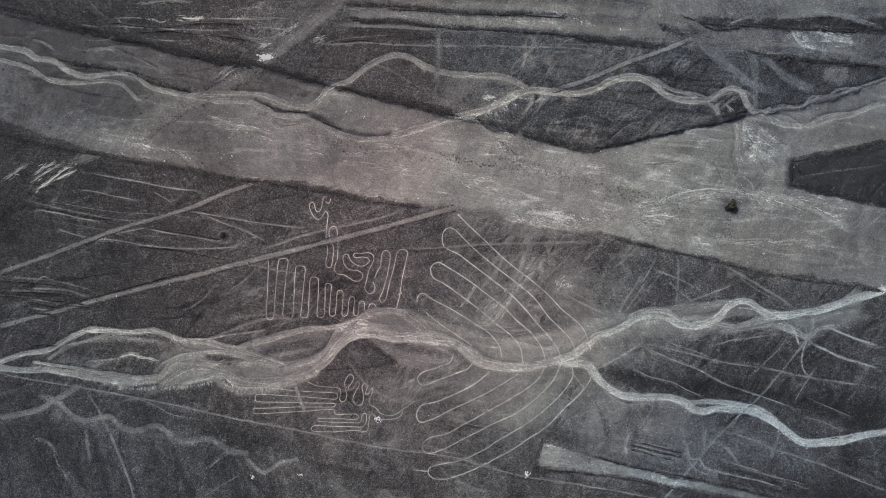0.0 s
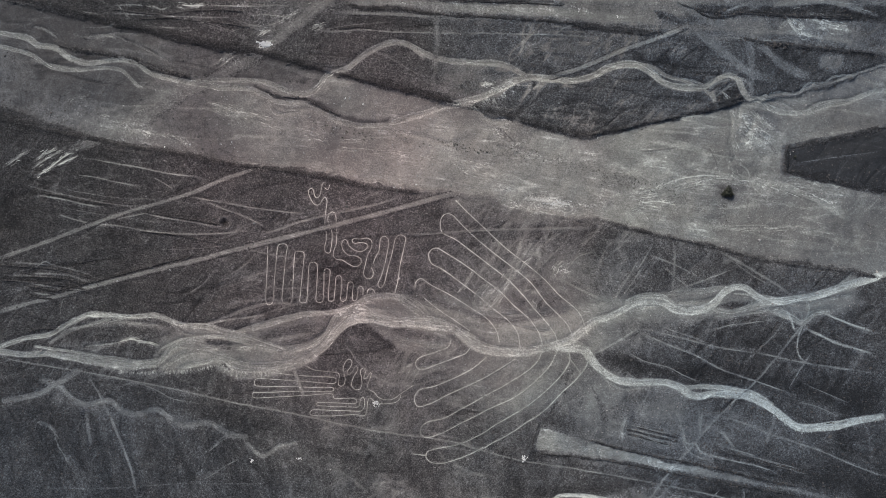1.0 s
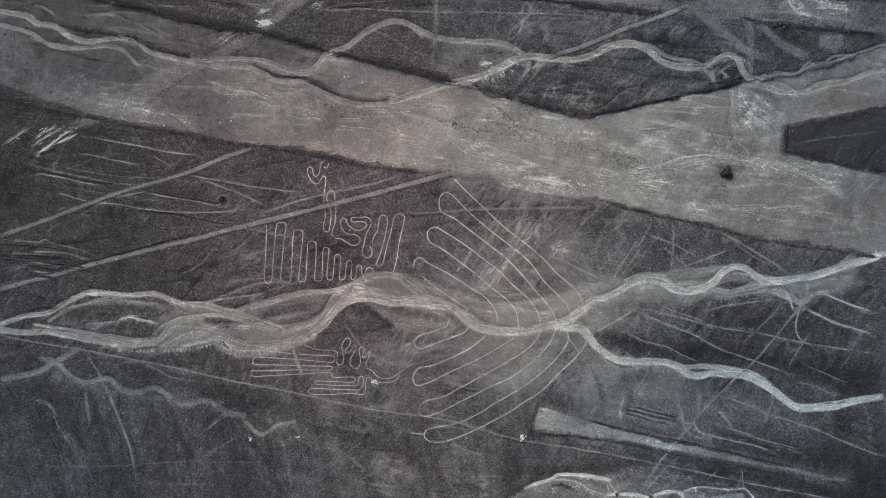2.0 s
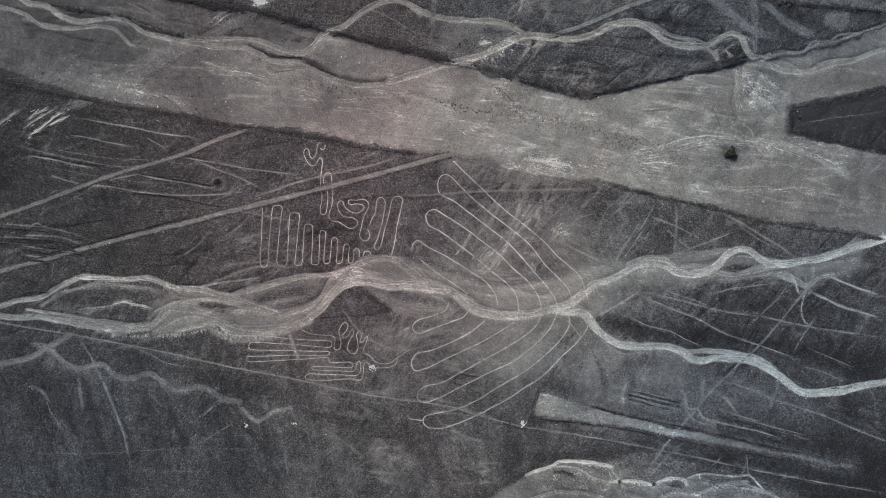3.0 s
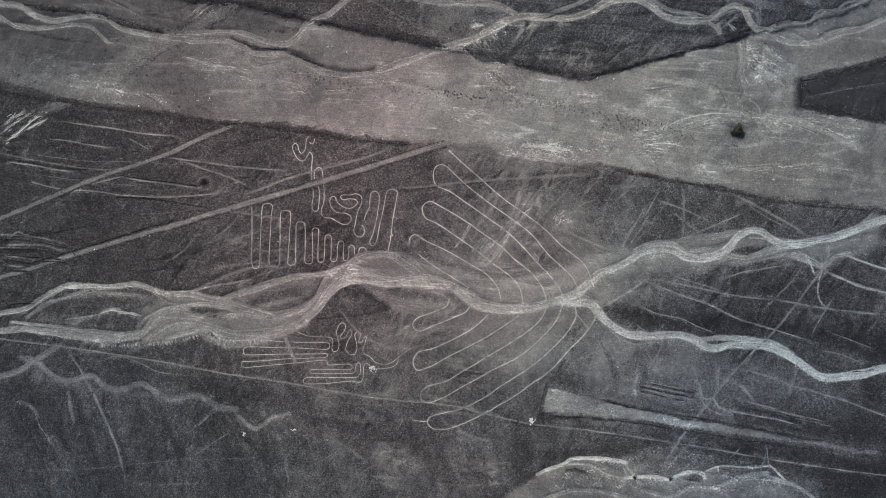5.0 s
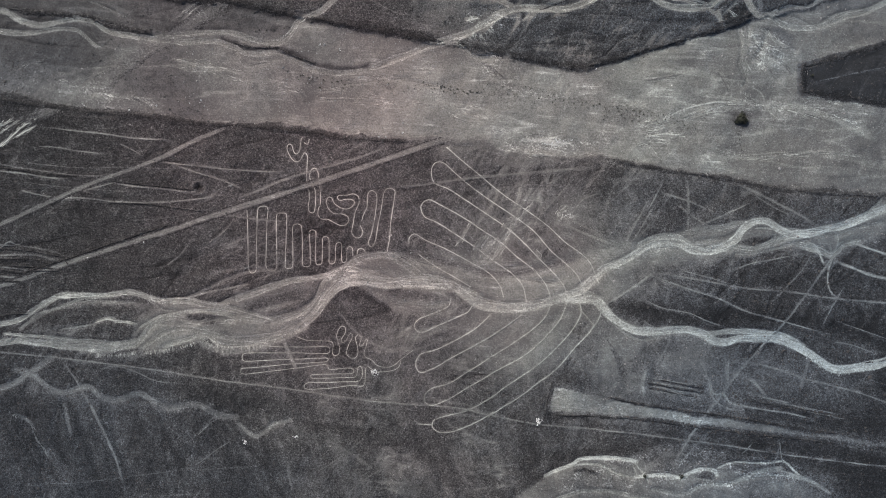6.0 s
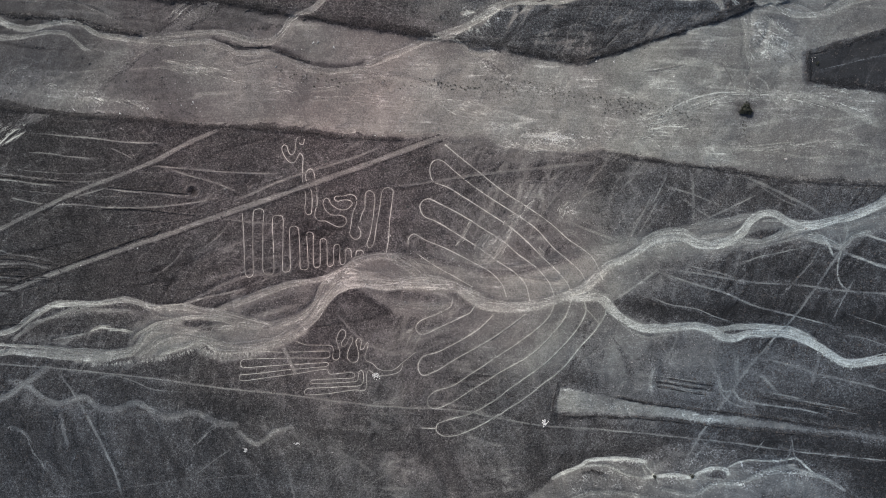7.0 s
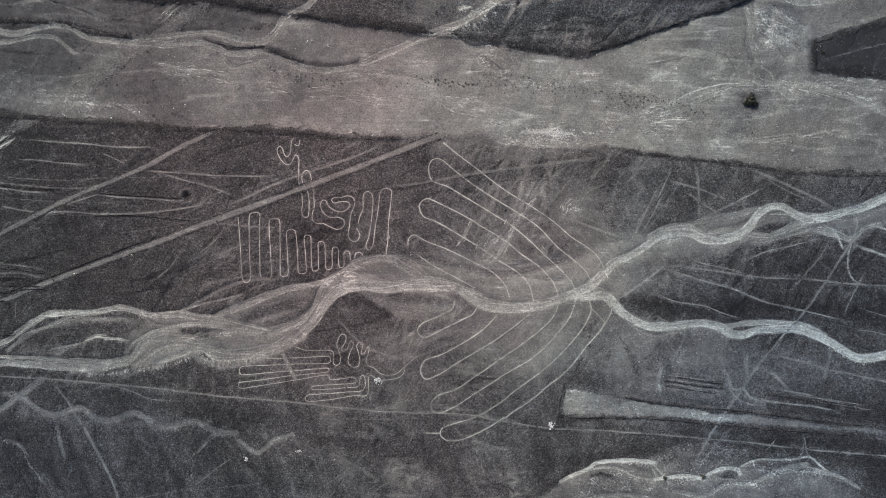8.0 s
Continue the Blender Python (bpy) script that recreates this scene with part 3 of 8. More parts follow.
bank("bank", 2.0, -0.7, [(96.0, 47.8), (101.6, 48.8), (107.2, 50.1)])
bank("bank", 1.4, -0.4, [(61.5, 4.4), (78.8, 0.2), (96.1, -3.2), (109.5, -6.8), (124.9, -9.5), (142.5, -11.8), (159.4, -14.4)])
bank("bank", 2.6, -1.1, [(124.9, 33.0), (124.3, 28.2), (124.0, 23.7)])
bank("bank", 2.2, -1.1, [(124.0, 23.7), (131.3, 22.4), (143.1, 19.9), (160.0, 16.8)])
bank("bank", 1.8, -0.9, [(124.1, 32.0), (129.5, 32.9), (143.4, 36.0), (160.4, 39.9)])
bank("bank", 1.5, -0.75, [(-35.4, 87.2), (-17.3, 86.8), (-1.2, 85.3), (12.8, 84.2), (30.9, 83.9)])
bank("bank", 1.5, -0.75, [(-31.4, 81.6), (-13.3, 80.8), (0.8, 79.3), (22.9, 78.0), (55.1, 75.6), (75.3, 73.2)])
bank("bank", 1.2, -0.6, [(85.3, 83.3), (93.3, 81.0), (103.4, 80.4), (123.6, 79.5), (146.7, 79.2)])
bank("bank", 1.2, -0.6, [(111.5, 70.4), (123.6, 68.5), (146.2, 66.5)])
bank("bank", 1.0, -0.5, [(-49.4, 48.6), (-43.3, 45.8), (-37.3, 43.0)])
channel("river_s", 2.4, 0.6, [(-162.5, -42.2), (-150.9, -43.6), (-140.2, -43.3), (-136.3, -44.3), (-131.4, -45.0), (-125.6, -46.1), (-119.8, -47.0), (-112.0, -47.9), (-106.2, -47.4), (-102.3, -47.1), (-99.9, -45.0), (-97.3, -41.6), (-92.4, -39.0), (-85.6, -38.0)])
channel("river_s", 2.0, 0.62, [(-162.6, -42.5), (-150.8, -38.2), (-140.0, -36.0), (-136.7, -34.2), (-131.1, -31.2), (-126.2, -29.0), (-122.3, -28.9), (-111.6, -30.1), (-103.8, -29.2), (-100.9, -29.9), (-96.1, -31.7), (-92.3, -33.0), (-83.5, -33.3), (-77.7, -34.8), (-72.9, -35.7), (-67.1, -37.8), (-61.3, -39.8), (-55.5, -41.7)])
channel("river_s", 0.9, 0.6, [(-138.7, -38.4), (-135.1, -35.2), (-131.2, -33.9), (-125.3, -32.9), (-121.0, -31.0), (-111.6, -30.2)])
channel("river_s", 2.0, 0.62, [(-73.9, -35.5), (-69.0, -33.8), (-63.1, -32.2), (-57.2, -30.2), (-47.5, -28.5), (-39.7, -27.9), (-34.5, -27.0), (-31.0, -25.5)])
channel("river_s", 1.6, 0.7, [(-97.3, -42.0), (-92.4, -38.4), (-86.5, -37.2), (-79.7, -36.9), (-72.9, -38.0), (-67.2, -39.9), (-59.4, -41.6)])
channel("river_s", 2.4, 0.58, [(-100.0, -48.1), (-92.5, -43.6), (-85.7, -42.2), (-79.9, -43.9), (-73.1, -46.0), (-65.4, -47.3), (-57.6, -46.7), (-50.8, -44.7), (-44.9, -41.3), (-40.9, -37.3), (-37.9, -33.1), (-34.5, -28.9), (-30.4, -26.3)])
channel("river_s", 1.5, 0.66, [(-92.6, -47.9), (-84.8, -46.1), (-78.5, -44.9), (-74.1, -48.3), (-65.4, -49.2), (-55.7, -47.5), (-48.8, -45.3), (-42.9, -41.9), (-39.0, -37.9), (-34.6, -32.2), (-30.1, -30.2)])
channel("river_s", 1.4, 0.66, [(-53.6, -41.9), (-47.8, -40.3), (-42.8, -37.3), (-39.8, -32.7), (-38.2, -29.6), (-34.9, -27.4)])
channel("river_s", 0.8, 0.75, [(-108.9, -38.8), (-105.0, -39.1), (-101.2, -40.0)])
channel("river_s", 0.7, 0.6, [(-114.7, -38.3), (-111.8, -37.4), (-107.9, -37.7)])
channel("river_s", 1.2, 0.42, [(-86.4, -33.3), (-78.6, -30.3), (-68.8, -26.3), (-62.9, -24.9), (-55.2, -24.6)])
track("scratch", 0.5, 0.4, [(4.6, -38.8), (2.6, -43.6), (0.5, -47.5)])
track("track", 0.5, 0.35, [(76.3, -29.7), (82.0, -33.3), (89.7, -35.8), (97.3, -38.8)])
track("track", 0.7, 0.68, [(122.3, -25.8), (125.3, -27.8), (126.4, -30.7), (127.5, -34.0)])
track("track", 0.7, 0.68, [(132.3, -23.9), (132.4, -26.6), (131.2, -29.9)])
track("track", 0.85, 0.66, [(134.2, -25.5), (139.9, -28.1), (147.6, -31.2), (157.1, -34.2)])
track("track", 0.5, 0.29, [(108.8, -45.8), (120.5, -34.5), (124.5, -28.7)])
track("track", 0.4, 0.33, [(121.8, -19.0), (113.2, -14.6), (103.7, -8.0)])
track("track", 0.4, 0.28, [(-126.8, 88.3), (-123.4, 84.7), (-120.8, 82.3)])
track("track", 0.5, 0.26, [(-29.3, 67.7), (-19.3, 63.8), (-7.2, 56.8)])
track("track", 0.5, 0.23, [(-45.4, 73.1), (-37.4, 74.7), (-27.3, 75.8), (-17.3, 76.4)])
track("scratch", 0.6, 0.65, [(-81.6, 60.9), (-77.5, 64.1), (-71.5, 66.9)])
track("scratch", 0.5, 0.7, [(-109.7, 86.8), (-105.7, 87.2), (-97.7, 88.1), (-89.7, 87.9)])
track("scratch", 0.8, 0.35, [(100.4, 80.4), (105.4, 82.4), (111.4, 83.9)])
track("scratch", 0.6, 0.65, [(123.6, 77.1), (121.6, 75.5)])
gully("gully", 2.6, -0.3, [(-126.0, -64.3), (-122.4, -76.1), (-118.8, -87.8)])
gully("gully", 2.6, 0.1, [(-102.7, -66.7), (-99.4, -74.6), (-96.3, -82.4)])
gully("gully", 2.6, -0.3, [(-128.0, -66.2), (-130.2, -75.9), (-126.6, -87.6)])
gully("gully", 2.6, 0.1, [(-89.2, -68.9), (-86.5, -78.7), (-85.7, -88.4)])
patch(8.0, 0.1, [(-33.4, 84.8), (43.0, 81.1), (83.3, 73.3), (51.3, 36.9), (2.9, 46.8), (-37.3, 58.7)])
patch(3.0, 0.26, [(-39.5, 92.8), (-29.4, 82.8), (-1.2, 79.3), (43.0, 77.1), (79.3, 74.3), (103.4, 77.4), (113.5, 71.4), (146.2, 67.2), (164.0, 67.2), (224.5, 69.9), (223.7, 150.2), (-57.7, 148.7)])
patch(2.0, 0.22, [(77.3, 75.3), (87.3, 78.9), (103.4, 79.8), (146.1, 78.0), (184.1, 75.8), (184.1, 65.7), (146.2, 67.2), (123.6, 69.5), (107.5, 71.8), (95.4, 69.3), (87.3, 73.3)])
patch(2.0, 0.1, [(15.0, 47.8), (23.0, 51.9), (35.1, 55.0), (55.2, 55.1), (65.3, 60.1), (73.4, 56.2), (83.5, 52.8), (93.5, 52.2), (96.6, 48.2), (83.5, 44.7), (67.4, 41.0), (52.3, 38.0), (35.2, 40.9)])
patch(4.0, -0.52, [(56.7, -42.4), (78.0, -41.3), (101.1, -44.1), (129.9, -50.1), (158.7, -54.5), (158.5, -64.2), (141.6, -62.9), (120.2, -54.7), (100.9, -51.8), (81.7, -50.7), (66.3, -49.2)])
patch(8.0, 0.2, [(58.5, -52.5), (81.6, -54.9), (93.1, -59.0), (119.9, -65.4), (139.1, -71.5), (138.8, -88.9), (110.0, -80.6), (81.2, -72.3), (54.3, -69.9)])
patch(0.9, 0.26, [(31.5, -98.4), (36.6, -96.5), (40.3, -95.0), (43.7, -93.4), (49.2, -93.2), (55.0, -93.9), (61.8, -95.2), (70.9, -94.9), (81.7, -95.1), (94.3, -96.9), (110.5, -97.6), (115.6, -102.0), (126.1, -105.9), (149.7, -123.9), (137.6, -150.8), (21.7, -148.7), (12.8, -109.7)])
patch(3.0, 0.26, [(-139.1, -40.7), (-131.2, -34.1), (-121.4, -30.0), (-103.8, -29.8), (-96.1, -32.3), (-78.7, -35.2), (-92.4, -38.8), (-99.3, -44.5), (-104.2, -47.3), (-121.7, -46.0)])
patch(1.5, 0.02, [(-125.5, -41.4), (-115.7, -38.9), (-107.9, -37.9), (-101.2, -40.0), (-100.6, -42.5), (-103.2, -45.4), (-112.0, -45.6), (-117.8, -44.1)])
patch(0.7, 0.37, [(-101.1, -47.3), (-98.3, -42.0), (-92.4, -38.8), (-84.6, -38.0), (-79.2, -41.0), (-75.1, -45.9), (-83.8, -47.3), (-92.6, -48.9), (-100.0, -49.3)])
patch(0.7, 0.37, [(-80.4, -43.1), (-75.1, -48.6), (-65.4, -49.6), (-53.7, -46.8), (-43.5, -42.1), (-35.6, -32.6), (-29.6, -25.9), (-35.8, -27.0), (-39.8, -32.7), (-44.8, -37.4), (-51.7, -41.2), (-59.4, -42.0), (-69.1, -39.3), (-76.8, -39.1)])
patch(0.7, 0.36, [(-30.4, -25.9), (-24.1, -22.2), (-14.4, -22.4), (-6.4, -28.9), (4.7, -32.1), (14.3, -37.7), (23.9, -40.8), (20.0, -43.0), (10.4, -40.9), (4.7, -35.4), (-5.0, -33.4), (-18.5, -32.4), (-26.2, -30.7), (-34.0, -31.8)])
patch(2.0, 0.42, [(-26.2, -31.4), (-14.8, -39.4), (-3.2, -42.0), (4.6, -39.8), (2.8, -34.3), (-10.8, -32.9)])
patch(3.0, 0.42, [(-14.4, -22.0), (-2.8, -20.3), (8.8, -23.4), (24.2, -27.6), (43.5, -26.1), (59.1, -21.6), (68.7, -21.8), (53.1, -33.1), (39.4, -39.0), (23.9, -40.6), (8.6, -34.5), (-3.0, -30.0)])
patch(3.0, 0.4, [(60.9, -29.4), (72.6, -21.9), (84.2, -20.2), (101.6, -16.7), (120.8, -22.9), (142.4, -17.5), (151.5, -23.5), (136.1, -29.0), (116.8, -28.6), (101.4, -30.2), (89.7, -33.8), (72.4, -32.5), (54.8, -41.8), (51.1, -35.0)])
patch(3.0, 0.16, [(62.1, -63.2), (81.4, -66.5), (100.5, -72.7), (127.3, -82.9), (110.0, -82.6), (81.2, -76.2), (60.0, -71.9)])
bank("bank", 1.0, -0.5, [(-133.8, 65.8), (-121.7, 64.3), (-109.7, 62.7), (-99.6, 58.8), (-91.6, 56.4)])
bank("bank", 0.8, -0.4, [(-63.4, 51.5), (-57.4, 49.7), (-48.4, 49.0)])
patch(3.0, -0.05, [(-145.9, 96.2), (-45.5, 96.7), (-45.4, 76.7), (-65.5, 70.6), (-87.6, 72.5), (-107.7, 76.4), (-127.8, 80.3), (-145.8, 83.8)])
track("scratch", 0.5, 0.38, [(-121.8, 79.3), (-97.7, 78.0), (-73.6, 77.5)])
track("scratch", 0.5, 0.4, [(-73.6, 76.5), (-65.5, 74.6), (-57.5, 76.2)])
track("scratch", 0.5, 0.36, [(-76.3, -14.9), (-70.4, -11.1), (-66.4, -6.4)])
track("scratch", 0.6, 0.34, [(-92.0, -22.3), (-84.1, -16.7), (-80.1, -10.9)])
track("scratch", 0.5, 0.33, [(66.8, -21.7), (72.7, -14.1), (80.7, -4.7)])
track("scratch", 0.5, 0.32, [(-34.1, -39.0), (-30.4, -44.9), (-24.7, -50.8)])
track("scratch", 0.5, 0.4, [(-26.6, -49.8), (-18.9, -52.9), (-15.1, -54.5)])
track("scratch", 0.4, 0.36, [(7.9, -67.0), (9.8, -69.0), (11.3, -70.9)])
track("scratch", 0.5, 0.3, [(-45.0, -93.1), (-35.2, -87.5), (-27.3, -81.8)])
track("scratch", 0.5, 0.28, [(-35.5, -101.1), (-27.6, -95.4), (-15.8, -89.8)])
track("scratch", 0.5, 0.33, [(105.7, -101.8), (108.2, -96.1), (108.8, -92.2)])
track("scratch", 0.6, 0.4, [(93.0, -61.0), (93.3, -66.8), (93.8, -71.6)])
track("scratch", 0.5, 0.36, [(83.4, -60.8), (86.2, -66.6), (88.0, -72.5)])
track("scratch", 0.6, 0.6, [(107.6, 43.0), (110.4, 39.1), (114.2, 37.1)])
track("scratch", 0.5, 0.5, [(19.8, 39.2), (23.6, 36.2), (26.4, 33.2)])
track("scratch", 0.6, 0.55, [(17.9, 40.2), (21.7, 37.2), (23.5, 34.3)])
track("scratch", 0.6, 0.6, [(-110.1, 38.2), (-107.2, 36.6), (-105.3, 35.2)])
track("scratch", 0.6, 0.6, [(-99.5, 36.0), (-95.6, 34.0), (-92.7, 32.4)])
track("scratch", 0.5, 0.55, [(-123.6, 42.3), (-119.7, 41.3), (-116.9, 40.3)])
patch(2.0, 0.14, [(-165.9, 85.1), (-133.8, 78.3), (-97.7, 70.8), (-67.5, 65.9), (-45.4, 60.6), (-39.7, 58.6), (-45.4, 53.0), (-57.4, 52.9), (-81.5, 55.8), (-105.7, 58.7), (-114.7, 63.1), (-137.8, 67.0), (-165.9, 73.1)])
# darkened south-east corner, lens vignetting painted on the floor
patch(10.0, -0.5, [(100.3, -84.3), (119.7, -79.9), (165.8, -85.6), (165.2, -116.5), (130.6, -112.0), (119.3, -98.2), (100.1, -92.0)])
patch(8.0, 0.0, [(-163.4, -79.1), (-128.4, -83.7), (-123.1, -107.2), (-164.0, -106.4)])
patch(3.0, 0.4, [(12.6, -26.4), (16.6, -18.8), (24.4, -18.9), (20.3, -26.6)])
patch(3.0, 0.4, [(39.9, -14.4), (43.9, -8.1), (49.7, -8.8), (45.7, -15.5)])
track("scratch", 1.0, 0.7, [(-124.8, -29.4), (-120.4, -29.5), (-115.1, -30.0)])
track("scratch", 0.9, 0.68, [(-96.1, -31.7), (-93.8, -32.7), (-91.9, -33.0)])
track("scratch", 0.8, 0.65, [(-37.8, -27.7), (-35.4, -27.0), (-33.9, -26.2)])
track("scratch", 0.6, 0.6, [(-72.0, -41.0), (-70.1, -40.8), (-68.2, -41.2)])
patch(3.0, 0.36, [(-92.3, -33.9), (-83.5, -33.3), (-72.9, -35.7), (-59.4, -40.4), (-69.1, -39.8), (-78.7, -37.3), (-88.5, -37.1)])
patch(3.0, 0.24, [(-73.8, -35.3), (-63.1, -32.2), (-47.5, -29.0), (-38.8, -28.8), (-41.8, -35.0), (-49.7, -40.2), (-59.4, -41.0), (-69.1, -37.9)])
patch(2.5, 0.42, [(-16.7, -37.4), (-7.1, -40.5), (2.6, -39.8), (4.5, -42.1), (-7.1, -42.7), (-14.8, -40.4)])
patch(3.0, 0.26, [(-139.4, -54.7), (-129.9, -61.1), (-112.4, -64.6), (-95.0, -67.3), (-93.1, -68.9), (-112.5, -66.9), (-129.9, -63.5), (-139.6, -60.2)])
patch(5.0, 0.38, [(101.9, 44.1), (110.5, 45.8), (122.1, 43.6), (121.3, 25.3), (116.8, 18.7), (106.2, 20.9), (102.6, 31.5)])
patch(3.0, 0.44, [(19.2, 13.7), (30.9, 14.6), (46.3, 13.1), (61.6, 9.3), (63.5, 6.9), (44.2, 8.5), (28.8, 9.6)])
patch(4.0, 0.42, [(67.6, 15.9), (79.1, 16.6), (88.7, 13.5), (84.8, 7.8), (71.2, 7.1)])
patch(4.0, 0.42, [(108.2, 22.7), (125.5, 21.4), (144.6, 15.2), (144.5, 8.5), (129.2, 13.6), (113.8, 16.8)])
patch(4.0, 0.42, [(14.1, 45.1), (21.7, 41.1), (27.3, 32.2), (21.6, 32.4), (15.9, 38.3)])
patch(4.0, 0.36, [(-131.4, 42.5), (-119.7, 41.3), (-106.2, 38.1), (-90.7, 34.8), (-88.9, 30.0), (-110.3, 31.4), (-125.7, 35.6)])
gully("gully", 3.1, -0.3, [(-145.5, -65.9), (-141.9, -75.7), (-136.3, -87.4), (-134.6, -99.2)])
gully("gully", 2.4, 0.1, [(-112.5, -68.5), (-109.8, -78.2), (-105.2, -91.9)])
gully("gully", 2.6, -0.3, [(-77.6, -73.1), (-75.9, -82.8), (-70.3, -94.6)])
gully("gully", 2.4, 0.1, [(-93.1, -68.9), (-91.3, -76.7), (-87.6, -86.5)])
gully("gully", 2.2, -0.3, [(-68.1, -82.0), (-62.4, -86.9), (-58.6, -94.8)])
gully("gully", 1.9, 0.1, [(68.1, -55.6), (69.8, -64.4), (67.7, -74.0)])
gully("gully", 2.2, 0.1, [(54.6, -54.4), (58.3, -62.2), (60.0, -70.0)])
gully("gully", 2.4, 0.1, [(-72.4, -15.0), (-80.3, -20.6), (-86.3, -26.3)])
gully("gully", 2.6, 0.1, [(92.1, -8.8), (86.2, -14.4), (82.3, -20.1)])
bank("bank", 0.5, -0.45, [(-157.9, -11.6), (-138.5, -13.2), (-124.9, -16.2)])
bank("bank", 0.5, -0.45, [(-158.1, -17.0), (-138.6, -18.6), (-127.9, -20.0)])
bank("bank", 0.5, -0.4, [(-122.9, -10.0), (-124.9, -14.8), (-123.1, -18.8)])
bank("bank", 0.4, -0.5, [(-134.8, -20.4), (-125.1, -21.6), (-124.6, -25.1), (-130.9, -23.4)])
channel("river_e", 1.0, 0.55, [(100.0, -101.7), (107.7, -100.9), (117.3, -104.0), (124.9, -109.0)])
track("scratch", 3.0, 0.44, [(-1.2, 82.1), (22.9, 81.0), (55.1, 79.2), (75.2, 77.3)])
track("scratch", 2.4, 0.4, [(2.8, 87.3), (22.9, 86.6), (53.1, 85.6), (73.2, 84.1)])
track("scratch", 2.0, 0.38, [(-33.4, 83.6), (-17.3, 83.6), (-1.2, 82.9)])
patch(4.0, 0.06, [(16.9, -101.1), (32.5, -94.2), (50.0, -90.3), (77.1, -88.7), (78.0, -91.6), (53.8, -92.7), (40.2, -94.0), (26.6, -98.8)])
patch(5.0, -0.42, [(86.7, -90.8), (109.8, -93.2), (142.4, -100.2), (142.3, -106.4), (126.9, -104.6), (115.4, -99.7), (98.2, -94.9)])
patch(4.0, -0.05, [(-157.9, 80.1), (-137.8, 76.2), (-117.7, 73.3), (-127.8, 67.3), (-145.8, 69.2), (-157.9, 73.1)])
patch(1.0, 0.15, [(39.4, -95.8), (44.0, -95.7), (48.3, -97.2), (49.1, -98.2), (42.0, -97.1)])
patch(1.2, 0.1, [(52.7, -94.7), (56.7, -94.2), (59.8, -95.8), (59.9, -98.0), (55.5, -96.8)])
patch(1.0, 0.12, [(81.6, -100.8), (84.9, -100.0), (88.3, -101.1), (86.4, -102.3), (82.9, -102.0)])
patch(1.2, 0.15, [(94.9, -97.5), (99.4, -98.1), (101.8, -100.2), (98.3, -100.2)])
patch(1.5, 0.12, [(67.1, -98.5), (71.7, -97.1), (76.0, -98.8), (73.2, -100.0)])
patch(0.8, 0.18, [(-83.6, -39.0), (-75.9, -40.3), (-72.6, -42.1), (-78.5, -41.6)])
patch(2.0, 0.1, [(-64.1, -35.3), (-57.3, -32.7), (-45.6, -32.0), (-43.4, -35.3), (-50.6, -39.5), (-59.0, -39.7)])
track("track", 0.4, 0.23, [(-138.8, 16.3), (-116.5, 12.9), (-101.0, 12.2), (-85.5, 10.5)])
track("track", 0.4, 0.23, [(-138.0, 9.7), (-126.3, 7.5), (-110.8, 5.2), (-95.3, 3.4)])
track("track", 0.4, 0.21, [(-103.3, -5.6), (-87.8, -5.3), (-72.2, -3.3)])
track("track", 0.4, 0.23, [(11.2, -2.2), (24.7, -1.9), (36.3, -1.4)])
track("track", 0.4, 0.21, [(-42.6, -69.9), (-27.1, -72.5), (-11.6, -73.6)])
crust(3.0, 0.9, [(21.2, 13.6), (28.9, 15.8), (44.4, 13.9), (52.1, 13.0), (61.6, 8.7), (44.2, 8.5), (30.7, 9.2), (23.0, 11.1)])
crust(4.0, 0.55, [(15.5, 20.9), (23.2, 17.8), (32.9, 18.6), (44.4, 15.4), (63.7, 14.1), (61.7, 10.2), (36.6, 11.7), (19.3, 15.0)])
crust(2.0, 0.9, [(39.5, 14.0), (44.4, 13.9), (47.2, 11.9), (44.3, 10.0), (40.5, 11.7)])
crust(3.0, 0.7, [(68.5, 16.8), (76.3, 17.5), (79.1, 14.7), (78.1, 11.8), (73.2, 10.0), (67.5, 12.6)])
crust(4.0, 0.7, [(102.9, 46.0), (111.5, 45.8), (121.1, 43.7), (121.9, 37.9), (118.0, 33.1), (111.2, 30.4), (108.2, 26.6), (107.5, 37.2)])
crust(2.0, 0.9, [(107.4, 32.4), (109.4, 35.6), (112.7, 36.7), (111.3, 33.3), (109.3, 31.0)])
crust(2.0, 0.8, [(115.8, 39.0), (118.2, 41.8), (121.2, 40.8), (119.6, 37.9)])
crust(3.0, 0.6, [(79.1, 16.6), (92.7, 21.1), (108.2, 22.7), (125.5, 21.0), (142.7, 16.2), (142.9, 9.5), (129.2, 13.6), (113.8, 17.4), (100.4, 19.1), (86.9, 16.8), (81.0, 14.6)])
crust(3.0, 0.6, [(102.0, 4.5), (121.3, 4.5), (142.8, 3.7), (142.8, 0.2), (121.2, 1.8), (103.9, 2.6)])
crust(3.0, 0.7, [(13.1, 44.1), (19.8, 42.1), (26.4, 33.2), (23.5, 31.4), (17.8, 37.3)])
crust(4.0, 0.6, [(-115.9, 40.2), (-108.1, 42.0), (-90.7, 34.8), (-87.0, 29.9), (-98.6, 30.2), (-112.2, 32.4)])
crust(3.0, 0.7, [(-91.6, 64.4), (-77.6, 65.5), (-71.5, 62.5), (-77.5, 58.5), (-89.6, 60.4)])
crust(2.0, 0.8, [(123.6, 78.5), (131.6, 79.5), (146.1, 77.6), (146.2, 72.6), (131.7, 71.1), (123.6, 73.1)])
crust(2.0, 0.7, [(39.9, -14.4), (42.9, -9.3), (47.8, -8.8), (49.7, -10.8), (44.7, -15.5)])
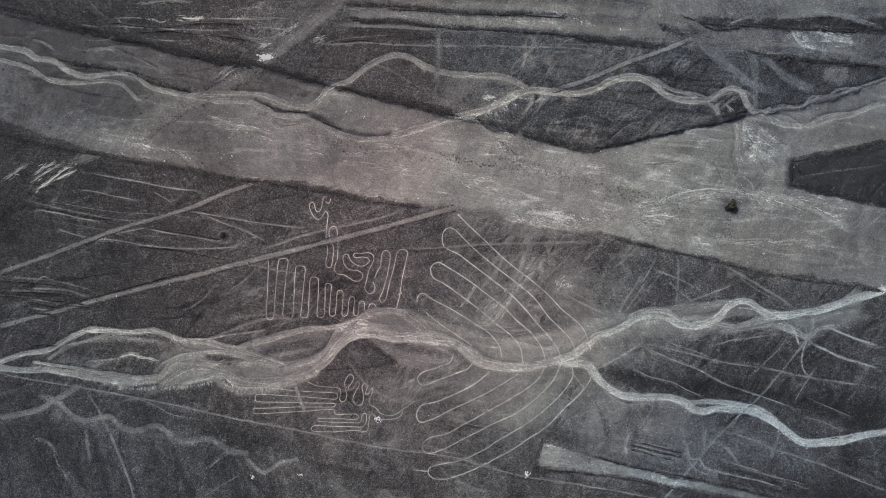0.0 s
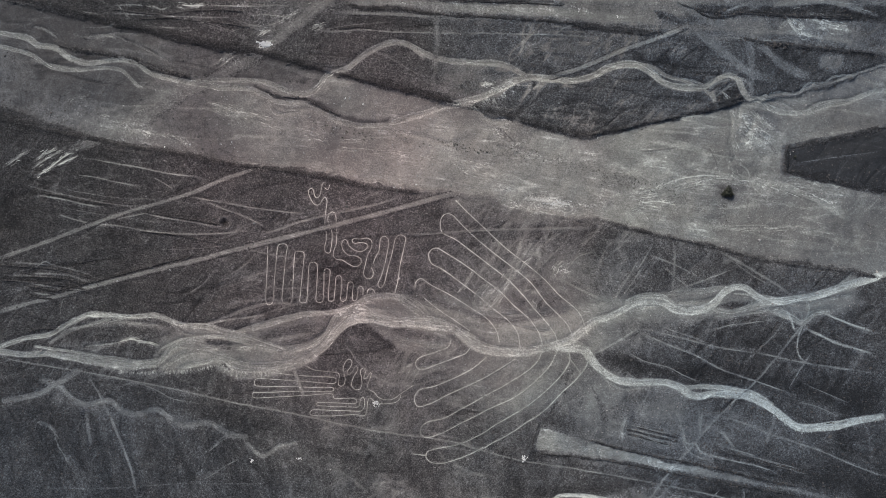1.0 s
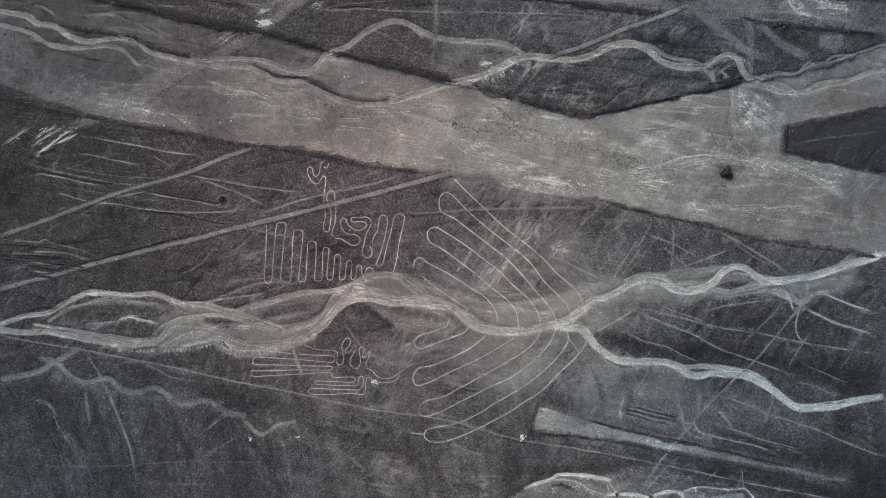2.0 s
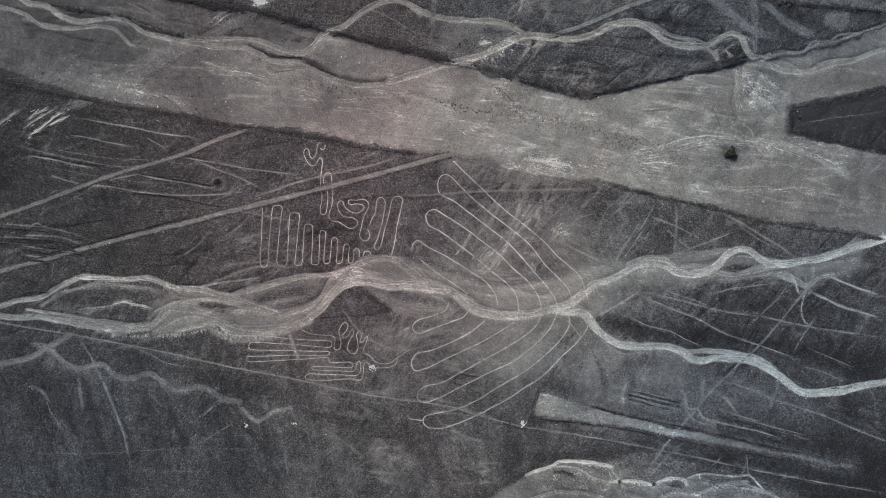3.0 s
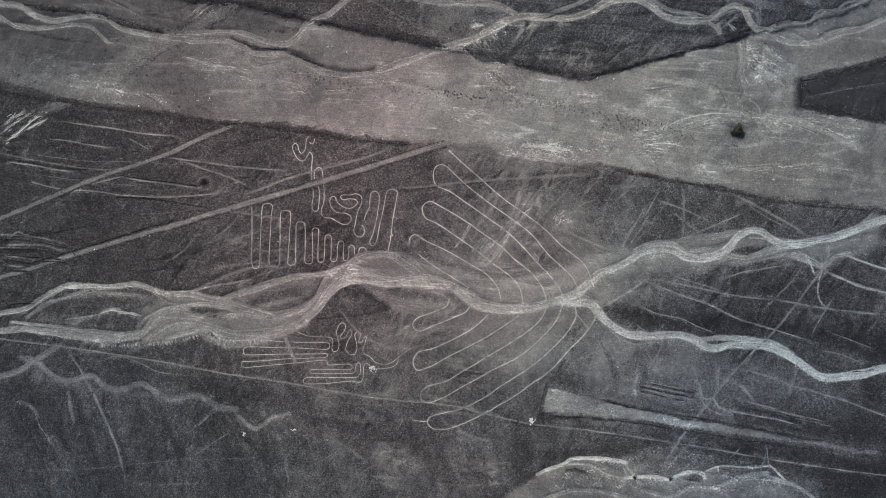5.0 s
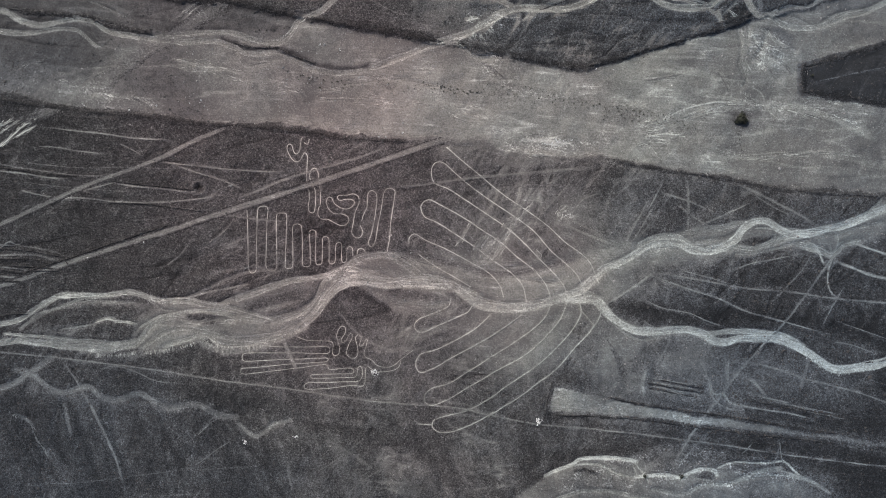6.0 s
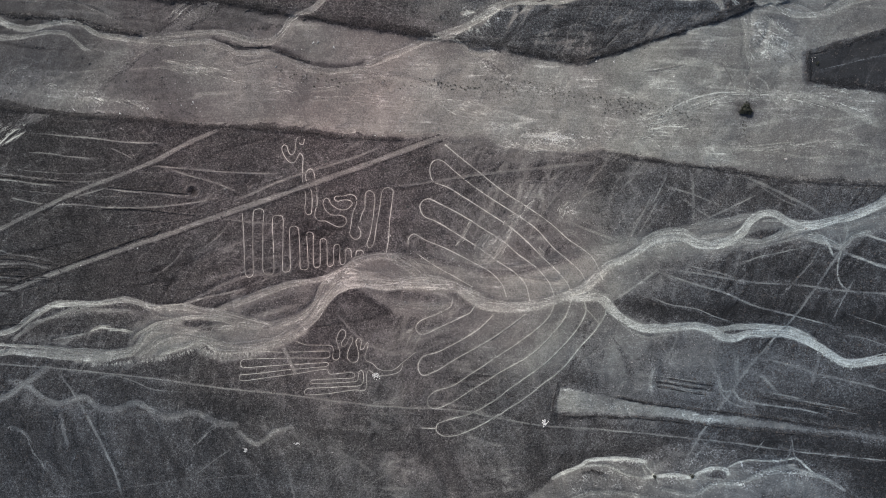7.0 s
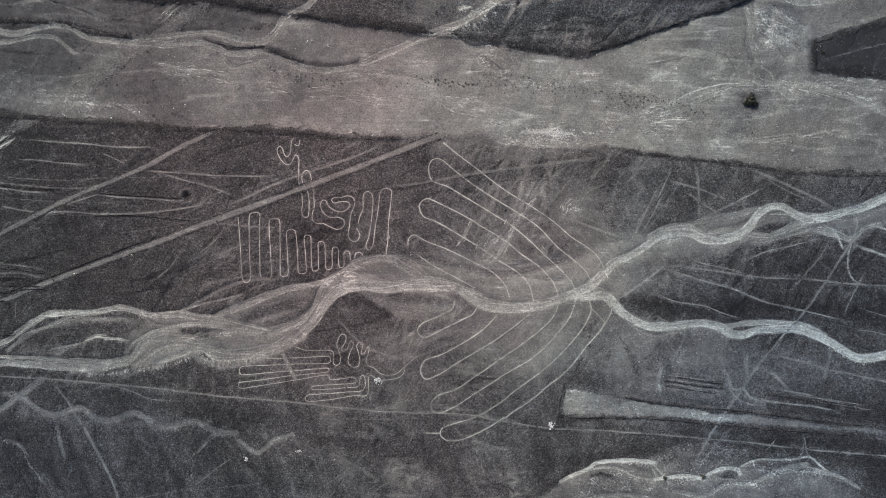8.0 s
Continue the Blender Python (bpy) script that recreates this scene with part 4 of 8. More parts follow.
crust(2.0, 0.6, [(12.6, -25.5), (16.6, -18.8), (22.5, -14.1), (27.4, -12.2), (25.3, -18.0), (20.4, -23.7)])
crust(2.0, 0.8, [(67.4, -89.5), (90.5, -91.9), (109.7, -97.1), (123.1, -104.1), (99.8, -107.5), (61.3, -104.8), (34.2, -103.4), (42.1, -94.8)])
crust(1.5, 0.8, [(-82.8, -45.4), (-79.0, -49.0), (-73.2, -50.6), (-63.5, -50.8), (-57.6, -49.0), (-64.4, -49.3), (-73.2, -48.3), (-78.5, -45.3)])
crust(1.5, 0.5, [(-121.8, -48.5), (-102.4, -50.0), (-92.6, -49.5), (-83.8, -47.7), (-92.6, -47.9), (-104.3, -48.4), (-119.8, -47.4)])
crust(1.5, 0.7, [(-37.9, -33.1), (-33.9, -28.4), (-30.0, -25.5), (-26.0, -22.7), (-22.2, -22.2), (-26.1, -25.6), (-31.1, -30.4)])
crust(1.5, 0.5, [(40.4, -40.5), (47.2, -38.7), (53.1, -33.1), (64.8, -27.1), (74.5, -24.2), (82.2, -25.0), (64.7, -29.1), (55.0, -32.1), (49.1, -39.8), (43.2, -41.6)])
crust(1.5, 0.5, [(53.8, -42.8), (58.5, -48.7), (66.2, -52.3), (81.6, -53.0), (93.1, -57.5), (100.9, -55.7), (116.2, -59.9), (127.6, -68.6), (118.1, -63.4), (102.7, -58.2), (89.2, -58.0), (70.0, -53.7), (59.5, -51.0)])
crust(4.0, 0.25, [(13.7, 25.8), (63.8, 18.9), (67.3, 5.3), (92.3, -1.0), (140.3, -9.8), (140.7, 15.3), (92.8, 26.0)])
patch(4.0, 0.36, [(0.9, 59.9), (26.0, 59.3), (21.9, 50.7), (10.3, 48.1), (0.6, 49.2)])
crust(3.0, 0.8, [(14.3, 56.7), (26.9, 56.4), (31.7, 54.3), (21.9, 49.7), (15.2, 50.9)])
patch(3.0, -0.22, [(-83.0, -62.9), (-76.4, -64.9), (-66.8, -70.4), (-64.0, -74.9), (-73.7, -71.6), (-80.4, -67.2)])
patch(3.0, -0.18, [(-112.2, -56.1), (-100.6, -58.0), (-90.3, -60.2), (-81.3, -63.7), (-92.9, -62.7), (-106.5, -59.9)])
patch(4.0, -0.16, [(-60.0, -69.5), (-35.0, -76.8), (-8.0, -85.1), (-4.2, -90.0), (-27.3, -83.7), (-54.3, -75.5)])
patch(5.0, 0.12, [(-144.6, 60.2), (-119.4, 55.8), (-104.0, 49.7), (-100.3, 43.8), (-119.7, 42.3), (-137.1, 46.5), (-144.8, 50.6)])
patch(6.0, 0.1, [(-24.5, -43.1), (-3.2, -43.5), (2.0, -70.8), (-17.5, -76.2), (-26.8, -58.5)])
patch(4.0, 0.2, [(0.9, 60.8), (23.0, 67.0), (43.1, 71.1), (53.2, 65.1), (39.1, 59.0), (23.0, 54.9), (9.0, 49.8), (0.9, 48.8)])
patch(1.0, -0.17, [(107.9, 71.2), (116.8, 69.2), (134.9, 67.5), (155.9, 66.0), (155.9, 61.6), (143.2, 65.5), (137.0, 65.1), (135.6, 59.3), (126.5, 59.4), (121.1, 62.6), (114.0, 67.4)])
patch(0.8, -0.28, [(90.5, 82.8), (104.2, 83.2), (122.3, 82.9), (146.1, 83.4), (171.9, 83.0), (172.0, 76.5), (146.1, 78.2), (127.8, 79.1), (115.3, 80.5), (105.0, 79.8), (96.0, 79.0), (91.1, 81.4)])
patch(1.2, -0.03, [(65.6, 66.8), (74.7, 71.4), (83.5, 72.5), (92.0, 71.7), (98.9, 68.3), (107.2, 64.0), (109.6, 62.0), (104.3, 61.5), (94.7, 59.1), (86.4, 57.2), (78.2, 59.6), (72.5, 63.0)])
patch(1.2, -0.04, [(112.8, 59.8), (114.1, 51.5), (124.5, 55.0), (118.3, 57.2)])
patch(0.7, -0.36, [(99.0, 51.6), (105.8, 54.5), (107.6, 50.3), (99.0, 47.6)])
patch(1.0, -0.15, [(76.2, 80.9), (82.3, 79.3), (86.1, 76.5), (79.3, 76.9)])
patch(0.8, 0.36, [(-82.8, -44.2), (-78.6, -47.8), (-73.2, -50.2), (-63.5, -50.4), (-57.6, -48.6), (-50.8, -46.8), (-43.9, -42.7), (-44.9, -45.0), (-51.8, -48.3), (-63.5, -52.2), (-73.2, -52.0), (-80.0, -49.7)])
patch(1.0, 0.2, [(-121.8, -48.1), (-107.2, -49.4), (-101.4, -48.9), (-92.6, -49.1), (-83.8, -47.7), (-84.8, -49.6), (-92.6, -50.6), (-104.3, -51.4), (-114.0, -51.0)])
patch(2.0, -0.34, [(31.5, -97.4), (35.3, -91.7), (48.0, -89.9), (60.4, -89.7), (73.0, -88.4), (74.0, -89.9), (62.0, -91.8), (52.9, -92.1), (43.8, -92.4), (38.2, -94.5)])
patch(3.0, 0.1, [(63.6, -94.1), (73.9, -90.1), (89.1, -92.3), (110.4, -97.8), (126.5, -102.9), (126.1, -108.3), (109.9, -103.3), (90.4, -98.3), (77.8, -98.3), (68.6, -99.0)])
patch(5.0, 0.28, [(95.4, -82.9), (111.4, -86.1), (127.6, -89.7), (146.7, -93.7), (146.6, -95.5), (127.4, -92.0), (107.5, -88.5), (95.1, -86.5)])
crust(1.5, 0.6, [(47.3, -73.2), (59.7, -76.1), (63.0, -80.0), (50.5, -77.7)])
crust(1.2, 0.9, [(73.8, -79.2), (80.2, -80.3), (88.0, -84.0), (79.1, -83.3), (74.7, -81.6)])
crust(2.0, 0.4, [(35.3, -69.4), (50.6, -72.9), (74.9, -79.1), (93.2, -82.7), (93.0, -85.8), (73.5, -82.4), (45.1, -77.9), (34.3, -76.6)])
crust(1.5, 0.7, [(64.4, -63.8), (67.6, -64.6), (66.5, -74.0), (63.6, -73.3)])
crust(2.0, 0.6, [(85.8, -68.4), (89.0, -72.3), (94.1, -76.4), (99.7, -79.1), (113.9, -81.8), (115.2, -83.3), (99.2, -80.1), (90.4, -77.2), (86.4, -72.1)])
crust(2.0, 1.0, [(131.6, 78.3), (138.7, 78.8), (146.2, 76.8), (146.8, 73.6), (137.7, 75.2), (132.7, 76.3)])
crust(2.0, 0.5, [(-145.8, 87.8), (-117.8, 87.2), (-93.7, 88.5), (-57.5, 87.7), (-45.5, 84.7), (-67.5, 79.6), (-93.7, 80.5), (-117.7, 82.3), (-139.8, 84.2)])
bank("bank", 0.4, -0.5, [(35.4, -67.8), (33.9, -72.6), (32.6, -77.4)])
bank("bank", 0.4, -0.6, [(71.3, -68.7), (78.4, -70.5), (85.1, -72.1)])
bank("bank", 0.4, -0.6, [(67.6, -69.5), (76.4, -71.6), (85.0, -73.6)])
bank("bank", 0.4, -0.6, [(67.4, -71.1), (76.3, -73.4), (82.7, -75.0)])
track("scratch", 0.5, 0.45, [(102.5, -75.7), (108.5, -77.3), (114.1, -78.9)])
track("scratch", 0.6, 0.46, [(93.7, -77.1), (99.7, -79.2), (113.8, -82.3), (123.5, -85.3)])
track("scratch", 0.4, 0.38, [(115.8, -79.9), (122.6, -81.6), (129.6, -83.5)])
track("scratch", 0.4, 0.38, [(116.8, -81.3), (126.0, -83.7), (133.0, -85.4)])
track("scratch", 0.4, 0.34, [(106.7, -77.5), (117.2, -80.4), (129.5, -84.6)])
bank("bank", 0.5, -0.6, [(99.5, -76.9), (108.3, -79.1), (117.2, -81.5), (128.1, -84.6)])
bank("bank", 0.4, -0.5, [(115.4, -80.4), (122.5, -82.3), (131.3, -84.6)])
track("scratch", 1.2, 0.44, [(66.7, -64.7), (65.4, -69.0), (65.4, -73.3)])
track("scratch", 0.8, 0.46, [(87.0, -69.0), (88.4, -73.9), (92.1, -74.8), (93.7, -77.1), (98.6, -79.1)])
track("scratch", 0.7, 0.42, [(94.4, -62.2), (93.8, -67.3), (93.6, -71.4)])
track("scratch", 0.8, 0.42, [(99.9, -69.6), (102.8, -71.7), (104.6, -74.4), (106.3, -76.0)])
track("scratch", 1.1, 0.3, [(120.8, -63.8), (119.1, -69.5), (116.8, -75.5)])
channel("river_n", 0.8, 0.36, [(-126.2, 71.1), (-119.3, 71.5), (-112.3, 68.7), (-105.5, 65.8), (-97.2, 61.0)])
bank("bank", 1.2, -0.7, [(107.9, 71.4), (116.8, 69.4), (134.9, 67.7), (155.9, 66.2)])
bank("bank", 1.0, -0.7, [(90.5, 82.6), (91.1, 81.2), (96.0, 78.8), (105.0, 79.6)])
patch(1.0, 0.3, [(135.8, 65.1), (143.8, 65.9), (143.8, 62.5), (141.8, 59.9), (135.4, 60.5)])
patch(5.0, -0.08, [(-97.7, 88.5), (-73.6, 88.6), (-71.6, 84.6), (-77.6, 79.5), (-93.7, 79.5)])
patch(5.0, 0.16, [(-73.6, 84.6), (-53.5, 87.7), (-37.4, 84.7), (-45.4, 76.7), (-63.5, 68.6), (-71.5, 72.5)])
crust(1.0, 0.7, [(-53.7, -48.3), (-52.2, -48.3), (-48.1, -58.1), (-49.7, -58.5)])
patch(5.0, -0.25, [(44.7, -82.1), (71.6, -86.3), (107.2, -93.0), (127.1, -96.5), (126.8, -100.2), (106.9, -95.7), (80.2, -90.7), (53.4, -86.5)])
crust(1.5, 0.9, [(-125.2, -28.8), (-115.1, -29.2), (-114.6, -30.6), (-125.3, -30.4)])
crust(1.5, 0.9, [(-96.9, -31.1), (-91.3, -32.2), (-91.5, -33.8), (-96.9, -32.7)])
track("scratch", 0.5, 0.86, [(75.1, 15.9), (83.4, 20.0), (94.4, 22.1), (104.4, 21.5)])
track("scratch", 0.5, 0.7, [(90.7, 8.2), (101.7, 4.0), (114.5, 3.0), (129.1, 3.6), (143.8, 1.0)])
track("scratch", 0.4, 0.85, [(71.0, 11.9), (76.9, 12.7), (84.7, 11.9)])
crust(3.0, 0.7, [(12.8, 47.4), (20.7, 45.5), (29.6, 33.6), (34.5, 26.7), (27.6, 29.7), (18.7, 37.6)])
crust(3.0, 0.5, [(89.7, 9.0), (103.5, 5.6), (129.0, 5.2), (145.2, 3.0), (145.2, 0.0), (123.2, 2.0), (101.5, 2.4)])
crust(2.0, 0.8, [(69.0, 13.9), (77.8, 15.5), (84.7, 13.5), (79.8, 10.0), (71.9, 10.4)])
patch(2.0, 0.2, [(111.3, 45.3), (117.2, 46.3), (123.1, 42.4), (120.1, 37.5), (116.2, 41.4)])
patch(3.0, 0.28, [(83.7, 37.5), (95.5, 39.5), (101.5, 33.6), (93.6, 30.6), (85.7, 32.6)])
patch(3.0, 0.24, [(99.5, 18.8), (109.3, 19.8), (112.3, 15.4), (105.4, 12.9), (100.5, 14.9)])
gully("gully", 0.8, 0.2, [(110.3, 41.4), (113.3, 37.5), (118.2, 33.5), (121.1, 29.6)])
gully("gully", 0.8, 0.2, [(108.3, 37.5), (112.3, 33.5), (115.2, 28.6)])
gully("gully", 0.7, 0.55, [(113.2, 43.4), (112.3, 39.4), (110.3, 35.5)])
track("scratch", 0.5, 0.42, [(79.8, -10.7), (85.8, -15.7), (91.7, -19.6)])
track("scratch", 0.5, 0.4, [(41.4, -17.6), (44.4, -19.6), (47.3, -22.6)])
crust(2.0, 0.8, [(-68.9, -74.8), (-66.0, -77.6), (-63.8, -80.3), (-60.2, -79.2), (-56.3, -76.2), (-52.0, -75.1), (-54.3, -73.9), (-60.2, -76.9), (-64.1, -78.2), (-66.4, -76.0)])
patch(5.0, 0.1, [(-152.7, 76.1), (-110.1, 72.3), (-97.9, 65.3), (-110.0, 52.0), (-146.5, 55.8), (-152.7, 63.9)])
patch(5.0, -0.02, [(-45.2, 80.8), (-28.9, 76.9), (-4.5, 73.0), (1.6, 69.0), (-4.4, 58.8), (-18.7, 59.7), (-32.9, 64.7), (-45.1, 70.7)])
patch(2.5, 0.2, [(1.2, 14.9), (11.2, 13.2), (18.3, 10.4), (36.4, 7.1), (58.2, 5.3), (58.0, 2.4), (34.3, 4.3), (17.8, 3.5), (1.3, 3.9)])
patch(3.0, 0.22, [(34.5, -16.2), (39.8, -7.5), (48.2, -5.4), (56.1, -9.7), (52.8, -16.8), (43.4, -19.7)])
# finer strands, tracks, ledges and stains
track("scratch", 0.5, 0.36, [(-128.0, 74.0), (-121.0, 74.4), (-117.0, 75.4), (-111.9, 75.3), (-105.9, 74.5), (-97.9, 73.9), (-89.8, 73.8)])
track("scratch", 0.6, 0.49, [(-106.9, 81.7), (-102.9, 81.3), (-100.9, 80.5), (-97.9, 81.4)])
track("scratch", 0.6, 0.95, [(-94.3, 82.2), (-89.8, 81.8), (-84.8, 82.2)])
track("scratch", 0.5, 0.48, [(-84.8, 82.0), (-77.8, 81.7), (-69.7, 81.7), (-61.7, 81.5)])
track("scratch", 0.5, 0.4, [(-118.0, 81.9), (-112.0, 82.1), (-106.9, 81.9)])
track("scratch", 0.5, 0.45, [(-117.0, 82.9), (-115.0, 80.1), (-112.3, 77.3)])
track("scratch", 0.6, 0.36, [(-137.1, 82.4), (-134.5, 80.0), (-128.0, 79.4), (-122.0, 78.8)])
track("scratch", 0.5, 0.4, [(-69.7, 82.7), (-63.7, 82.1), (-57.6, 82.0), (-53.6, 81.4)])
track("scratch", 0.4, 0.45, [(-68.7, 78.3), (-63.7, 78.7), (-57.6, 78.1), (-51.6, 78.4)])
# dark strips laid in for the shadows below the pale terrace ledges
bank("bank", 0.7, -0.7, [(-118.0, 80.4), (-109.9, 79.3), (-99.9, 78.5), (-91.8, 79.8), (-81.8, 80.2), (-71.7, 79.9)])
bank("bank", 0.6, -0.6, [(-107.9, 76.9), (-97.9, 77.3), (-87.8, 76.2), (-77.7, 75.4), (-69.7, 74.3)])
track("track", 0.8, 0.42, [(-148.1, 74.7), (-143.1, 73.3), (-139.1, 70.7)])
track("track", 0.8, 0.44, [(-129.0, 69.9), (-125.0, 71.2), (-121.0, 71.4), (-117.0, 70.0)])
bank("bank", 1.5, -0.6, [(-138.1, 67.5), (-132.0, 66.3), (-126.0, 65.1), (-117.9, 64.0), (-110.9, 63.0), (-107.9, 61.0), (-103.9, 59.2), (-97.8, 58.0), (-91.8, 56.8)])
channel("river_n", 1.2, 0.56, [(-82.7, 54.9), (-77.7, 55.3), (-69.6, 55.5), (-63.6, 54.6), (-59.6, 52.0)])
channel("river_n", 1.2, 0.55, [(-63.6, 48.9), (-61.5, 45.5), (-59.5, 43.5), (-55.5, 43.9), (-51.5, 44.4)])
channel("river_n", 1.0, 0.5, [(-148.1, 62.6), (-142.1, 61.0), (-136.0, 59.9), (-128.0, 59.1)])
track("scratch", 0.5, 0.5, [(-113.9, 42.3), (-107.8, 44.3), (-103.8, 46.1), (-99.8, 46.9)])
track("track", 0.7, 0.46, [(-69.7, 66.2), (-75.7, 63.6), (-80.7, 59.5)])
track("track", 0.6, 0.5, [(-72.7, 63.0), (-76.7, 60.1), (-79.7, 58.5)])
crust(3.0, 0.55, [(-146.0, 47.1), (-128.0, 47.2), (-113.9, 41.2), (-117.9, 35.8), (-134.0, 40.5), (-146.0, 42.5)])
crust(2.0, 0.6, [(-115.9, 37.2), (-99.8, 37.3), (-83.6, 31.3), (-87.7, 28.3), (-101.8, 30.2), (-114.8, 33.2)])
patch(0.7, 0.97, [(-65.8, 67.4), (-64.4, 68.9), (-62.0, 69.7), (-60.6, 69.1), (-61.6, 67.1), (-64.0, 66.0)])
track("scratch", 0.6, 0.95, [(-66.7, 66.6), (-64.0, 67.8), (-60.4, 69.9)])
track("scratch", 0.5, 0.88, [(-65.7, 72.1), (-63.7, 72.9), (-62.8, 73.1)])
track("scratch", 0.5, 0.7, [(-58.2, 76.3), (-55.6, 77.5), (-52.6, 79.6)])
track("scratch", 0.5, 0.6, [(-48.6, 80.8), (-43.6, 81.6), (-37.5, 82.3)])
track("scratch", 0.5, 0.6, [(-49.6, 76.8), (-46.6, 78.8), (-41.5, 80.4)])
track("scratch", 0.5, 0.75, [(-46.3, 74.2), (-44.3, 74.8), (-42.5, 75.4)])
track("track", 3.2, 0.36, [(-36.5, 86.5), (-43.6, 81.8), (-51.6, 75.8), (-57.6, 71.1), (-62.0, 67.9)])
crust(2.0, 0.7, [(-69.7, 80.7), (-51.6, 80.4), (-53.6, 75.5), (-69.7, 76.7)])
bank("bank", 0.9, -1.0, [(-32.5, 82.3), (-25.4, 81.7), (-17.4, 81.4), (-11.3, 80.6), (-5.3, 79.6), (0.8, 79.4)])
track("scratch", 0.6, 0.49, [(-32.5, 80.1), (-25.4, 79.7), (-17.4, 79.6), (-9.3, 78.8), (-1.2, 78.4)])
track("scratch", 0.6, 0.46, [(-45.5, 73.2), (-37.5, 73.0), (-29.4, 73.7), (-17.3, 72.9), (-7.3, 72.8), (6.8, 72.4)])
bank("bank", 0.5, -0.7, [(-37.5, 74.0), (-29.4, 74.5), (-21.4, 73.7)])
bank("bank", 0.6, -0.9, [(-19.4, 85.6), (-5.3, 85.0), (6.8, 84.1), (18.9, 83.6), (31.0, 83.2), (43.1, 82.7)])
bank("bank", 1.0, -1.0, [(2.8, 79.0), (12.9, 78.5), (22.9, 77.9), (33.0, 77.2), (43.1, 76.2)])
track("scratch", 0.6, 0.49, [(2.8, 78.2), (14.9, 77.5), (25.0, 77.3), (35.0, 76.8), (45.1, 75.8), (55.2, 75.7)])
track("scratch", 0.5, 0.45, [(6.8, 72.6), (16.9, 72.7), (31.0, 72.3), (45.2, 72.0), (55.2, 71.5)])
bank("bank", 1.6, -0.95, [(47.2, 75.6), (55.2, 74.9), (63.3, 73.7), (71.4, 72.9), (78.4, 73.4)])
track("scratch", 0.5, 0.45, [(40.1, 72.0), (44.1, 74.8), (47.2, 75.6)])
track("scratch", 0.5, 0.4, [(30.6, 76.0), (32.2, 74.0), (33.1, 72.0)])
crust(3.0, 0.75, [(-19.4, 85.0), (53.2, 85.3), (55.2, 77.7), (22.9, 78.7), (-17.4, 82.6)])
track("track", 1.5, 0.3, [(-1.5, 84.3), (-1.8, 75.0), (-2.0, 66.9), (-2.8, 58.9), (-3.2, 54.5)])
crust(0.6, 0.7, [(12.2, 50.9), (14.2, 54.1), (17.0, 55.2), (19.8, 54.2), (17.4, 52.1), (14.6, 50.5)])
track("scratch", 0.7, 0.9, [(14.2, 53.7), (16.2, 54.5), (18.6, 54.4)])
track("scratch", 0.6, 0.8, [(22.6, 54.8), (24.3, 55.6), (25.9, 55.6)])
crust(1.2, 0.8, [(23.1, 53.0), (30.1, 51.8), (29.1, 49.8), (24.1, 50.2)])
patch(1.5, -0.25, [(-33.1, 78.9), (-1.2, 77.4), (-1.6, 74.6), (-33.5, 74.4)])
track("scratch", 0.9, 0.92, [(123.4, 79.3), (124.9, 77.2), (126.3, 74.6), (128.9, 73.2), (133.0, 72.4)])
track("scratch", 0.6, 0.8, [(124.9, 78.7), (127.9, 77.3), (129.9, 75.3)])
track("scratch", 0.7, 0.9, [(134.0, 77.7), (139.0, 76.5), (144.1, 75.7)])
track("scratch", 0.7, 0.9, [(135.0, 75.3), (140.0, 74.9), (145.1, 74.1)])
track("scratch", 0.6, 0.8, [(131.9, 79.7), (138.0, 78.5), (142.0, 78.1)])
bank("bank", 1.0, -0.9, [(105.7, 80.4), (111.7, 81.0), (119.8, 80.0), (127.9, 79.3), (136.0, 78.7), (146.1, 78.2)])
bank("bank", 0.9, -0.8, [(107.7, 71.1), (113.8, 69.9), (123.9, 69.0), (134.0, 68.0), (146.2, 66.1)])
track("scratch", 0.5, 0.4, [(97.6, 71.1), (103.7, 71.5), (111.8, 70.5), (123.9, 70.6)])
track("scratch", 0.5, 0.42, [(94.6, 75.1), (103.7, 74.7), (113.8, 74.4), (123.9, 73.6)])
channel("river_n", 1.3, 0.6, [(94.7, 53.7), (97.7, 56.1), (100.7, 57.8), (103.8, 57.8), (105.8, 56.2), (107.2, 53.4), (108.9, 50.4), (113.9, 49.2)])
channel("river_n", 0.8, 0.5, [(96.1, 53.3), (99.1, 55.5), (103.2, 56.6)])
channel("river_n", 1.0, 0.62, [(97.3, 52.1), (98.0, 49.3), (97.8, 46.7)])
channel("river_n", 0.6, 0.5, [(98.6, 50.9), (101.4, 52.9), (103.8, 55.0)])
channel("river_n", 0.7, 0.56, [(113.9, 49.8), (120.0, 48.8), (124.0, 47.4), (127.3, 45.4)])
channel("river_n", 0.7, 0.54, [(113.9, 50.2), (120.0, 52.0), (128.1, 51.9), (131.1, 55.1), (137.1, 55.5), (140.1, 57.6), (148.2, 58.6)])
channel("river_n", 0.8, 0.58, [(132.1, 46.6), (136.2, 48.5), (140.2, 49.1), (148.3, 49.5)])
channel("river_n", 0.8, 0.52, [(106.8, 57.4), (109.8, 55.4), (110.9, 52.4), (109.5, 50.2)])
bank("bank", 1.4, -0.9, [(98.8, 48.1), (101.8, 48.9), (104.8, 49.3), (107.5, 50.1)])
patch(0.8, -0.42, [(99.0, 49.3), (103.0, 52.9), (105.8, 54.2), (107.2, 50.1), (101.8, 48.1)])
track("scratch", 0.6, 0.8, [(100.8, 52.1), (101.8, 50.9), (103.0, 50.1)])
channel("river_n", 1.0, 0.55, [(73.5, 61.3), (76.5, 58.3), (80.6, 55.3), (85.6, 54.1)])
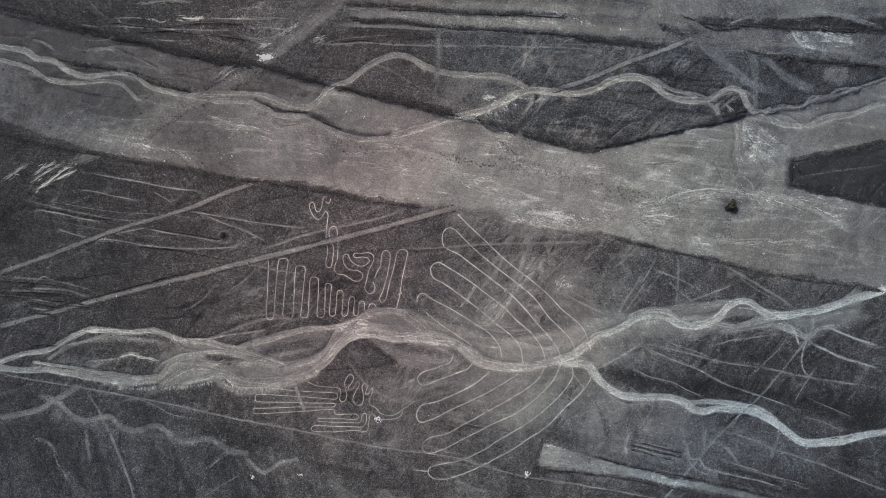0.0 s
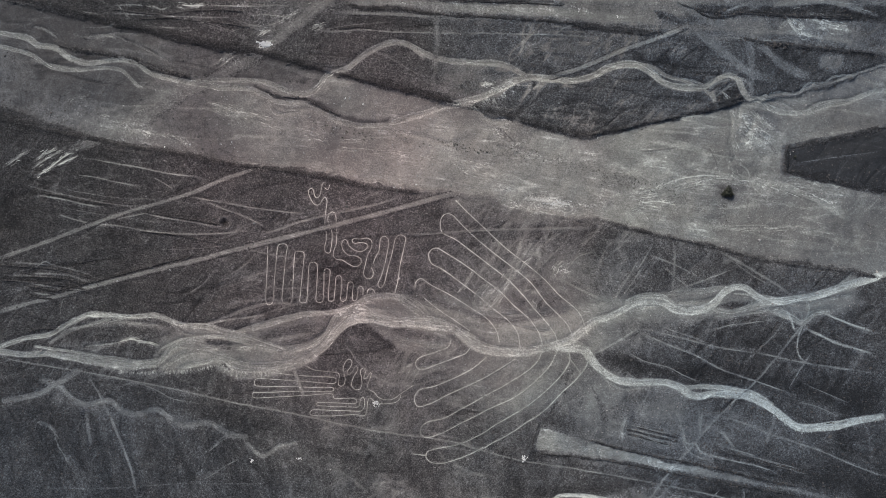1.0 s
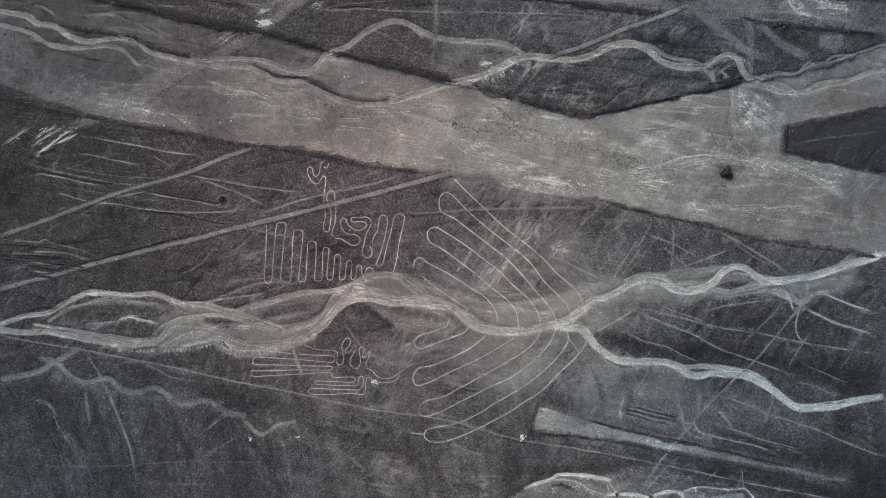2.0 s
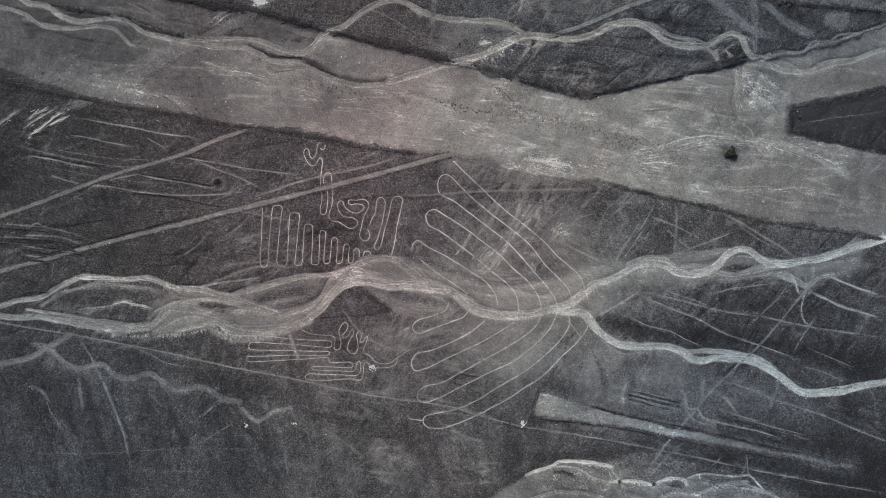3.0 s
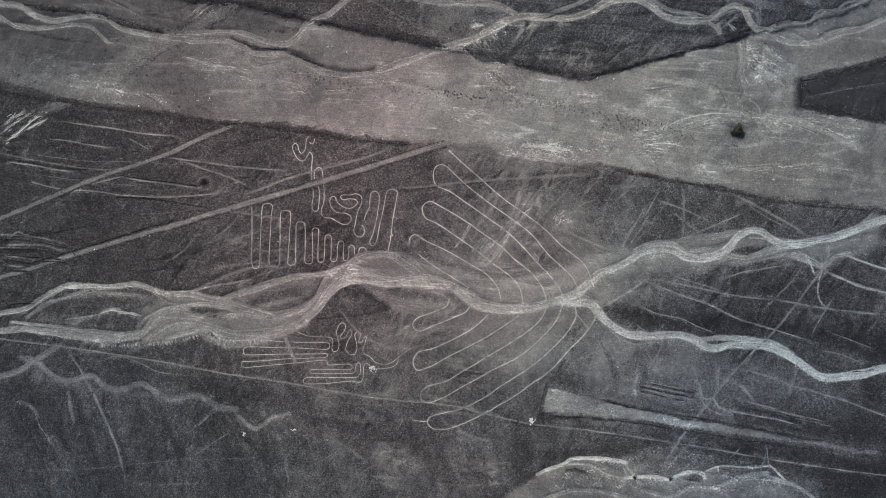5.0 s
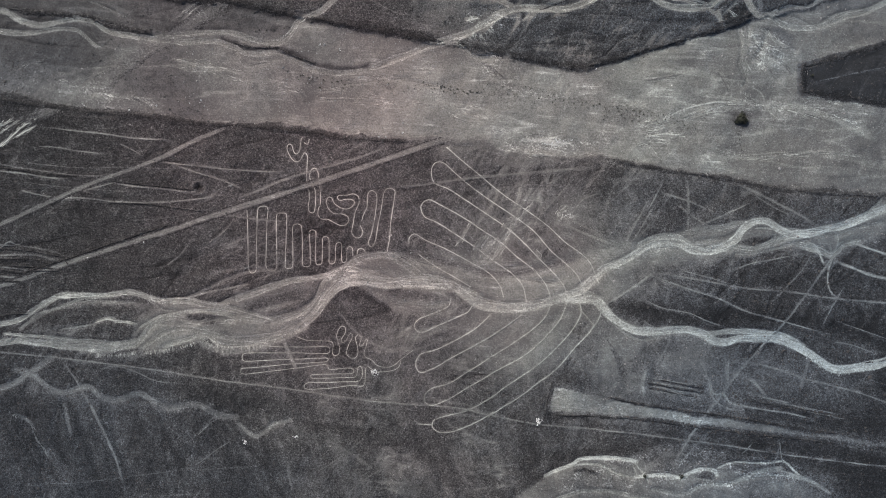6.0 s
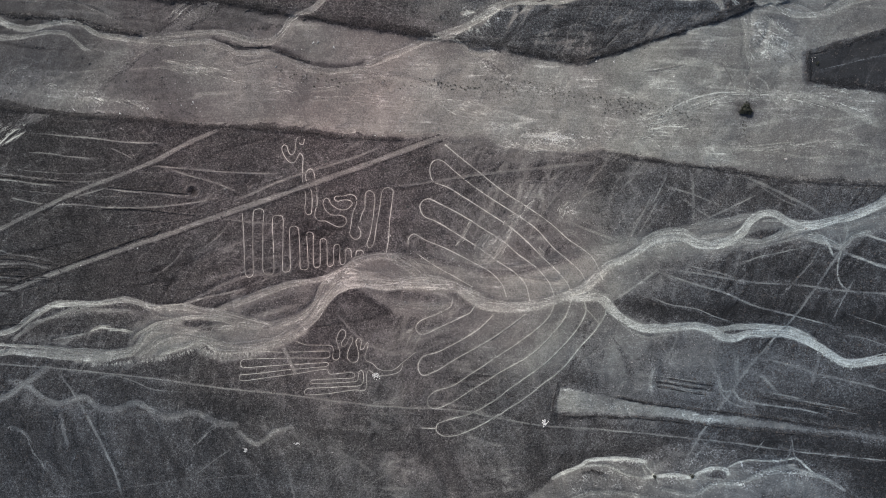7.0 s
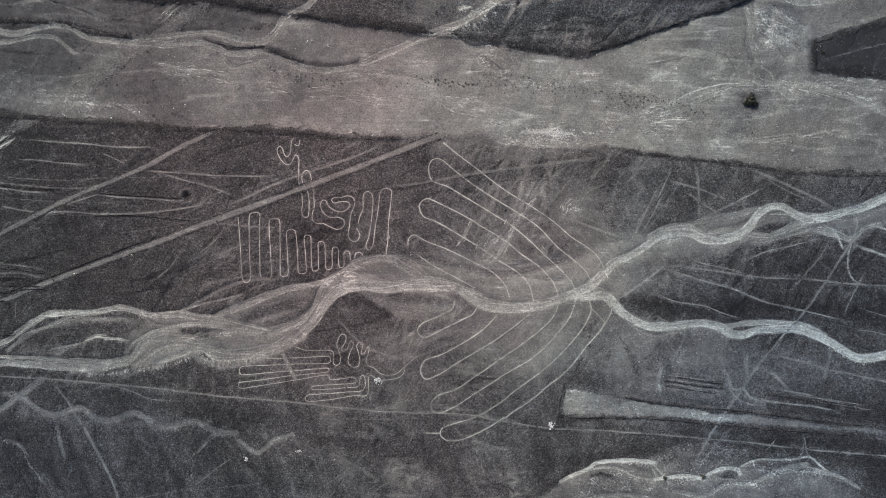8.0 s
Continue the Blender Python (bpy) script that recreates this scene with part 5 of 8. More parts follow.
channel("river_n", 0.8, 0.52, [(77.5, 59.3), (83.6, 57.3), (91.7, 55.7), (95.3, 53.7)])
track("scratch", 0.6, 0.75, [(103.8, 44.9), (105.9, 42.1), (105.1, 36.8), (106.3, 31.2), (106.0, 28.8)])
track("scratch", 0.6, 0.7, [(108.3, 44.3), (113.0, 39.3), (118.0, 36.3)])
track("scratch", 0.6, 0.75, [(111.9, 44.9), (117.0, 40.3), (120.0, 38.9)])
track("scratch", 0.8, 0.8, [(110.0, 32.2), (112.0, 34.8), (113.0, 36.9)])
track("scratch", 0.6, 0.6, [(95.8, 33.1), (98.9, 27.1), (99.9, 23.1)])
track("scratch", 0.5, 0.65, [(103.9, 27.1), (104.4, 24.1), (107.0, 22.1), (112.1, 20.1)])
track("scratch", 0.7, 0.8, [(113.1, 19.1), (118.1, 18.7), (124.2, 17.1), (130.3, 15.1), (136.4, 12.3), (142.5, 9.1), (146.5, 6.7)])
track("scratch", 0.6, 0.7, [(124.2, 19.1), (132.3, 18.4), (140.4, 16.8), (146.9, 15.2)])
track("scratch", 0.6, 0.8, [(69.7, 16.5), (73.7, 16.9), (77.7, 16.9)])
track("scratch", 0.6, 0.8, [(71.7, 14.5), (75.7, 14.9), (79.8, 15.7)])
track("scratch", 0.5, 0.75, [(68.7, 9.8), (73.7, 10.9), (80.8, 9.3)])
track("scratch", 0.5, 0.7, [(69.3, 11.2), (72.7, 9.2), (76.8, 3.8)])
track("scratch", 0.5, 0.75, [(83.8, 17.8), (91.9, 20.0), (98.9, 21.5), (105.0, 21.5)])
track("scratch", 0.5, 0.7, [(84.8, 16.6), (93.9, 18.6), (104.0, 19.9), (112.1, 19.9)])
track("scratch", 0.5, 0.6, [(71.6, 30.6), (79.7, 31.5), (85.7, 32.3)])
track("scratch", 0.5, 0.48, [(96.0, 5.3), (104.1, 4.1), (112.2, 4.2), (119.2, 4.2)])
crust(3.0, 0.6, [(17.1, 43.9), (29.2, 42.5), (35.2, 37.9), (29.2, 30.8), (23.2, 32.8), (19.1, 38.8)])
crust(3.0, 0.5, [(23.2, 30.8), (53.4, 31.9), (55.5, 26.9), (35.3, 24.8), (25.2, 24.8)])
crust(3.0, 0.5, [(21.2, 18.7), (45.4, 16.8), (55.5, 11.8), (43.5, 7.7), (23.2, 12.6)])
track("scratch", 0.6, 0.9, [(35.3, 13.7), (40.4, 13.5), (43.4, 14.4)])
track("scratch", 0.9, 0.95, [(39.0, 11.9), (41.8, 11.5), (45.9, 11.9)])
track("scratch", 0.6, 0.8, [(24.3, 9.6), (29.3, 10.7), (33.4, 8.7), (40.4, 7.7)])
track("track", 0.6, 0.51, [(-127.9, 27.1), (-117.8, 25.3), (-107.8, 23.6), (-97.7, 21.6), (-85.6, 20.2)])
track("track", 0.5, 0.45, [(-131.9, 21.0), (-123.9, 20.1), (-117.8, 18.7), (-107.8, 16.9)])
track("track", 0.7, 0.55, [(-145.0, 13.7), (-135.9, 12.2), (-127.9, 10.4), (-120.8, 9.4)])
bank("bank", 0.4, -0.7, [(-145.0, 14.7), (-135.9, 13.2), (-127.9, 11.6), (-119.8, 10.4)])
track("track", 0.6, 0.52, [(-91.6, 13.8), (-83.6, 12.2), (-77.5, 11.2), (-69.5, 9.8), (-61.4, 8.7), (-49.3, 7.5)])
track("track", 0.6, 0.52, [(-85.6, 12.2), (-79.6, 9.6), (-69.5, 5.8), (-62.4, 2.2)])
track("track", 0.6, 0.49, [(-106.7, 7.2), (-97.7, 5.5), (-87.6, 3.9), (-79.5, 2.5)])
bank("bank", 0.4, -0.8, [(-106.7, 7.9), (-97.7, 6.3), (-87.6, 4.7), (-79.5, 3.3)])
track("track", 0.6, 0.45, [(-127.8, 2.9), (-117.8, 3.0), (-105.7, 1.0), (-93.6, 0.0), (-81.5, 0.1), (-69.5, 1.0)])
track("track", 0.6, 0.43, [(-137.9, 6.9), (-129.9, 4.5), (-124.8, 3.5)])
bank("bank", 0.4, -0.7, [(-107.7, 0.6), (-97.6, -0.2), (-87.6, -1.9), (-77.5, -3.9)])
track("track", 0.5, 0.47, [(-87.6, -1.9), (-81.5, -3.1), (-75.5, -4.3)])
track("track", 0.5, 0.43, [(-113.8, 8.8), (-117.8, 5.6), (-101.7, 8.1)])
track("track", 0.5, 0.43, [(-103.7, 20.6), (-99.7, 18.2), (-95.7, 15.8)])
crust(1.0, 0.9, [(-124.2, 2.9), (-119.8, 4.6), (-117.8, 4.0), (-121.8, 1.7)])
track("scratch", 0.6, 0.9, [(-146.0, 19.6), (-140.0, 23.6), (-133.9, 28.1), (-127.9, 31.1)])
track("scratch", 0.5, 0.85, [(-138.0, 24.0), (-132.9, 26.5), (-130.3, 27.7)])
track("scratch", 0.7, 0.45, [(-147.9, -14.5), (-139.9, -14.7), (-133.8, -15.2), (-127.8, -17.0), (-124.6, -18.6)])
bank("bank", 0.7, -1.0, [(-147.9, -15.7), (-139.9, -16.1), (-133.8, -16.8), (-128.2, -18.6)])
track("scratch", 0.7, 0.45, [(-147.9, -18.1), (-140.9, -19.1), (-135.4, -20.5)])
bank("bank", 0.7, -1.0, [(-147.9, -19.1), (-141.9, -20.3), (-136.2, -21.5)])
track("scratch", 0.7, 0.45, [(-146.9, -21.3), (-141.9, -22.1), (-137.8, -22.7)])
bank("bank", 0.7, -1.0, [(-147.9, -22.5), (-143.9, -23.3), (-139.5, -23.7)])
track("scratch", 0.5, 0.48, [(-145.9, -12.3), (-142.3, -10.2), (-139.9, -11.4), (-137.9, -10.6)])
track("track", 0.4, 0.3, [(-135.8, -23.3), (-136.6, -27.3), (-136.8, -30.4)])
bank("bank", 0.5, -0.8, [(-146.9, -34.8), (-142.9, -34.4), (-137.8, -34.6)])
channel("river_s", 1.4, 0.62, [(-137.8, -34.6), (-131.8, -31.8), (-125.8, -29.3), (-117.7, -29.5), (-109.6, -29.9), (-103.6, -28.8), (-99.6, -30.2), (-95.5, -32.2), (-88.5, -32.8), (-80.4, -34.6), (-71.3, -36.6)])
channel("river_s", 1.2, 0.5, [(-140.8, -39.5), (-135.8, -36.4), (-129.8, -33.8), (-123.7, -31.9), (-115.7, -31.7), (-109.6, -32.3), (-101.6, -33.1)])
channel("river_s", 0.8, 0.72, [(-100.6, -41.3), (-97.5, -39.7), (-93.5, -37.9), (-87.5, -37.2), (-81.4, -36.6), (-71.3, -37.8)])
channel("river_s", 0.45, 0.85, [(-115.3, -38.8), (-111.6, -37.9), (-107.6, -38.5), (-103.2, -39.1)])
channel("river_s", 0.7, 0.55, [(-127.7, -40.6), (-121.7, -40.0), (-115.7, -39.2)])
channel("river_s", 1.0, 0.5, [(-95.5, -33.4), (-92.5, -35.8), (-87.5, -36.6)])
channel("river_s", 0.8, 0.5, [(-97.5, -40.3), (-91.5, -40.3), (-83.4, -41.1), (-75.4, -40.2), (-69.3, -39.0)])
channel("river_s", 0.7, 0.5, [(-88.5, -38.2), (-84.4, -39.6), (-80.4, -40.4), (-77.4, -39.4)])
channel("river_s", 0.9, 0.5, [(-91.5, -32.2), (-83.5, -32.2), (-77.4, -30.9), (-71.4, -30.1), (-63.3, -28.9)])
channel("river_s", 1.2, 0.6, [(-145.9, -42.5), (-137.8, -43.5), (-127.7, -44.4), (-117.7, -44.8), (-107.6, -46.0), (-100.5, -45.2)])
channel("river_s", 1.0, 0.66, [(-145.9, -40.7), (-135.8, -42.1), (-125.7, -43.6), (-117.7, -46.0), (-107.6, -46.8)])
patch(0.8, 0.04, [(-85.0, -38.6), (-80.4, -38.6), (-76.4, -39.4), (-73.4, -40.4), (-77.4, -41.0), (-81.4, -40.4)])
patch(0.8, 0.05, [(-65.3, -36.9), (-57.2, -34.7), (-49.2, -32.4), (-42.7, -31.6), (-45.1, -34.0), (-51.2, -36.9), (-59.2, -38.9), (-64.3, -38.8)])
patch(0.9, 0.1, [(-63.3, -30.9), (-53.2, -29.0), (-45.2, -28.2), (-42.1, -28.8), (-49.2, -29.6), (-57.3, -31.5)])
patch(0.8, -0.05, [(-133.8, -37.4), (-127.8, -34.4), (-117.7, -33.3), (-109.6, -34.3), (-115.7, -36.7), (-125.7, -38.8), (-132.8, -39.2)])
patch(1.0, 0.33, [(-29.1, -22.9), (-19.0, -21.4), (-10.9, -22.2), (-5.8, -26.8), (-12.9, -28.9), (-21.0, -26.9), (-27.0, -25.9)])
channel("river_s", 1.2, 0.66, [(-69.3, -34.5), (-61.3, -32.5), (-53.2, -30.2), (-48.2, -28.6), (-42.1, -28.2), (-36.1, -27.5), (-31.5, -24.9)])
channel("river_s", 1.0, 0.62, [(-31.5, -25.1), (-28.0, -23.1), (-21.0, -21.6), (-12.9, -22.0), (-8.5, -24.2), (-4.4, -28.2)])
channel("river_s", 1.2, 0.7, [(-29.0, -28.1), (-25.0, -27.3), (-21.0, -29.1), (-14.9, -31.1), (-6.8, -31.9), (1.2, -32.4), (7.7, -34.2), (13.4, -37.4)])
channel("river_s", 1.0, 0.66, [(-36.1, -30.4), (-32.1, -28.3), (-27.0, -29.5), (-18.9, -31.5), (-8.8, -32.3)])
channel("river_s", 0.8, 0.5, [(-26.0, -25.9), (-19.0, -27.9), (-12.9, -30.3), (-4.8, -30.3), (3.3, -32.6)])
channel("river_s", 0.8, 0.5, [(-57.2, -42.2), (-49.2, -39.7), (-43.1, -36.5), (-39.1, -33.2), (-36.3, -29.6), (-32.1, -26.3)])
channel("river_s", 0.8, 0.5, [(-69.3, -39.0), (-61.3, -40.2), (-53.2, -40.1), (-47.1, -38.5), (-41.1, -35.2)])
crust(0.8, 1.0, [(-37.1, -27.4), (-34.1, -26.5), (-31.5, -25.3), (-32.7, -27.5), (-35.5, -29.2), (-37.1, -28.8)])
crust(0.8, 1.0, [(-125.8, -28.9), (-117.7, -28.9), (-109.6, -29.3), (-109.6, -30.3), (-117.7, -30.3), (-125.3, -29.9)])
crust(0.8, 1.0, [(-96.5, -31.6), (-92.5, -32.2), (-92.3, -33.2), (-95.9, -33.0)])
channel("river_s", 0.8, 0.5, [(81.0, -20.8), (86.0, -19.8), (94.1, -18.9), (102.2, -18.3), (106.2, -17.3)])
channel("river_s", 0.7, 0.5, [(86.0, -23.4), (94.1, -23.0), (99.2, -21.8)])
channel("river_s", 1.0, 0.56, [(94.1, -26.4), (100.2, -26.8), (106.3, -26.8), (112.3, -25.3), (116.8, -23.7)])
channel("river_s", 0.8, 0.66, [(105.2, -20.3), (110.3, -20.7), (114.3, -21.9), (118.8, -23.3)])
channel("river_s", 1.0, 0.6, [(69.9, -25.5), (75.9, -24.9), (82.0, -25.5), (87.1, -27.1), (94.1, -26.2)])
channel("river_s", 0.8, 0.55, [(98.2, -28.4), (106.3, -28.4), (114.4, -27.0), (122.5, -25.3)])
channel("river_s", 1.0, 0.58, [(112.3, -20.3), (118.4, -21.7), (126.5, -22.5), (134.6, -20.8), (142.6, -17.1), (147.7, -12.7)])
channel("river_s", 1.0, 0.55, [(124.5, -23.7), (132.6, -23.8), (138.6, -22.4), (147.7, -20.8)])
patch(0.8, -0.02, [(99.8, -24.8), (105.2, -23.3), (111.3, -23.7), (109.3, -25.4), (104.3, -26.0)])
track("track", 0.5, 0.45, [(95.2, -34.7), (102.3, -32.1), (110.3, -31.0), (122.5, -29.3)])
track("track", 0.4, 0.45, [(130.7, -52.6), (138.8, -56.0), (148.0, -60.0)])
track("track", 0.4, 0.42, [(128.7, -59.3), (134.8, -60.6), (142.9, -64.1)])
track("scratch", 0.4, 0.8, [(140.9, -66.9), (144.6, -66.5), (146.0, -65.5)])
bank("bank", 0.5, -0.8, [(138.9, -66.9), (142.9, -66.5), (146.0, -66.1)])
channel("river_s", 0.9, 0.7, [(87.2, -56.2), (90.3, -54.1), (95.3, -53.3), (99.4, -54.1), (104.4, -55.3)])
channel("river_s", 0.9, 0.7, [(92.3, -57.4), (96.3, -56.9), (100.4, -56.9), (104.4, -56.1), (110.5, -56.9), (118.6, -60.1), (124.7, -64.7)])
patch(0.6, 0.0, [(95.3, -54.9), (99.4, -54.7), (102.8, -55.5), (99.4, -56.3), (95.5, -56.1)])
channel("river_s", 0.9, 0.55, [(53.8, -45.8), (57.9, -49.8), (60.9, -52.8), (66.0, -55.0), (72.1, -54.2)])
track("track", 0.5, 0.36, [(-116.6, -55.5), (-112.6, -54.1), (-109.6, -53.5), (-103.5, -55.5), (-95.5, -59.5), (-87.4, -60.4)])
channel("river_s", 1.6, 0.46, [(-145.8, -67.7), (-140.8, -69.7), (-138.7, -72.7), (-136.7, -78.8), (-133.7, -83.2)])
channel("river_s", 1.3, 0.4, [(-127.7, -64.6), (-126.7, -70.7), (-125.6, -75.7)])
track("track", 0.4, 0.6, [(-83.7, -78.6), (-81.3, -76.6), (-78.3, -74.1), (-75.3, -72.5)])
track("track", 0.5, 0.42, [(86.2, -85.8), (82.1, -90.9), (78.1, -95.1), (74.4, -99.9)])
track("track", 0.4, 0.4, [(96.3, -94.9), (98.6, -92.9), (100.2, -91.2)])
track("track", 0.5, 0.42, [(109.3, -90.5), (109.6, -96.0), (110.4, -98.8)])
channel("river_e", 1.2, 0.9, [(31.5, -98.4), (36.2, -96.6), (39.9, -95.5), (43.7, -93.6), (49.2, -93.4), (54.6, -93.8), (60.0, -94.7), (62.1, -95.6)])
channel("river_e", 0.8, 0.7, [(39.9, -95.8), (45.4, -95.2), (50.8, -96.4), (55.1, -99.0), (60.4, -100.5)])
channel("river_e", 0.6, 0.75, [(61.4, -95.5), (62.5, -97.4), (64.3, -99.8), (65.7, -102.5)])
channel("river_e", 1.1, 0.92, [(61.3, -100.6), (66.8, -100.4), (72.2, -100.5), (76.7, -101.6), (79.5, -100.4), (83.2, -99.2), (87.9, -100.0), (88.4, -101.5)])
channel("river_e", 0.7, 0.6, [(79.4, -101.1), (82.0, -102.4), (86.5, -103.0)])
channel("river_e", 0.7, 0.74, [(88.6, -99.3), (92.4, -97.7), (96.9, -97.5), (103.2, -98.0), (106.9, -98.0), (110.5, -97.9), (113.8, -101.2), (115.5, -102.8)])
channel("river_e", 0.8, 0.6, [(96.4, -104.0), (102.9, -102.4), (108.3, -102.5), (113.6, -103.3), (120.7, -105.8)])
channel("river_e", 0.5, 0.7, [(60.8, -96.4), (61.5, -98.8), (62.2, -101.1)])
patch(1.0, 0.05, [(81.6, -101.3), (84.9, -100.5), (87.6, -101.1), (86.6, -102.4), (82.9, -102.5)])
patch(1.0, 0.1, [(96.9, -98.6), (100.4, -98.9), (102.1, -100.5), (100.3, -101.1), (97.6, -100.1)])
bank("bank", 0.5, -0.8, [(41.6, -96.7), (45.2, -97.0), (48.8, -98.4)])
patch(2.5, 0.4, [(-89.8, 56.5), (-85.7, 54.5), (-97.8, 49.4), (-111.8, 40.2), (-123.9, 32.1), (-129.9, 33.1), (-117.9, 42.2), (-103.8, 50.3)])
patch(3.0, -0.28, [(-91.4, -61.5), (-77.3, -63.4), (-61.2, -65.4), (-55.1, -69.4), (-65.2, -70.5), (-77.3, -66.9), (-89.4, -64.5)])
channel("river_s", 1.1, 1.25, [(-124.9, -29.5), (-120.7, -29.5), (-116.7, -29.5), (-110.7, -29.9)])
channel("river_s", 0.9, 1.25, [(-96.3, -32.0), (-94.3, -32.4), (-92.3, -32.6)])
channel("river_s", 0.7, 0.95, [(-71.7, -40.6), (-70.1, -40.6), (-68.1, -40.8)])
channel("river_s", 1.0, 1.25, [(-36.7, -27.6), (-34.7, -26.7), (-31.9, -25.7)])
patch(1.5, -0.04, [(-133.8, -35.2), (-117.7, -33.5), (-105.6, -33.9), (-97.5, -35.9), (-102.6, -38.7), (-117.7, -38.0), (-131.8, -39.6)])
patch(6, -0.03, [(69.8, -5.3), (96.0, -5.2), (124.4, -15.2), (122.4, -20.2), (104.2, -16.3), (80.0, -19.4), (67.8, -17.4)])
patch(5, -0.03, [(67.9, -34.0), (84.1, -31.5), (104.3, -31.4), (124.5, -29.3), (147.2, -39.4), (147.3, -51.5), (124.6, -49.6), (94.3, -45.6), (70.0, -39.7)])
track("track", 0.6, 0.42, [(61.2, -24.9), (65.8, -17.0), (71.8, -7.3)])
track("track", 0.5, 0.4, [(70.2, -12.8), (76.2, -2.7)])
track("track", 0.4, 0.36, [(63.8, -23.9), (68.8, -16.4), (73.8, -9.3)])
track("track", 0.8, 0.42, [(84.1, -3.6), (83.8, -11.3), (83.4, -19.8)])
track("track", 0.6, 0.42, [(75.2, -6.7), (83.9, -10.1), (95.5, -15.7)])
track("track", 0.6, 0.44, [(105.6, -11.2), (94.5, -15.7), (80.4, -20.8)])
track("track", 0.9, 0.46, [(42.4, -15.3), (49.6, -18.9), (59.2, -23.5)])
track("track", 0.5, 0.4, [(45.6, -11.5), (49.6, -7.4), (55.6, -5.4)])
track("track", 0.5, 0.4, [(35.5, -11.5), (41.5, -5.4), (45.5, -1.4)])
track("track", 0.6, 0.45, [(-63.3, -23.6), (-60.9, -22.8), (-58.3, -24.2), (-53.2, -25.4)])
patch(6, -0.2, [(-148.1, 84.3), (-91.9, 84.6), (-91.8, 73.5), (-128.0, 79.4), (-148.1, 80.3)])
patch(1.2, -0.35, [(-138.1, 81.2), (-117.0, 76.4), (-97.9, 72.5), (-77.7, 68.6), (-63.6, 65.8), (-42.5, 60.1), (-42.5, 58.3), (-63.6, 63.4), (-77.7, 65.8), (-97.8, 69.7), (-117.0, 74.4), (-138.1, 79.1)])
patch(1.0, -0.28, [(-37.4, 58.3), (-21.3, 55.6), (-5.2, 51.8), (2.9, 49.8), (2.9, 48.4), (-5.2, 49.8), (-21.3, 53.8), (-37.4, 57.1)])
patch(0.8, -0.1, [(-67.6, 53.5), (-63.6, 51.9), (-59.5, 50.0), (-53.5, 48.8), (-47.5, 49.2), (-42.4, 46.8), (-39.0, 44.6), (-40.4, 43.8), (-43.4, 45.8), (-48.5, 48.0), (-54.5, 47.8), (-59.9, 48.7), (-64.0, 50.7), (-68.0, 52.5)])
patch(0.8, -0.05, [(-37.4, 43.4), (-29.3, 41.8), (-23.3, 41.3), (-18.8, 42.3), (-19.2, 41.1), (-23.7, 40.1), (-30.1, 40.4), (-37.4, 42.2)])
track("track", 0.4, 0.36, [(-71.3, -80.3), (-76.1, -82.7), (-81.0, -85.9), (-84.9, -88.3)])
crust(2.0, 0.6, [(-134.1, 84.0), (-69.7, 84.3), (-69.7, 76.7), (-91.8, 77.0), (-118.0, 79.4)])
track("scratch", 0.6, 0.72, [(15.3, -26.9), (18.3, -23.6), (20.3, -21.2)])
track("scratch", 0.6, 0.72, [(17.3, -27.5), (21.2, -22.7), (23.7, -18.9)])
track("scratch", 0.6, 0.72, [(22.8, -18.8), (26.2, -14.1), (28.2, -12.2)])
track("scratch", 0.6, 0.72, [(29.2, -11.2), (32.2, -7.9)])
track("scratch", 0.6, 0.72, [(6.8, -20.0), (9.7, -15.7), (11.7, -12.8)])
track("scratch", 0.6, 0.72, [(12.5, -22.5), (15.5, -19.2), (16.5, -17.7)])
track("scratch", 0.6, 0.72, [(32.3, -26.3), (33.8, -25.4), (32.8, -23.9)])
crust(1.0, 0.6, [(-18.4, -18.0), (-13.3, -4.5), (-10.4, -4.6), (-12.6, -16.2), (-15.5, -20.0)])
track("track", 0.4, 0.55, [(-9.2, -19.6), (-8.7, -17.2), (-5.8, -16.3), (-4.8, -17.8)])
track("track", 0.4, 0.5, [(-7.8, -20.0), (-7.2, -18.2), (-5.8, -17.3)])
channel("river_s", 0.9, 0.5, [(-10.8, -23.5), (-4.0, -25.6), (3.7, -27.2), (11.4, -29.3), (19.1, -29.4), (26.9, -28.6), (34.7, -28.8), (40.5, -27.9)])
channel("river_s", 1.0, 0.58, [(-9.8, -24.2), (-7.0, -27.9), (-4.1, -30.4), (-1.3, -32.4)])
channel("river_s", 1.0, 0.6, [(-34.7, -28.8), (-30.2, -26.0), (-25.3, -23.2), (-19.5, -21.8), (-13.6, -21.8), (-9.8, -22.5)])
channel("river_s", 1.5, 0.5, [(-26.5, -30.9), (-21.7, -33.9), (-16.9, -36.9), (-10.1, -39.0), (-2.4, -39.7), (4.4, -39.3)])
channel("river_s", 1.0, 0.6, [(-3.2, -30.9), (1.6, -33.9), (5.5, -35.0), (12.2, -37.5), (17.0, -39.6)])
channel("river_s", 0.8, 0.5, [(24.9, -31.5), (29.7, -33.0), (38.4, -34.7)])
patch(0.8, 0.1, [(-25.5, -31.9), (-17.8, -33.0), (-8.1, -34.2), (0.6, -36.6), (3.5, -38.3), (-4.3, -38.2), (-14.0, -37.0), (-20.7, -34.4)])
patch(8, 0.05, [(-34.0, 1.7), (-3.5, 1.1), (-3.9, -18.3), (-18.5, -20.9), (-34.4, -17.7)])
channel("river_n", 0.6, 0.6, [(104.9, 47.0), (106.5, 43.6), (106.3, 41.2), (104.8, 38.3), (104.2, 35.4), (105.3, 32.5), (106.1, 30.1), (104.6, 26.7)])
channel("river_n", 0.4, 0.54, [(104.0, 46.5), (104.5, 41.2), (104.2, 36.4)])
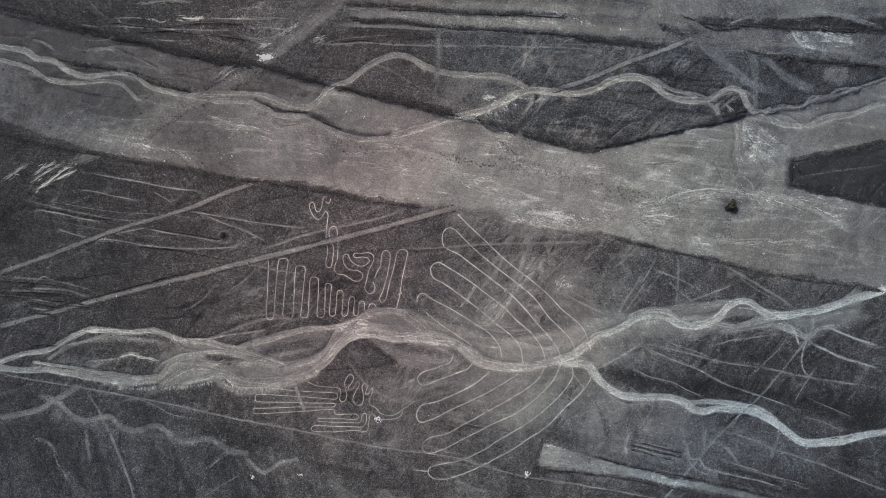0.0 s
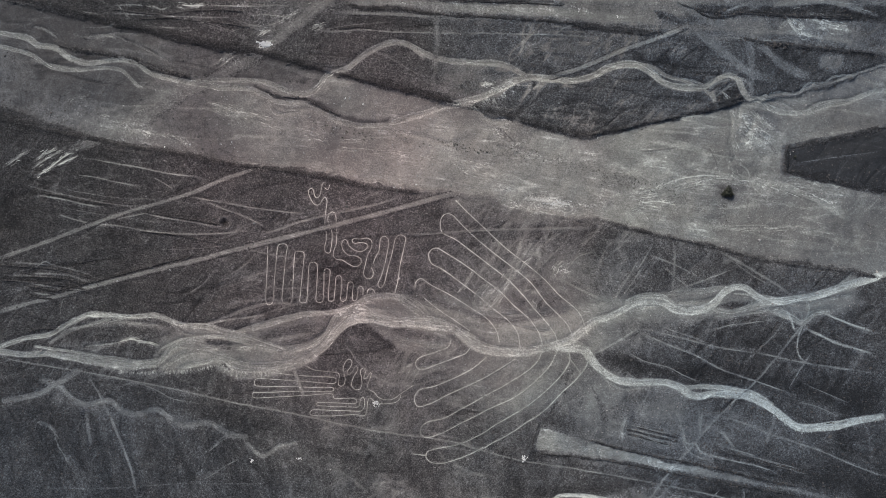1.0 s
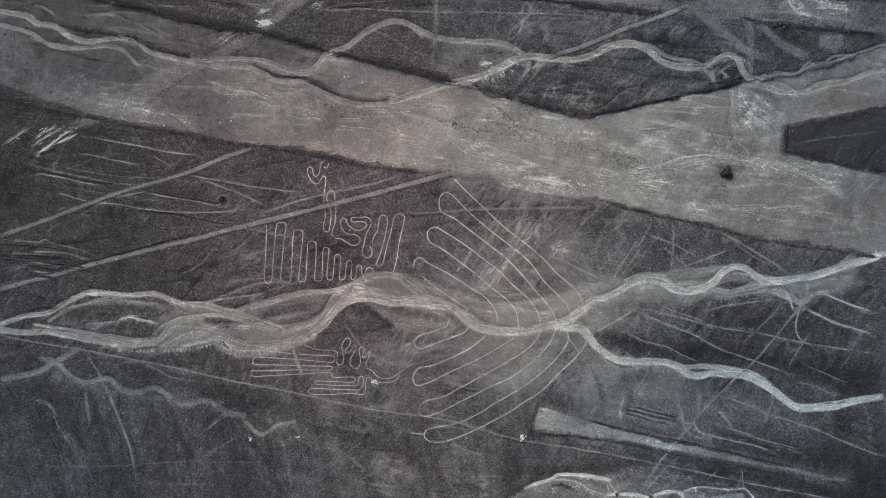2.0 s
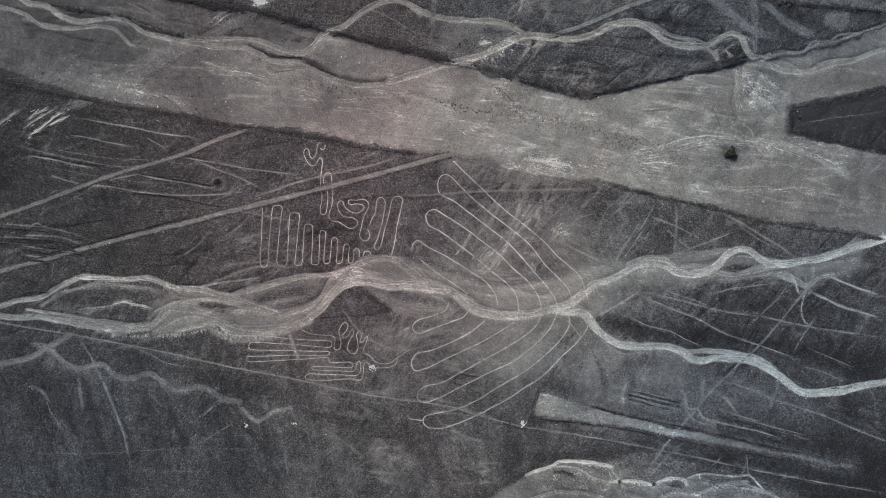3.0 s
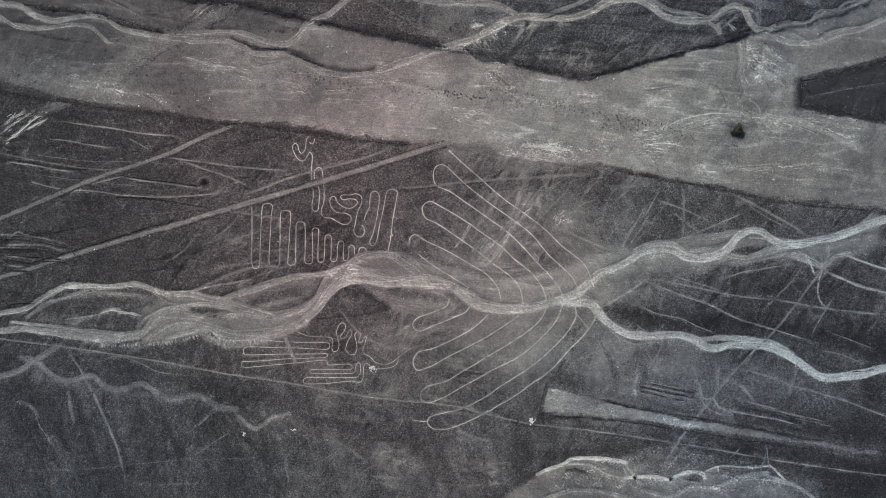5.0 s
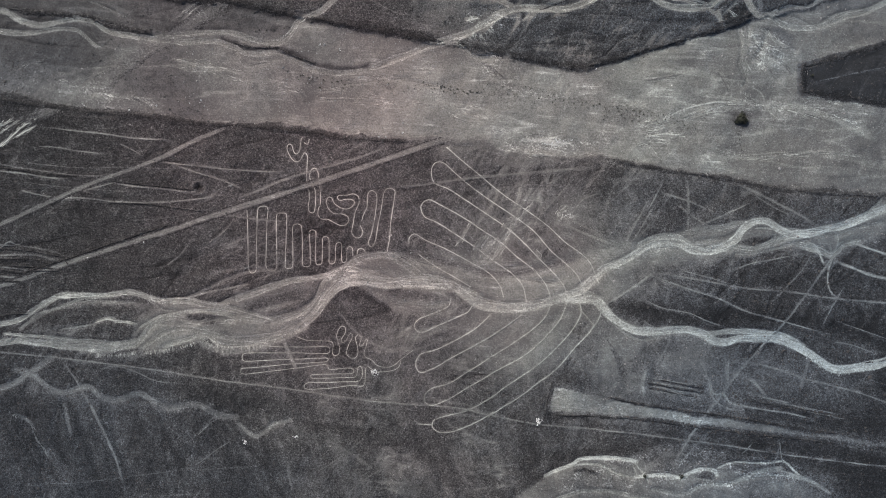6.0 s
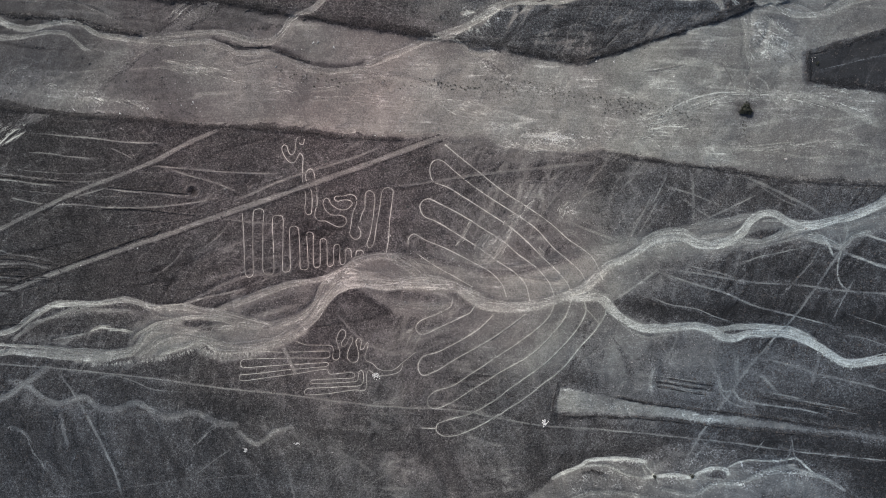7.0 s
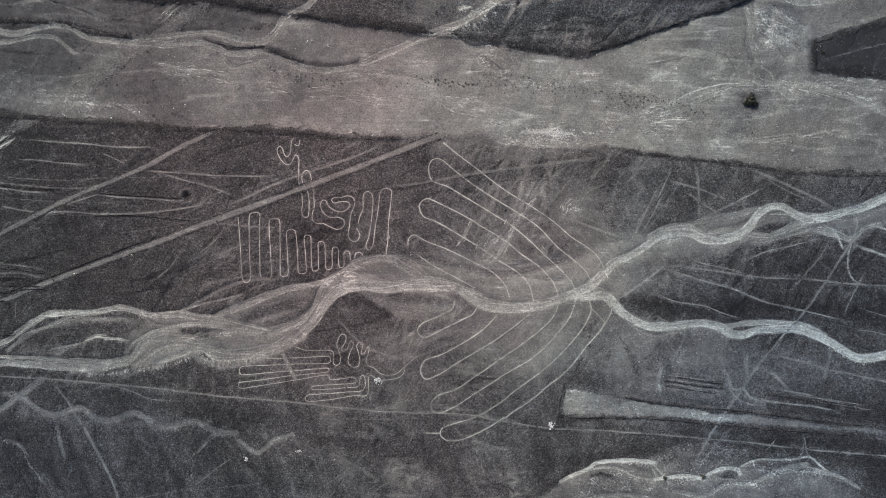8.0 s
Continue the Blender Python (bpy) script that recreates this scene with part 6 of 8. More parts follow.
track("track", 0.5, 0.55, [(106.0, 26.7), (109.8, 24.7), (111.7, 20.8), (112.6, 17.9), (116.4, 14.0)])
track("scratch", 0.6, 0.84, [(121.3, 19.2), (127.0, 17.6), (131.8, 15.1), (136.6, 12.6), (143.1, 9.0)])
track("scratch", 0.5, 0.8, [(116.5, 19.7), (121.3, 17.7), (125.1, 14.7)])
track("scratch", 0.5, 0.8, [(125.2, 22.0), (130.0, 21.4), (135.7, 19.5), (143.2, 18.2)])
crust(0.6, 0.9, [(108.5, 32.0), (111.0, 36.2), (112.7, 35.2), (110.4, 31.0)])
crust(0.6, 0.9, [(108.3, 45.0), (111.1, 43.9), (110.1, 41.1), (107.7, 42.6)])
crust(0.8, 0.8, [(114.0, 44.8), (120.7, 42.8), (119.7, 38.9), (114.9, 40.0)])
crust(1.5, 0.7, [(-131.7, 47.4), (-120.1, 45.2), (-119.2, 40.4), (-128.0, 41.5)])
crust(1.5, 0.65, [(-114.4, 40.3), (-108.5, 41.1), (-105.7, 36.2), (-107.8, 32.9), (-113.6, 34.0), (-115.4, 37.4)])
crust(1.5, 0.7, [(-98.9, 37.0), (-87.3, 35.8), (-88.3, 32.0), (-98.0, 32.7)])
track("scratch", 0.5, 0.84, [(-84.1, 46.9), (-77.3, 45.3), (-69.6, 43.2), (-61.2, 40.5)])
track("scratch", 0.5, 0.8, [(-82.2, 44.9), (-75.4, 43.8), (-67.7, 41.7)])
track("track", 0.5, 0.46, [(66.6, -41.1), (72.8, -44.6), (82.5, -47.2), (87.2, -49.7), (94.9, -52.8)])
track("track", 0.4, 0.42, [(66.5, -48.8), (71.7, -51.8)])
track("track", 0.4, 0.42, [(133.7, -41.5), (129.8, -47.2), (125.8, -53.9)])
patch(4, 0.08, [(66.8, -33.3), (87.5, -35.7), (92.2, -41.6), (77.7, -43.2), (66.6, -40.1)])
patch(4, 0.02, [(106.5, -53.5), (141.9, -58.1), (141.8, -66.8), (130.4, -66.6), (118.9, -59.6)])
track("track", 0.35, 0.42, [(66.6, -67.4), (74.3, -69.1), (83.0, -71.1)])
track("track", 0.35, 0.42, [(66.4, -68.8), (74.3, -70.5), (83.4, -72.6)])
track("track", 0.35, 0.42, [(66.6, -70.2), (74.3, -72.0), (83.9, -74.2)])
track("track", 0.35, 0.42, [(66.7, -71.6), (75.2, -73.4), (84.4, -75.7)])
crust(0.8, 0.9, [(14.6, 42.4), (20.4, 43.3), (29.1, 41.7), (33.0, 40.7), (29.1, 40.2), (19.4, 41.4)])
crust(1.2, 0.9, [(15.1, 40.5), (19.4, 39.2), (24.6, 34.3), (21.2, 32.9), (17.4, 36.9)])
track("scratch", 0.6, 0.84, [(2.7, 27.5), (7.5, 26.5), (14.3, 24.9), (19.1, 23.3), (23.8, 19.3)])
track("scratch", 0.5, 0.8, [(4.6, 25.1), (12.3, 23.0), (19.0, 20.9)])
crust(1.5, 0.5, [(26.9, 30.4), (32.7, 30.3), (30.7, 25.5), (25.9, 24.6)])
patch(2.5, 0.06, [(12.0, 47.7), (23.1, 53.0), (35.2, 54.6), (51.3, 55.5), (63.4, 59.2), (73.5, 58.2), (83.6, 53.3), (95.3, 52.1), (96.1, 49.3), (79.6, 45.6), (51.4, 38.2), (29.2, 42.9)])
bank("bank", 0.7, -0.9, [(36.0, -78.5), (54.0, -80.1), (68.3, -82.2), (80.8, -84.6), (98.7, -88.0), (114.7, -90.7), (127.5, -93.0)])
bank("bank", 0.6, -0.9, [(54.6, -73.5), (63.3, -76.1), (81.3, -79.7), (99.1, -83.3), (115.0, -86.9), (127.8, -89.6)])
patch(0.4, 0.12, [(-135.4, -22.9), (-124.2, -22.1), (-124.6, -25.3), (-126.8, -25.7), (-130.8, -24.3)])
bank("bank", 0.6, -0.9, [(-137.8, -20.7), (-127.8, -18.2), (-117.7, -15.6), (-107.7, -12.7), (-97.6, -10.0), (-89.6, -8.0)])
track("scratch", 0.35, 0.74, [(-69.6, 40.8), (-63.5, 39.5), (-57.5, 38.1)])
track("scratch", 0.35, 0.74, [(-53.5, 38.5), (-47.4, 36.9), (-40.4, 33.7)])
track("scratch", 0.35, 0.74, [(-50.4, 35.5), (-45.4, 34.1), (-41.4, 32.9)])
track("scratch", 0.35, 0.74, [(-36.3, 34.6), (-32.3, 34.0), (-28.3, 33.2)])
track("scratch", 0.35, 0.74, [(-37.3, 31.5), (-27.2, 30.6), (-17.2, 30.0)])
track("scratch", 0.35, 0.74, [(-25.2, 29.2), (-17.2, 28.0), (-14.1, 26.6)])
track("scratch", 0.35, 0.74, [(-7.1, 28.6), (3.0, 26.3), (9.1, 24.3)])
track("scratch", 0.35, 0.74, [(-19.2, 30.6), (-14.7, 29.8), (-12.1, 29.0)])
track("scratch", 0.35, 0.74, [(6.0, 25.7), (13.1, 22.7), (19.2, 20.3)])
track("scratch", 0.35, 0.74, [(5.0, 23.7), (11.1, 21.1), (17.2, 19.7)])
track("scratch", 0.35, 0.74, [(21.2, 17.7), (22.8, 16.9), (24.4, 16.3)])
track("scratch", 0.35, 0.74, [(32.3, 15.7), (36.4, 14.9), (40.4, 14.1)])
track("scratch", 0.35, 0.74, [(35.4, 11.7), (43.4, 9.7), (49.5, 9.1)])
track("scratch", 0.35, 0.74, [(69.7, 16.3), (75.7, 17.3), (80.8, 15.9)])
track("scratch", 0.35, 0.74, [(-81.7, 47.4), (-75.6, 46.1), (-69.6, 44.1)])
track("scratch", 0.35, 0.74, [(-87.7, 45.4), (-79.7, 43.6), (-71.6, 41.4)])
track("scratch", 0.4, 0.6, [(-136.0, 46.6), (-132.4, 48.8), (-127.0, 49.2)])
track("scratch", 0.4, 0.6, [(-86.8, 76.6), (-77.7, 73.6), (-69.7, 70.6)])
patch(4, -0.2, [(102.3, -33.9), (124.5, -34.2), (147.2, -39.8), (147.3, -51.5), (124.6, -48.5), (100.3, -43.6)])
patch(1.0, 0.36, [(126.9, -23.0), (136.0, -20.4), (143.1, -16.3), (149.0, -12.7), (149.1, -22.4), (141.1, -23.4), (133.0, -25.0)])
WASH_NORTH = [(-198.0, 96.0), (-157.9, 84.2), (-145.8, 82.2), (-133.8, 78.7), (-117.7, 75.9), (-97.7, 71.4), (-77.6, 67.1), (-61.5, 65.0), (-49.4, 62.6), (-37.3, 58.7), (-21.2, 53.7), (-9.1, 50.7), (2.9, 48.2), (11.0, 47.2), (19.1, 43.8), (33.2, 39.9), (43.3, 37.3), (52.3, 35.9), (59.4, 38.0), (73.4, 41.1), (87.5, 44.2), (101.6, 47.6), (109.7, 49.7), (121.8, 51.4), (127.8, 51.8), (132.8, 54.4), (139.9, 55.9), (147.9, 58.5), (168.0, 65.6), (224.4, 71.9)]
WASH_SOUTH = [(216.9, -23.0), (159.4, -14.4), (142.5, -11.4), (124.9, -9.1), (109.5, -6.4), (96.1, -3.1), (82.7, -0.6), (63.4, 3.2), (55.8, 5.5), (40.4, 7.0), (24.9, 9.1), (17.3, 12.6), (5.7, 14.0), (-4.0, 14.2), (-13.6, 15.3), (-23.2, 17.7), (-32.9, 19.1), (-40.6, 21.3), (-52.2, 23.0), (-64.8, 24.2), (-77.4, 26.0), (-90.9, 28.1), (-110.3, 30.4), (-120.0, 32.2), (-127.7, 34.3), (-138.3, 38.8), (-148.9, 41.9), (-187.6, 51.5)]
TRAPEZOID = [(123.2, 32.2), (143.5, 36.2), (218.2, 50.2), (217.3, 4.0), (143.1, 19.5), (123.0, 23.2)]
PALE_FIELD = [(35.4, -67.8), (50.7, -72.0), (65.9, -76.3), (75.0, -78.3), (93.3, -81.8), (111.6, -85.6), (127.7, -89.1), (146.8, -93.0), (146.5, -96.2), (127.4, -92.6), (99.0, -87.5), (80.6, -84.5), (73.5, -83.1), (56.1, -80.2), (45.0, -78.8), (32.6, -77.6)]

# ---- the desert floor ----


def spline(way, step):
    """Points of a smooth curve (centripetal, so that it does not overshoot) through the corners of a way, about a step apart."""
    p = np.array(way, float)
    p = p[np.concatenate([[True], np.linalg.norm(np.diff(p, axis=0), axis=1) > 1e-6])]
    p = np.vstack([2 * p[0] - p[1], p, 2 * p[-1] - p[-2]])
    knots = np.concatenate([[0], np.cumsum(np.linalg.norm(np.diff(p, axis=0), axis=1) ** 0.5)])
    out = []
    for i in range(1, len(p) - 2):
        a, b, c, d = p[i - 1:i + 3]
        t0, t1, t2, t3 = knots[i - 1:i + 3]
        n = max(1, int(np.ceil(np.linalg.norm(c - b) / step)))
        t = t1 + (t2 - t1) * np.linspace(0, 1, n, endpoint=False)[:, None]
        a1 = ((t1 - t) * a + (t - t0) * b) / (t1 - t0)
        a2 = ((t2 - t) * b + (t - t1) * c) / (t2 - t1)
        a3 = ((t3 - t) * c + (t - t2) * d) / (t3 - t2)
        b1 = ((t2 - t) * a1 + (t - t0) * a2) / (t2 - t0)
        b2 = ((t3 - t) * a2 + (t - t1) * a3) / (t3 - t1)
        out.append(((t2 - t) * b1 + (t - t1) * b2) / (t2 - t1))
    out.append(p[-2][None])
    return np.vstack(out)


def lattice(seed, n=256):
    return np.random.RandomState(seed).rand(n, n)


def value_noise(x, y, size, seed):
    """Smooth noise from 0 to 1 whose lumps are about size metres."""
    g = lattice(seed)
    u, v = np.asarray(x) / size + 1000.3, np.asarray(y) / size + 1000.7
    i, j = np.floor(u).astype(int), np.floor(v).astype(int)
    fu, fv = u - i, v - j
    fu, fv = fu * fu * (3 - 2 * fu), fv * fv * (3 - 2 * fv)
    i0, i1, j0, j1 = i % 256, (i + 1) % 256, j % 256, (j + 1) % 256
    return (g[i0, j0] * (1 - fu) + g[i1, j0] * fu) * (1 - fv) + (g[i0, j1] * (1 - fu) + g[i1, j1] * fu) * fv


def fractal(x, y, size, seed, octaves=4):
    out, k = 0, 0.5
    for o in range(octaves):
        c, s = math.cos(0.6 + 1.3 * o), math.sin(0.6 + 1.3 * o)
        out = out + k * (value_noise(c * x + s * y, c * y - s * x, size / 2 ** o, seed + o) - 0.5)
        k *= 0.55
    return out


def smooth(v, a, b):
    s = np.clip((v - a) / (b - a), 0, 1)
    return s * s * (3 - 2 * s)


def outward(near, far, n):
    """Steps that grow from near to far."""
    return near + (far - near) * (np.linspace(0, 1, n + 1)[1:] ** 3)


FINE = 0.42
inner_x = np.arange(-172, 172.1, FINE)
inner_y = np.arange(-124, 100.1, FINE)
gx = np.concatenate([-outward(172, 2600, 26)[::-1], inner_x, outward(inner_x[-1], 2600, 26)])
gy = np.concatenate([-outward(124, 2600, 26)[::-1], inner_y, outward(inner_y[-1], 2600, 26)])
X, Y = np.meshgrid(gx, gy, indexing="ij")
# a wobble that frays the borders between soils
WX = X + 3.0 * fractal(X, Y, 9, 11) + 1.2 * fractal(X, Y, 2.2, 21, 3)
WY = Y + 3.0 * fractal(X, Y, 9, 31) + 1.2 * fractal(X, Y, 2.2, 41, 3)


def cut(reach, corners):
    """The slice of the inner grid that holds a form, with a margin."""
    c = np.array(corners)
    i = np.searchsorted(gx, [c[:, 0].min() - reach, c[:, 0].max() + reach])
    j = np.searchsorted(gy, [c[:, 1].min() - reach, c[:, 1].max() + reach])
    return slice(i[0], i[1]), slice(j[0], j[1])


def inside(corners, reach, fray=1.0):
    """Signed distance to a closed outline: positive within, clipped at reach."""
    s = cut(reach, corners)
    px, py = X[s] + fray * (WX[s] - X[s]), Y[s] + fray * (WY[s] - Y[s])
    odd = np.zeros(px.shape, bool)
    best = np.full(px.shape, 1e9)
    for (ax, ay), (bx, by) in zip(corners, corners[1:] + corners[:1]):
        if ay != by:
            odd ^= ((ay > py) != (by > py)) & (px < (bx - ax) * (py - ay) / (by - ay) + ax)
        dx, dy = bx - ax, by - ay
        k = np.clip(((px - ax) * dx + (py - ay) * dy) / (dx * dx + dy * dy + 1e-9), 0, 1)
        best = np.minimum(best, np.hypot(px - ax - k * dx, py - ay - k * dy))
    out = np.full(X.shape, -reach)
    out[s] = np.clip(np.where(odd, best, -best), -reach, reach)
    return out


def beside(way, reach, frayed=True):
    """The slice round a curve and the distances to the curve in it."""
    p = spline(way, 2.0)
    s = cut(reach, p)
    px, py = (WX[s], WY[s]) if frayed else (X[s], Y[s])
    best = np.full(px.shape, 1e9)
    for (ax, ay), (bx, by) in zip(p[:-1], p[1:]):
        dx, dy = bx - ax, by - ay
        k = np.clip(((px - ax) * dx + (py - ay) * dy) / (dx * dx + dy * dy + 1e-9), 0, 1)
        best = np.minimum(best, np.hypot(px - ax - k * dx, py - ay - k * dy))
    return s, best


HEIGHT = 3.0 * fractal(X, Y, 45, 51) + 1.3 * fractal(X, Y, 13, 56, 3) + 0.4 * fractal(X, Y, 5, 61)
gullies = np.abs(fractal(0.9 * X + 0.35 * Y, 0.22 * (0.9 * Y - 0.35 * X), 7, 66, 3))
HEIGHT = HEIGHT + 2.2 * gullies * smooth(-Y, 52, 75) + 1.0 * gullies + 0.34 * fractal(X, Y, 2.4, 71, 2)
# broad middle brightening paints lens vignetting; the southern streaks paint gully shading
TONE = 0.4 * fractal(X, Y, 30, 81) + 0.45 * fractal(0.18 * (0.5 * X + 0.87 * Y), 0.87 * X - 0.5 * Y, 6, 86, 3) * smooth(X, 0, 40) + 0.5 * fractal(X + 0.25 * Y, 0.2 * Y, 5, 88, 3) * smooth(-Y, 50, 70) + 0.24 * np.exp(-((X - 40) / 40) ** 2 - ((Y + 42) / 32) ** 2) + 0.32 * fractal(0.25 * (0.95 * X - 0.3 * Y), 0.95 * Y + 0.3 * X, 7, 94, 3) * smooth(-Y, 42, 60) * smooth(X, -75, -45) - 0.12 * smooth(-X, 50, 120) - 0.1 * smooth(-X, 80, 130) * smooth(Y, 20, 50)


def blend(mask, tone, sink=0.0):
    global TONE, HEIGHT
    TONE = TONE * (1 - mask) + tone * mask
    HEIGHT = HEIGHT - sink * mask


wash = inside(WASH_NORTH + WASH_SOUTH, 8, 1.15)
# the south rim thins out slowly where brown soil has crept over the sand
creep = np.exp(-((X - 16) / 24) ** 2) * smooth(22 - Y, 0, 8)
sandy = smooth(wash + creep * 3.5 * fractal(X, Y, 5, 93), -0.8 - 2.6 * creep, 1.6 + 2.4 * creep)
# the sand is brighter mid-field too, lens vignetting put into its tone
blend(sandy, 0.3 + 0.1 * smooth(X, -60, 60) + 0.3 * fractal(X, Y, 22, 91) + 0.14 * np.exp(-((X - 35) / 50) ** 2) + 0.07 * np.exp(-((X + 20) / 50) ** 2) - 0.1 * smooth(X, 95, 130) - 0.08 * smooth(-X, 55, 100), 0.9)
dark_field = smooth(inside(TRAPEZOID, 6, 0.4), -0.6, 0.8)
blend(dark_field, -0.4, -0.3)
for k, (soft, tone, outline) in enumerate(PATCHES):
    grainy = 0.35 * fractal(X * 0.5, Y, 6, 500 + 7 * k) if tone > 0.15 else 0.15 * fractal(X, Y, 8, 500 + 7 * k)
    blend(smooth(inside(outline, soft + 2, 0.3 + 0.12 * soft), -soft, soft), tone + grainy, 0.3 * max(tone, 0))
blend(smooth(inside(PALE_FIELD, 6, 0.3), -0.3, 0.6), 0.36 - 0.12 * smooth(X, 80, 130) + 0.4 * fractal(X, Y, 7, 97), 0.15)


def veins(along, across, turn, size, seed):
    """Thin branching rills: 1 on a rill, 0 beside it, drawn out along a direction given in degrees."""
    c, s = math.cos(radians(turn)), math.sin(radians(turn))
    f = fractal((c * X + s * Y) / along, (c * Y - s * X) / across, size, seed, 3)
    return (1 - smooth(np.abs(f), 0.0, 0.035)) * smooth(value_noise(X, Y, 17, seed + 9), 0.35, 0.75)


# rills and old wheel marks, each part of the floor with its own run
bare = 1 - smooth(TONE, 0.1, 0.25)
east, south, north = smooth(X, -5, 25) * (1 - smooth(-Y, 55, 75)), smooth(-Y, 48, 62), smooth(Y, 30, 45)
TONE = TONE + sandy * (0.2 * veins(7, 1, -8, 7, 600) + 0.14 * veins(4, 1, 55, 8, 620) * smooth(X, 60, 90) - 0.12 * veins(5, 1, -14, 9, 640))
runs = ((east, 3.5, 60, 660), (east, 4, 42, 680), (south * (1 - smooth(X, -60, -20)), 4, 100, 700), (south * smooth(X, -60, -20), 4, -18, 720), (north, 6, -6, 740), ((1 - east) * (1 - south) * (1 - north), 5, 50, 760), ((1 - east) * (1 - south) * (1 - north), 6, 5, 780))
for k, (where, along, turn, seed) in enumerate(runs):
    dark, pale = where * bare * veins(along, 1, turn, 8, seed), where * bare * veins(along, 1, turn + 7, 7, seed + 10)
    TONE = TONE + 0.24 * pale - 0.28 * dark
    HEIGHT = HEIGHT - 0.22 * dark - 0.1 * pale
GRAVEL = np.zeros(X.shape)
SILT = np.full(X.shape, -1.0)
DUG = np.zeros(X.shape)
for soft, amount, outline in CRUSTS:
    GRAVEL = np.maximum(GRAVEL, amount * smooth(inside(outline, soft + 2, 0.5 + 0.15 * soft), -soft, soft))
for kind, name, width, tone, way in LINES:
    if kind == "channel":
        s, d = beside(way, width * 1.3 + 4, False)
        m = 1 - smooth(d, width * 0.3, width * 0.5 + 0.3)
        TONE[s] = np.maximum(TONE[s], TONE[s] * (1 - m) + m * (tone - (0.22 if width > 0.95 else 0.36)))
        DUG[s] = np.maximum(DUG[s], 0.35 * (1 - smooth(d, 0, width * 0.6 + 0.8)))
        m = 1 - smooth(d, width * 0.28, width * 0.46 + 0.25)
        SILT[s] = np.maximum(SILT[s], np.where(m > 0.01, TONE[s] * (1 - m) + m * (tone - 0.16), -1))
    if kind == "bank":
        s, d = beside(way, width * 1.5 + 3)
        m = 1 - smooth(d, width * 0.1, width * 0.5 + 0.6)
        TONE[s] = TONE[s] * (1 - m * 0.45) + m * 0.45 * (tone * 0.5)
        HEIGHT[s] += 0.12 * m
    if kind == "gully":
        s, d = beside(way, width + 5)
        m = 1 - smooth(d, 0, width + 1.5)
        TONE[s] = TONE[s] + 0.04 * m
        HEIGHT[s] -= 0.45 * m
    if kind == "track":
        s, d = beside(way, width + 3)
        m = 0.5 * (1 - smooth(d, width * 0.15, width * 0.45 + 0.4))
        TONE[s] = TONE[s] * (1 - m) + m * np.maximum(tone - 0.1, TONE[s])
    if kind == "glyph":
        s, d = beside(way, 3, False)
        m = 0.4 * (1 - smooth(d, 0.1, 0.2 + width))
        TONE[s] = np.maximum(TONE[s], TONE[s] * (1 - m) + m * 0.5)
HEIGHT = HEIGHT - DUG
# darker floor round the large bush, and a small pit, darkened inside, with a pale rim
near_bush = np.exp(-((X - 103.2) ** 2 + (Y - 16.0) ** 2) / 11)
TONE = TONE - 0.4 * near_bush
pit = np.hypot(X + 77.8, Y - 4.1)
HEIGHT = HEIGHT - 0.9 * np.exp(-(pit / 1.1) ** 2) + 0.35 * np.exp(-((pit - 2.1) / 0.7) ** 2)
TONE = TONE - 0.45 * np.exp(-(pit / 1.1) ** 2) + 0.22 * np.exp(-((pit - 2.1) / 0.7) ** 2)
# darker west and brighter middle: more lens vignetting painted into the tone
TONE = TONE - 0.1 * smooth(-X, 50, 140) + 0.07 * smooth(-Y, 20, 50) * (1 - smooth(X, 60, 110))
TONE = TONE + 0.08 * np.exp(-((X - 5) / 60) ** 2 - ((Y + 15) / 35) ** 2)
far = np.hypot(np.clip(np.abs(X) - 172, 0, None), np.clip(np.abs(Y + 12) - 112, 0, None))
HEIGHT = HEIGHT + 25 * smooth(far, 200, 2200) * (fractal(X, Y, 900, 121) + 0.1)
# random soil hue, plus the lens's warm middle and bluish corners painted in
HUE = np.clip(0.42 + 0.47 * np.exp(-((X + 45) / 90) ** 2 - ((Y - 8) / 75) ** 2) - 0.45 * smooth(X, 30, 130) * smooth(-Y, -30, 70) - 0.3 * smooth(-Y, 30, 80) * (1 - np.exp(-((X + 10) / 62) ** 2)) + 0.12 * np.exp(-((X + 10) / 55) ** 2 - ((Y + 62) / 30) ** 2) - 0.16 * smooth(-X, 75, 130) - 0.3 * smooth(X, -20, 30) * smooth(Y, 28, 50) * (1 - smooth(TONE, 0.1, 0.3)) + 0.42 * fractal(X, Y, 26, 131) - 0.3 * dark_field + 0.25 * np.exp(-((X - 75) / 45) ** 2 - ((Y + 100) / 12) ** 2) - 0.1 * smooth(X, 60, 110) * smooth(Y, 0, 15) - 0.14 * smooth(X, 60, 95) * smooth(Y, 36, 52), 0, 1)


def sample(grid, x, y):
    i = np.clip(np.searchsorted(gx, x) - 1, 0, len(gx) - 2)
    j = np.clip(np.searchsorted(gy, y) - 1, 0, len(gy) - 2)
    u, v = (x - gx[i]) / (gx[i + 1] - gx[i]), (y - gy[j]) / (gy[j + 1] - gy[j])
    return (grid[i, j] * (1 - u) + grid[i + 1, j] * u) * (1 - v) + (grid[i, j + 1] * (1 - u) + grid[i + 1, j + 1] * u) * v


def quads(nu, nv):
    k = np.arange(nu * nv).reshape(nu, nv)
    return np.stack([k[:-1, :-1], k[1:, :-1], k[1:, 1:], k[:-1, 1:]], -1).reshape(-1, 4)


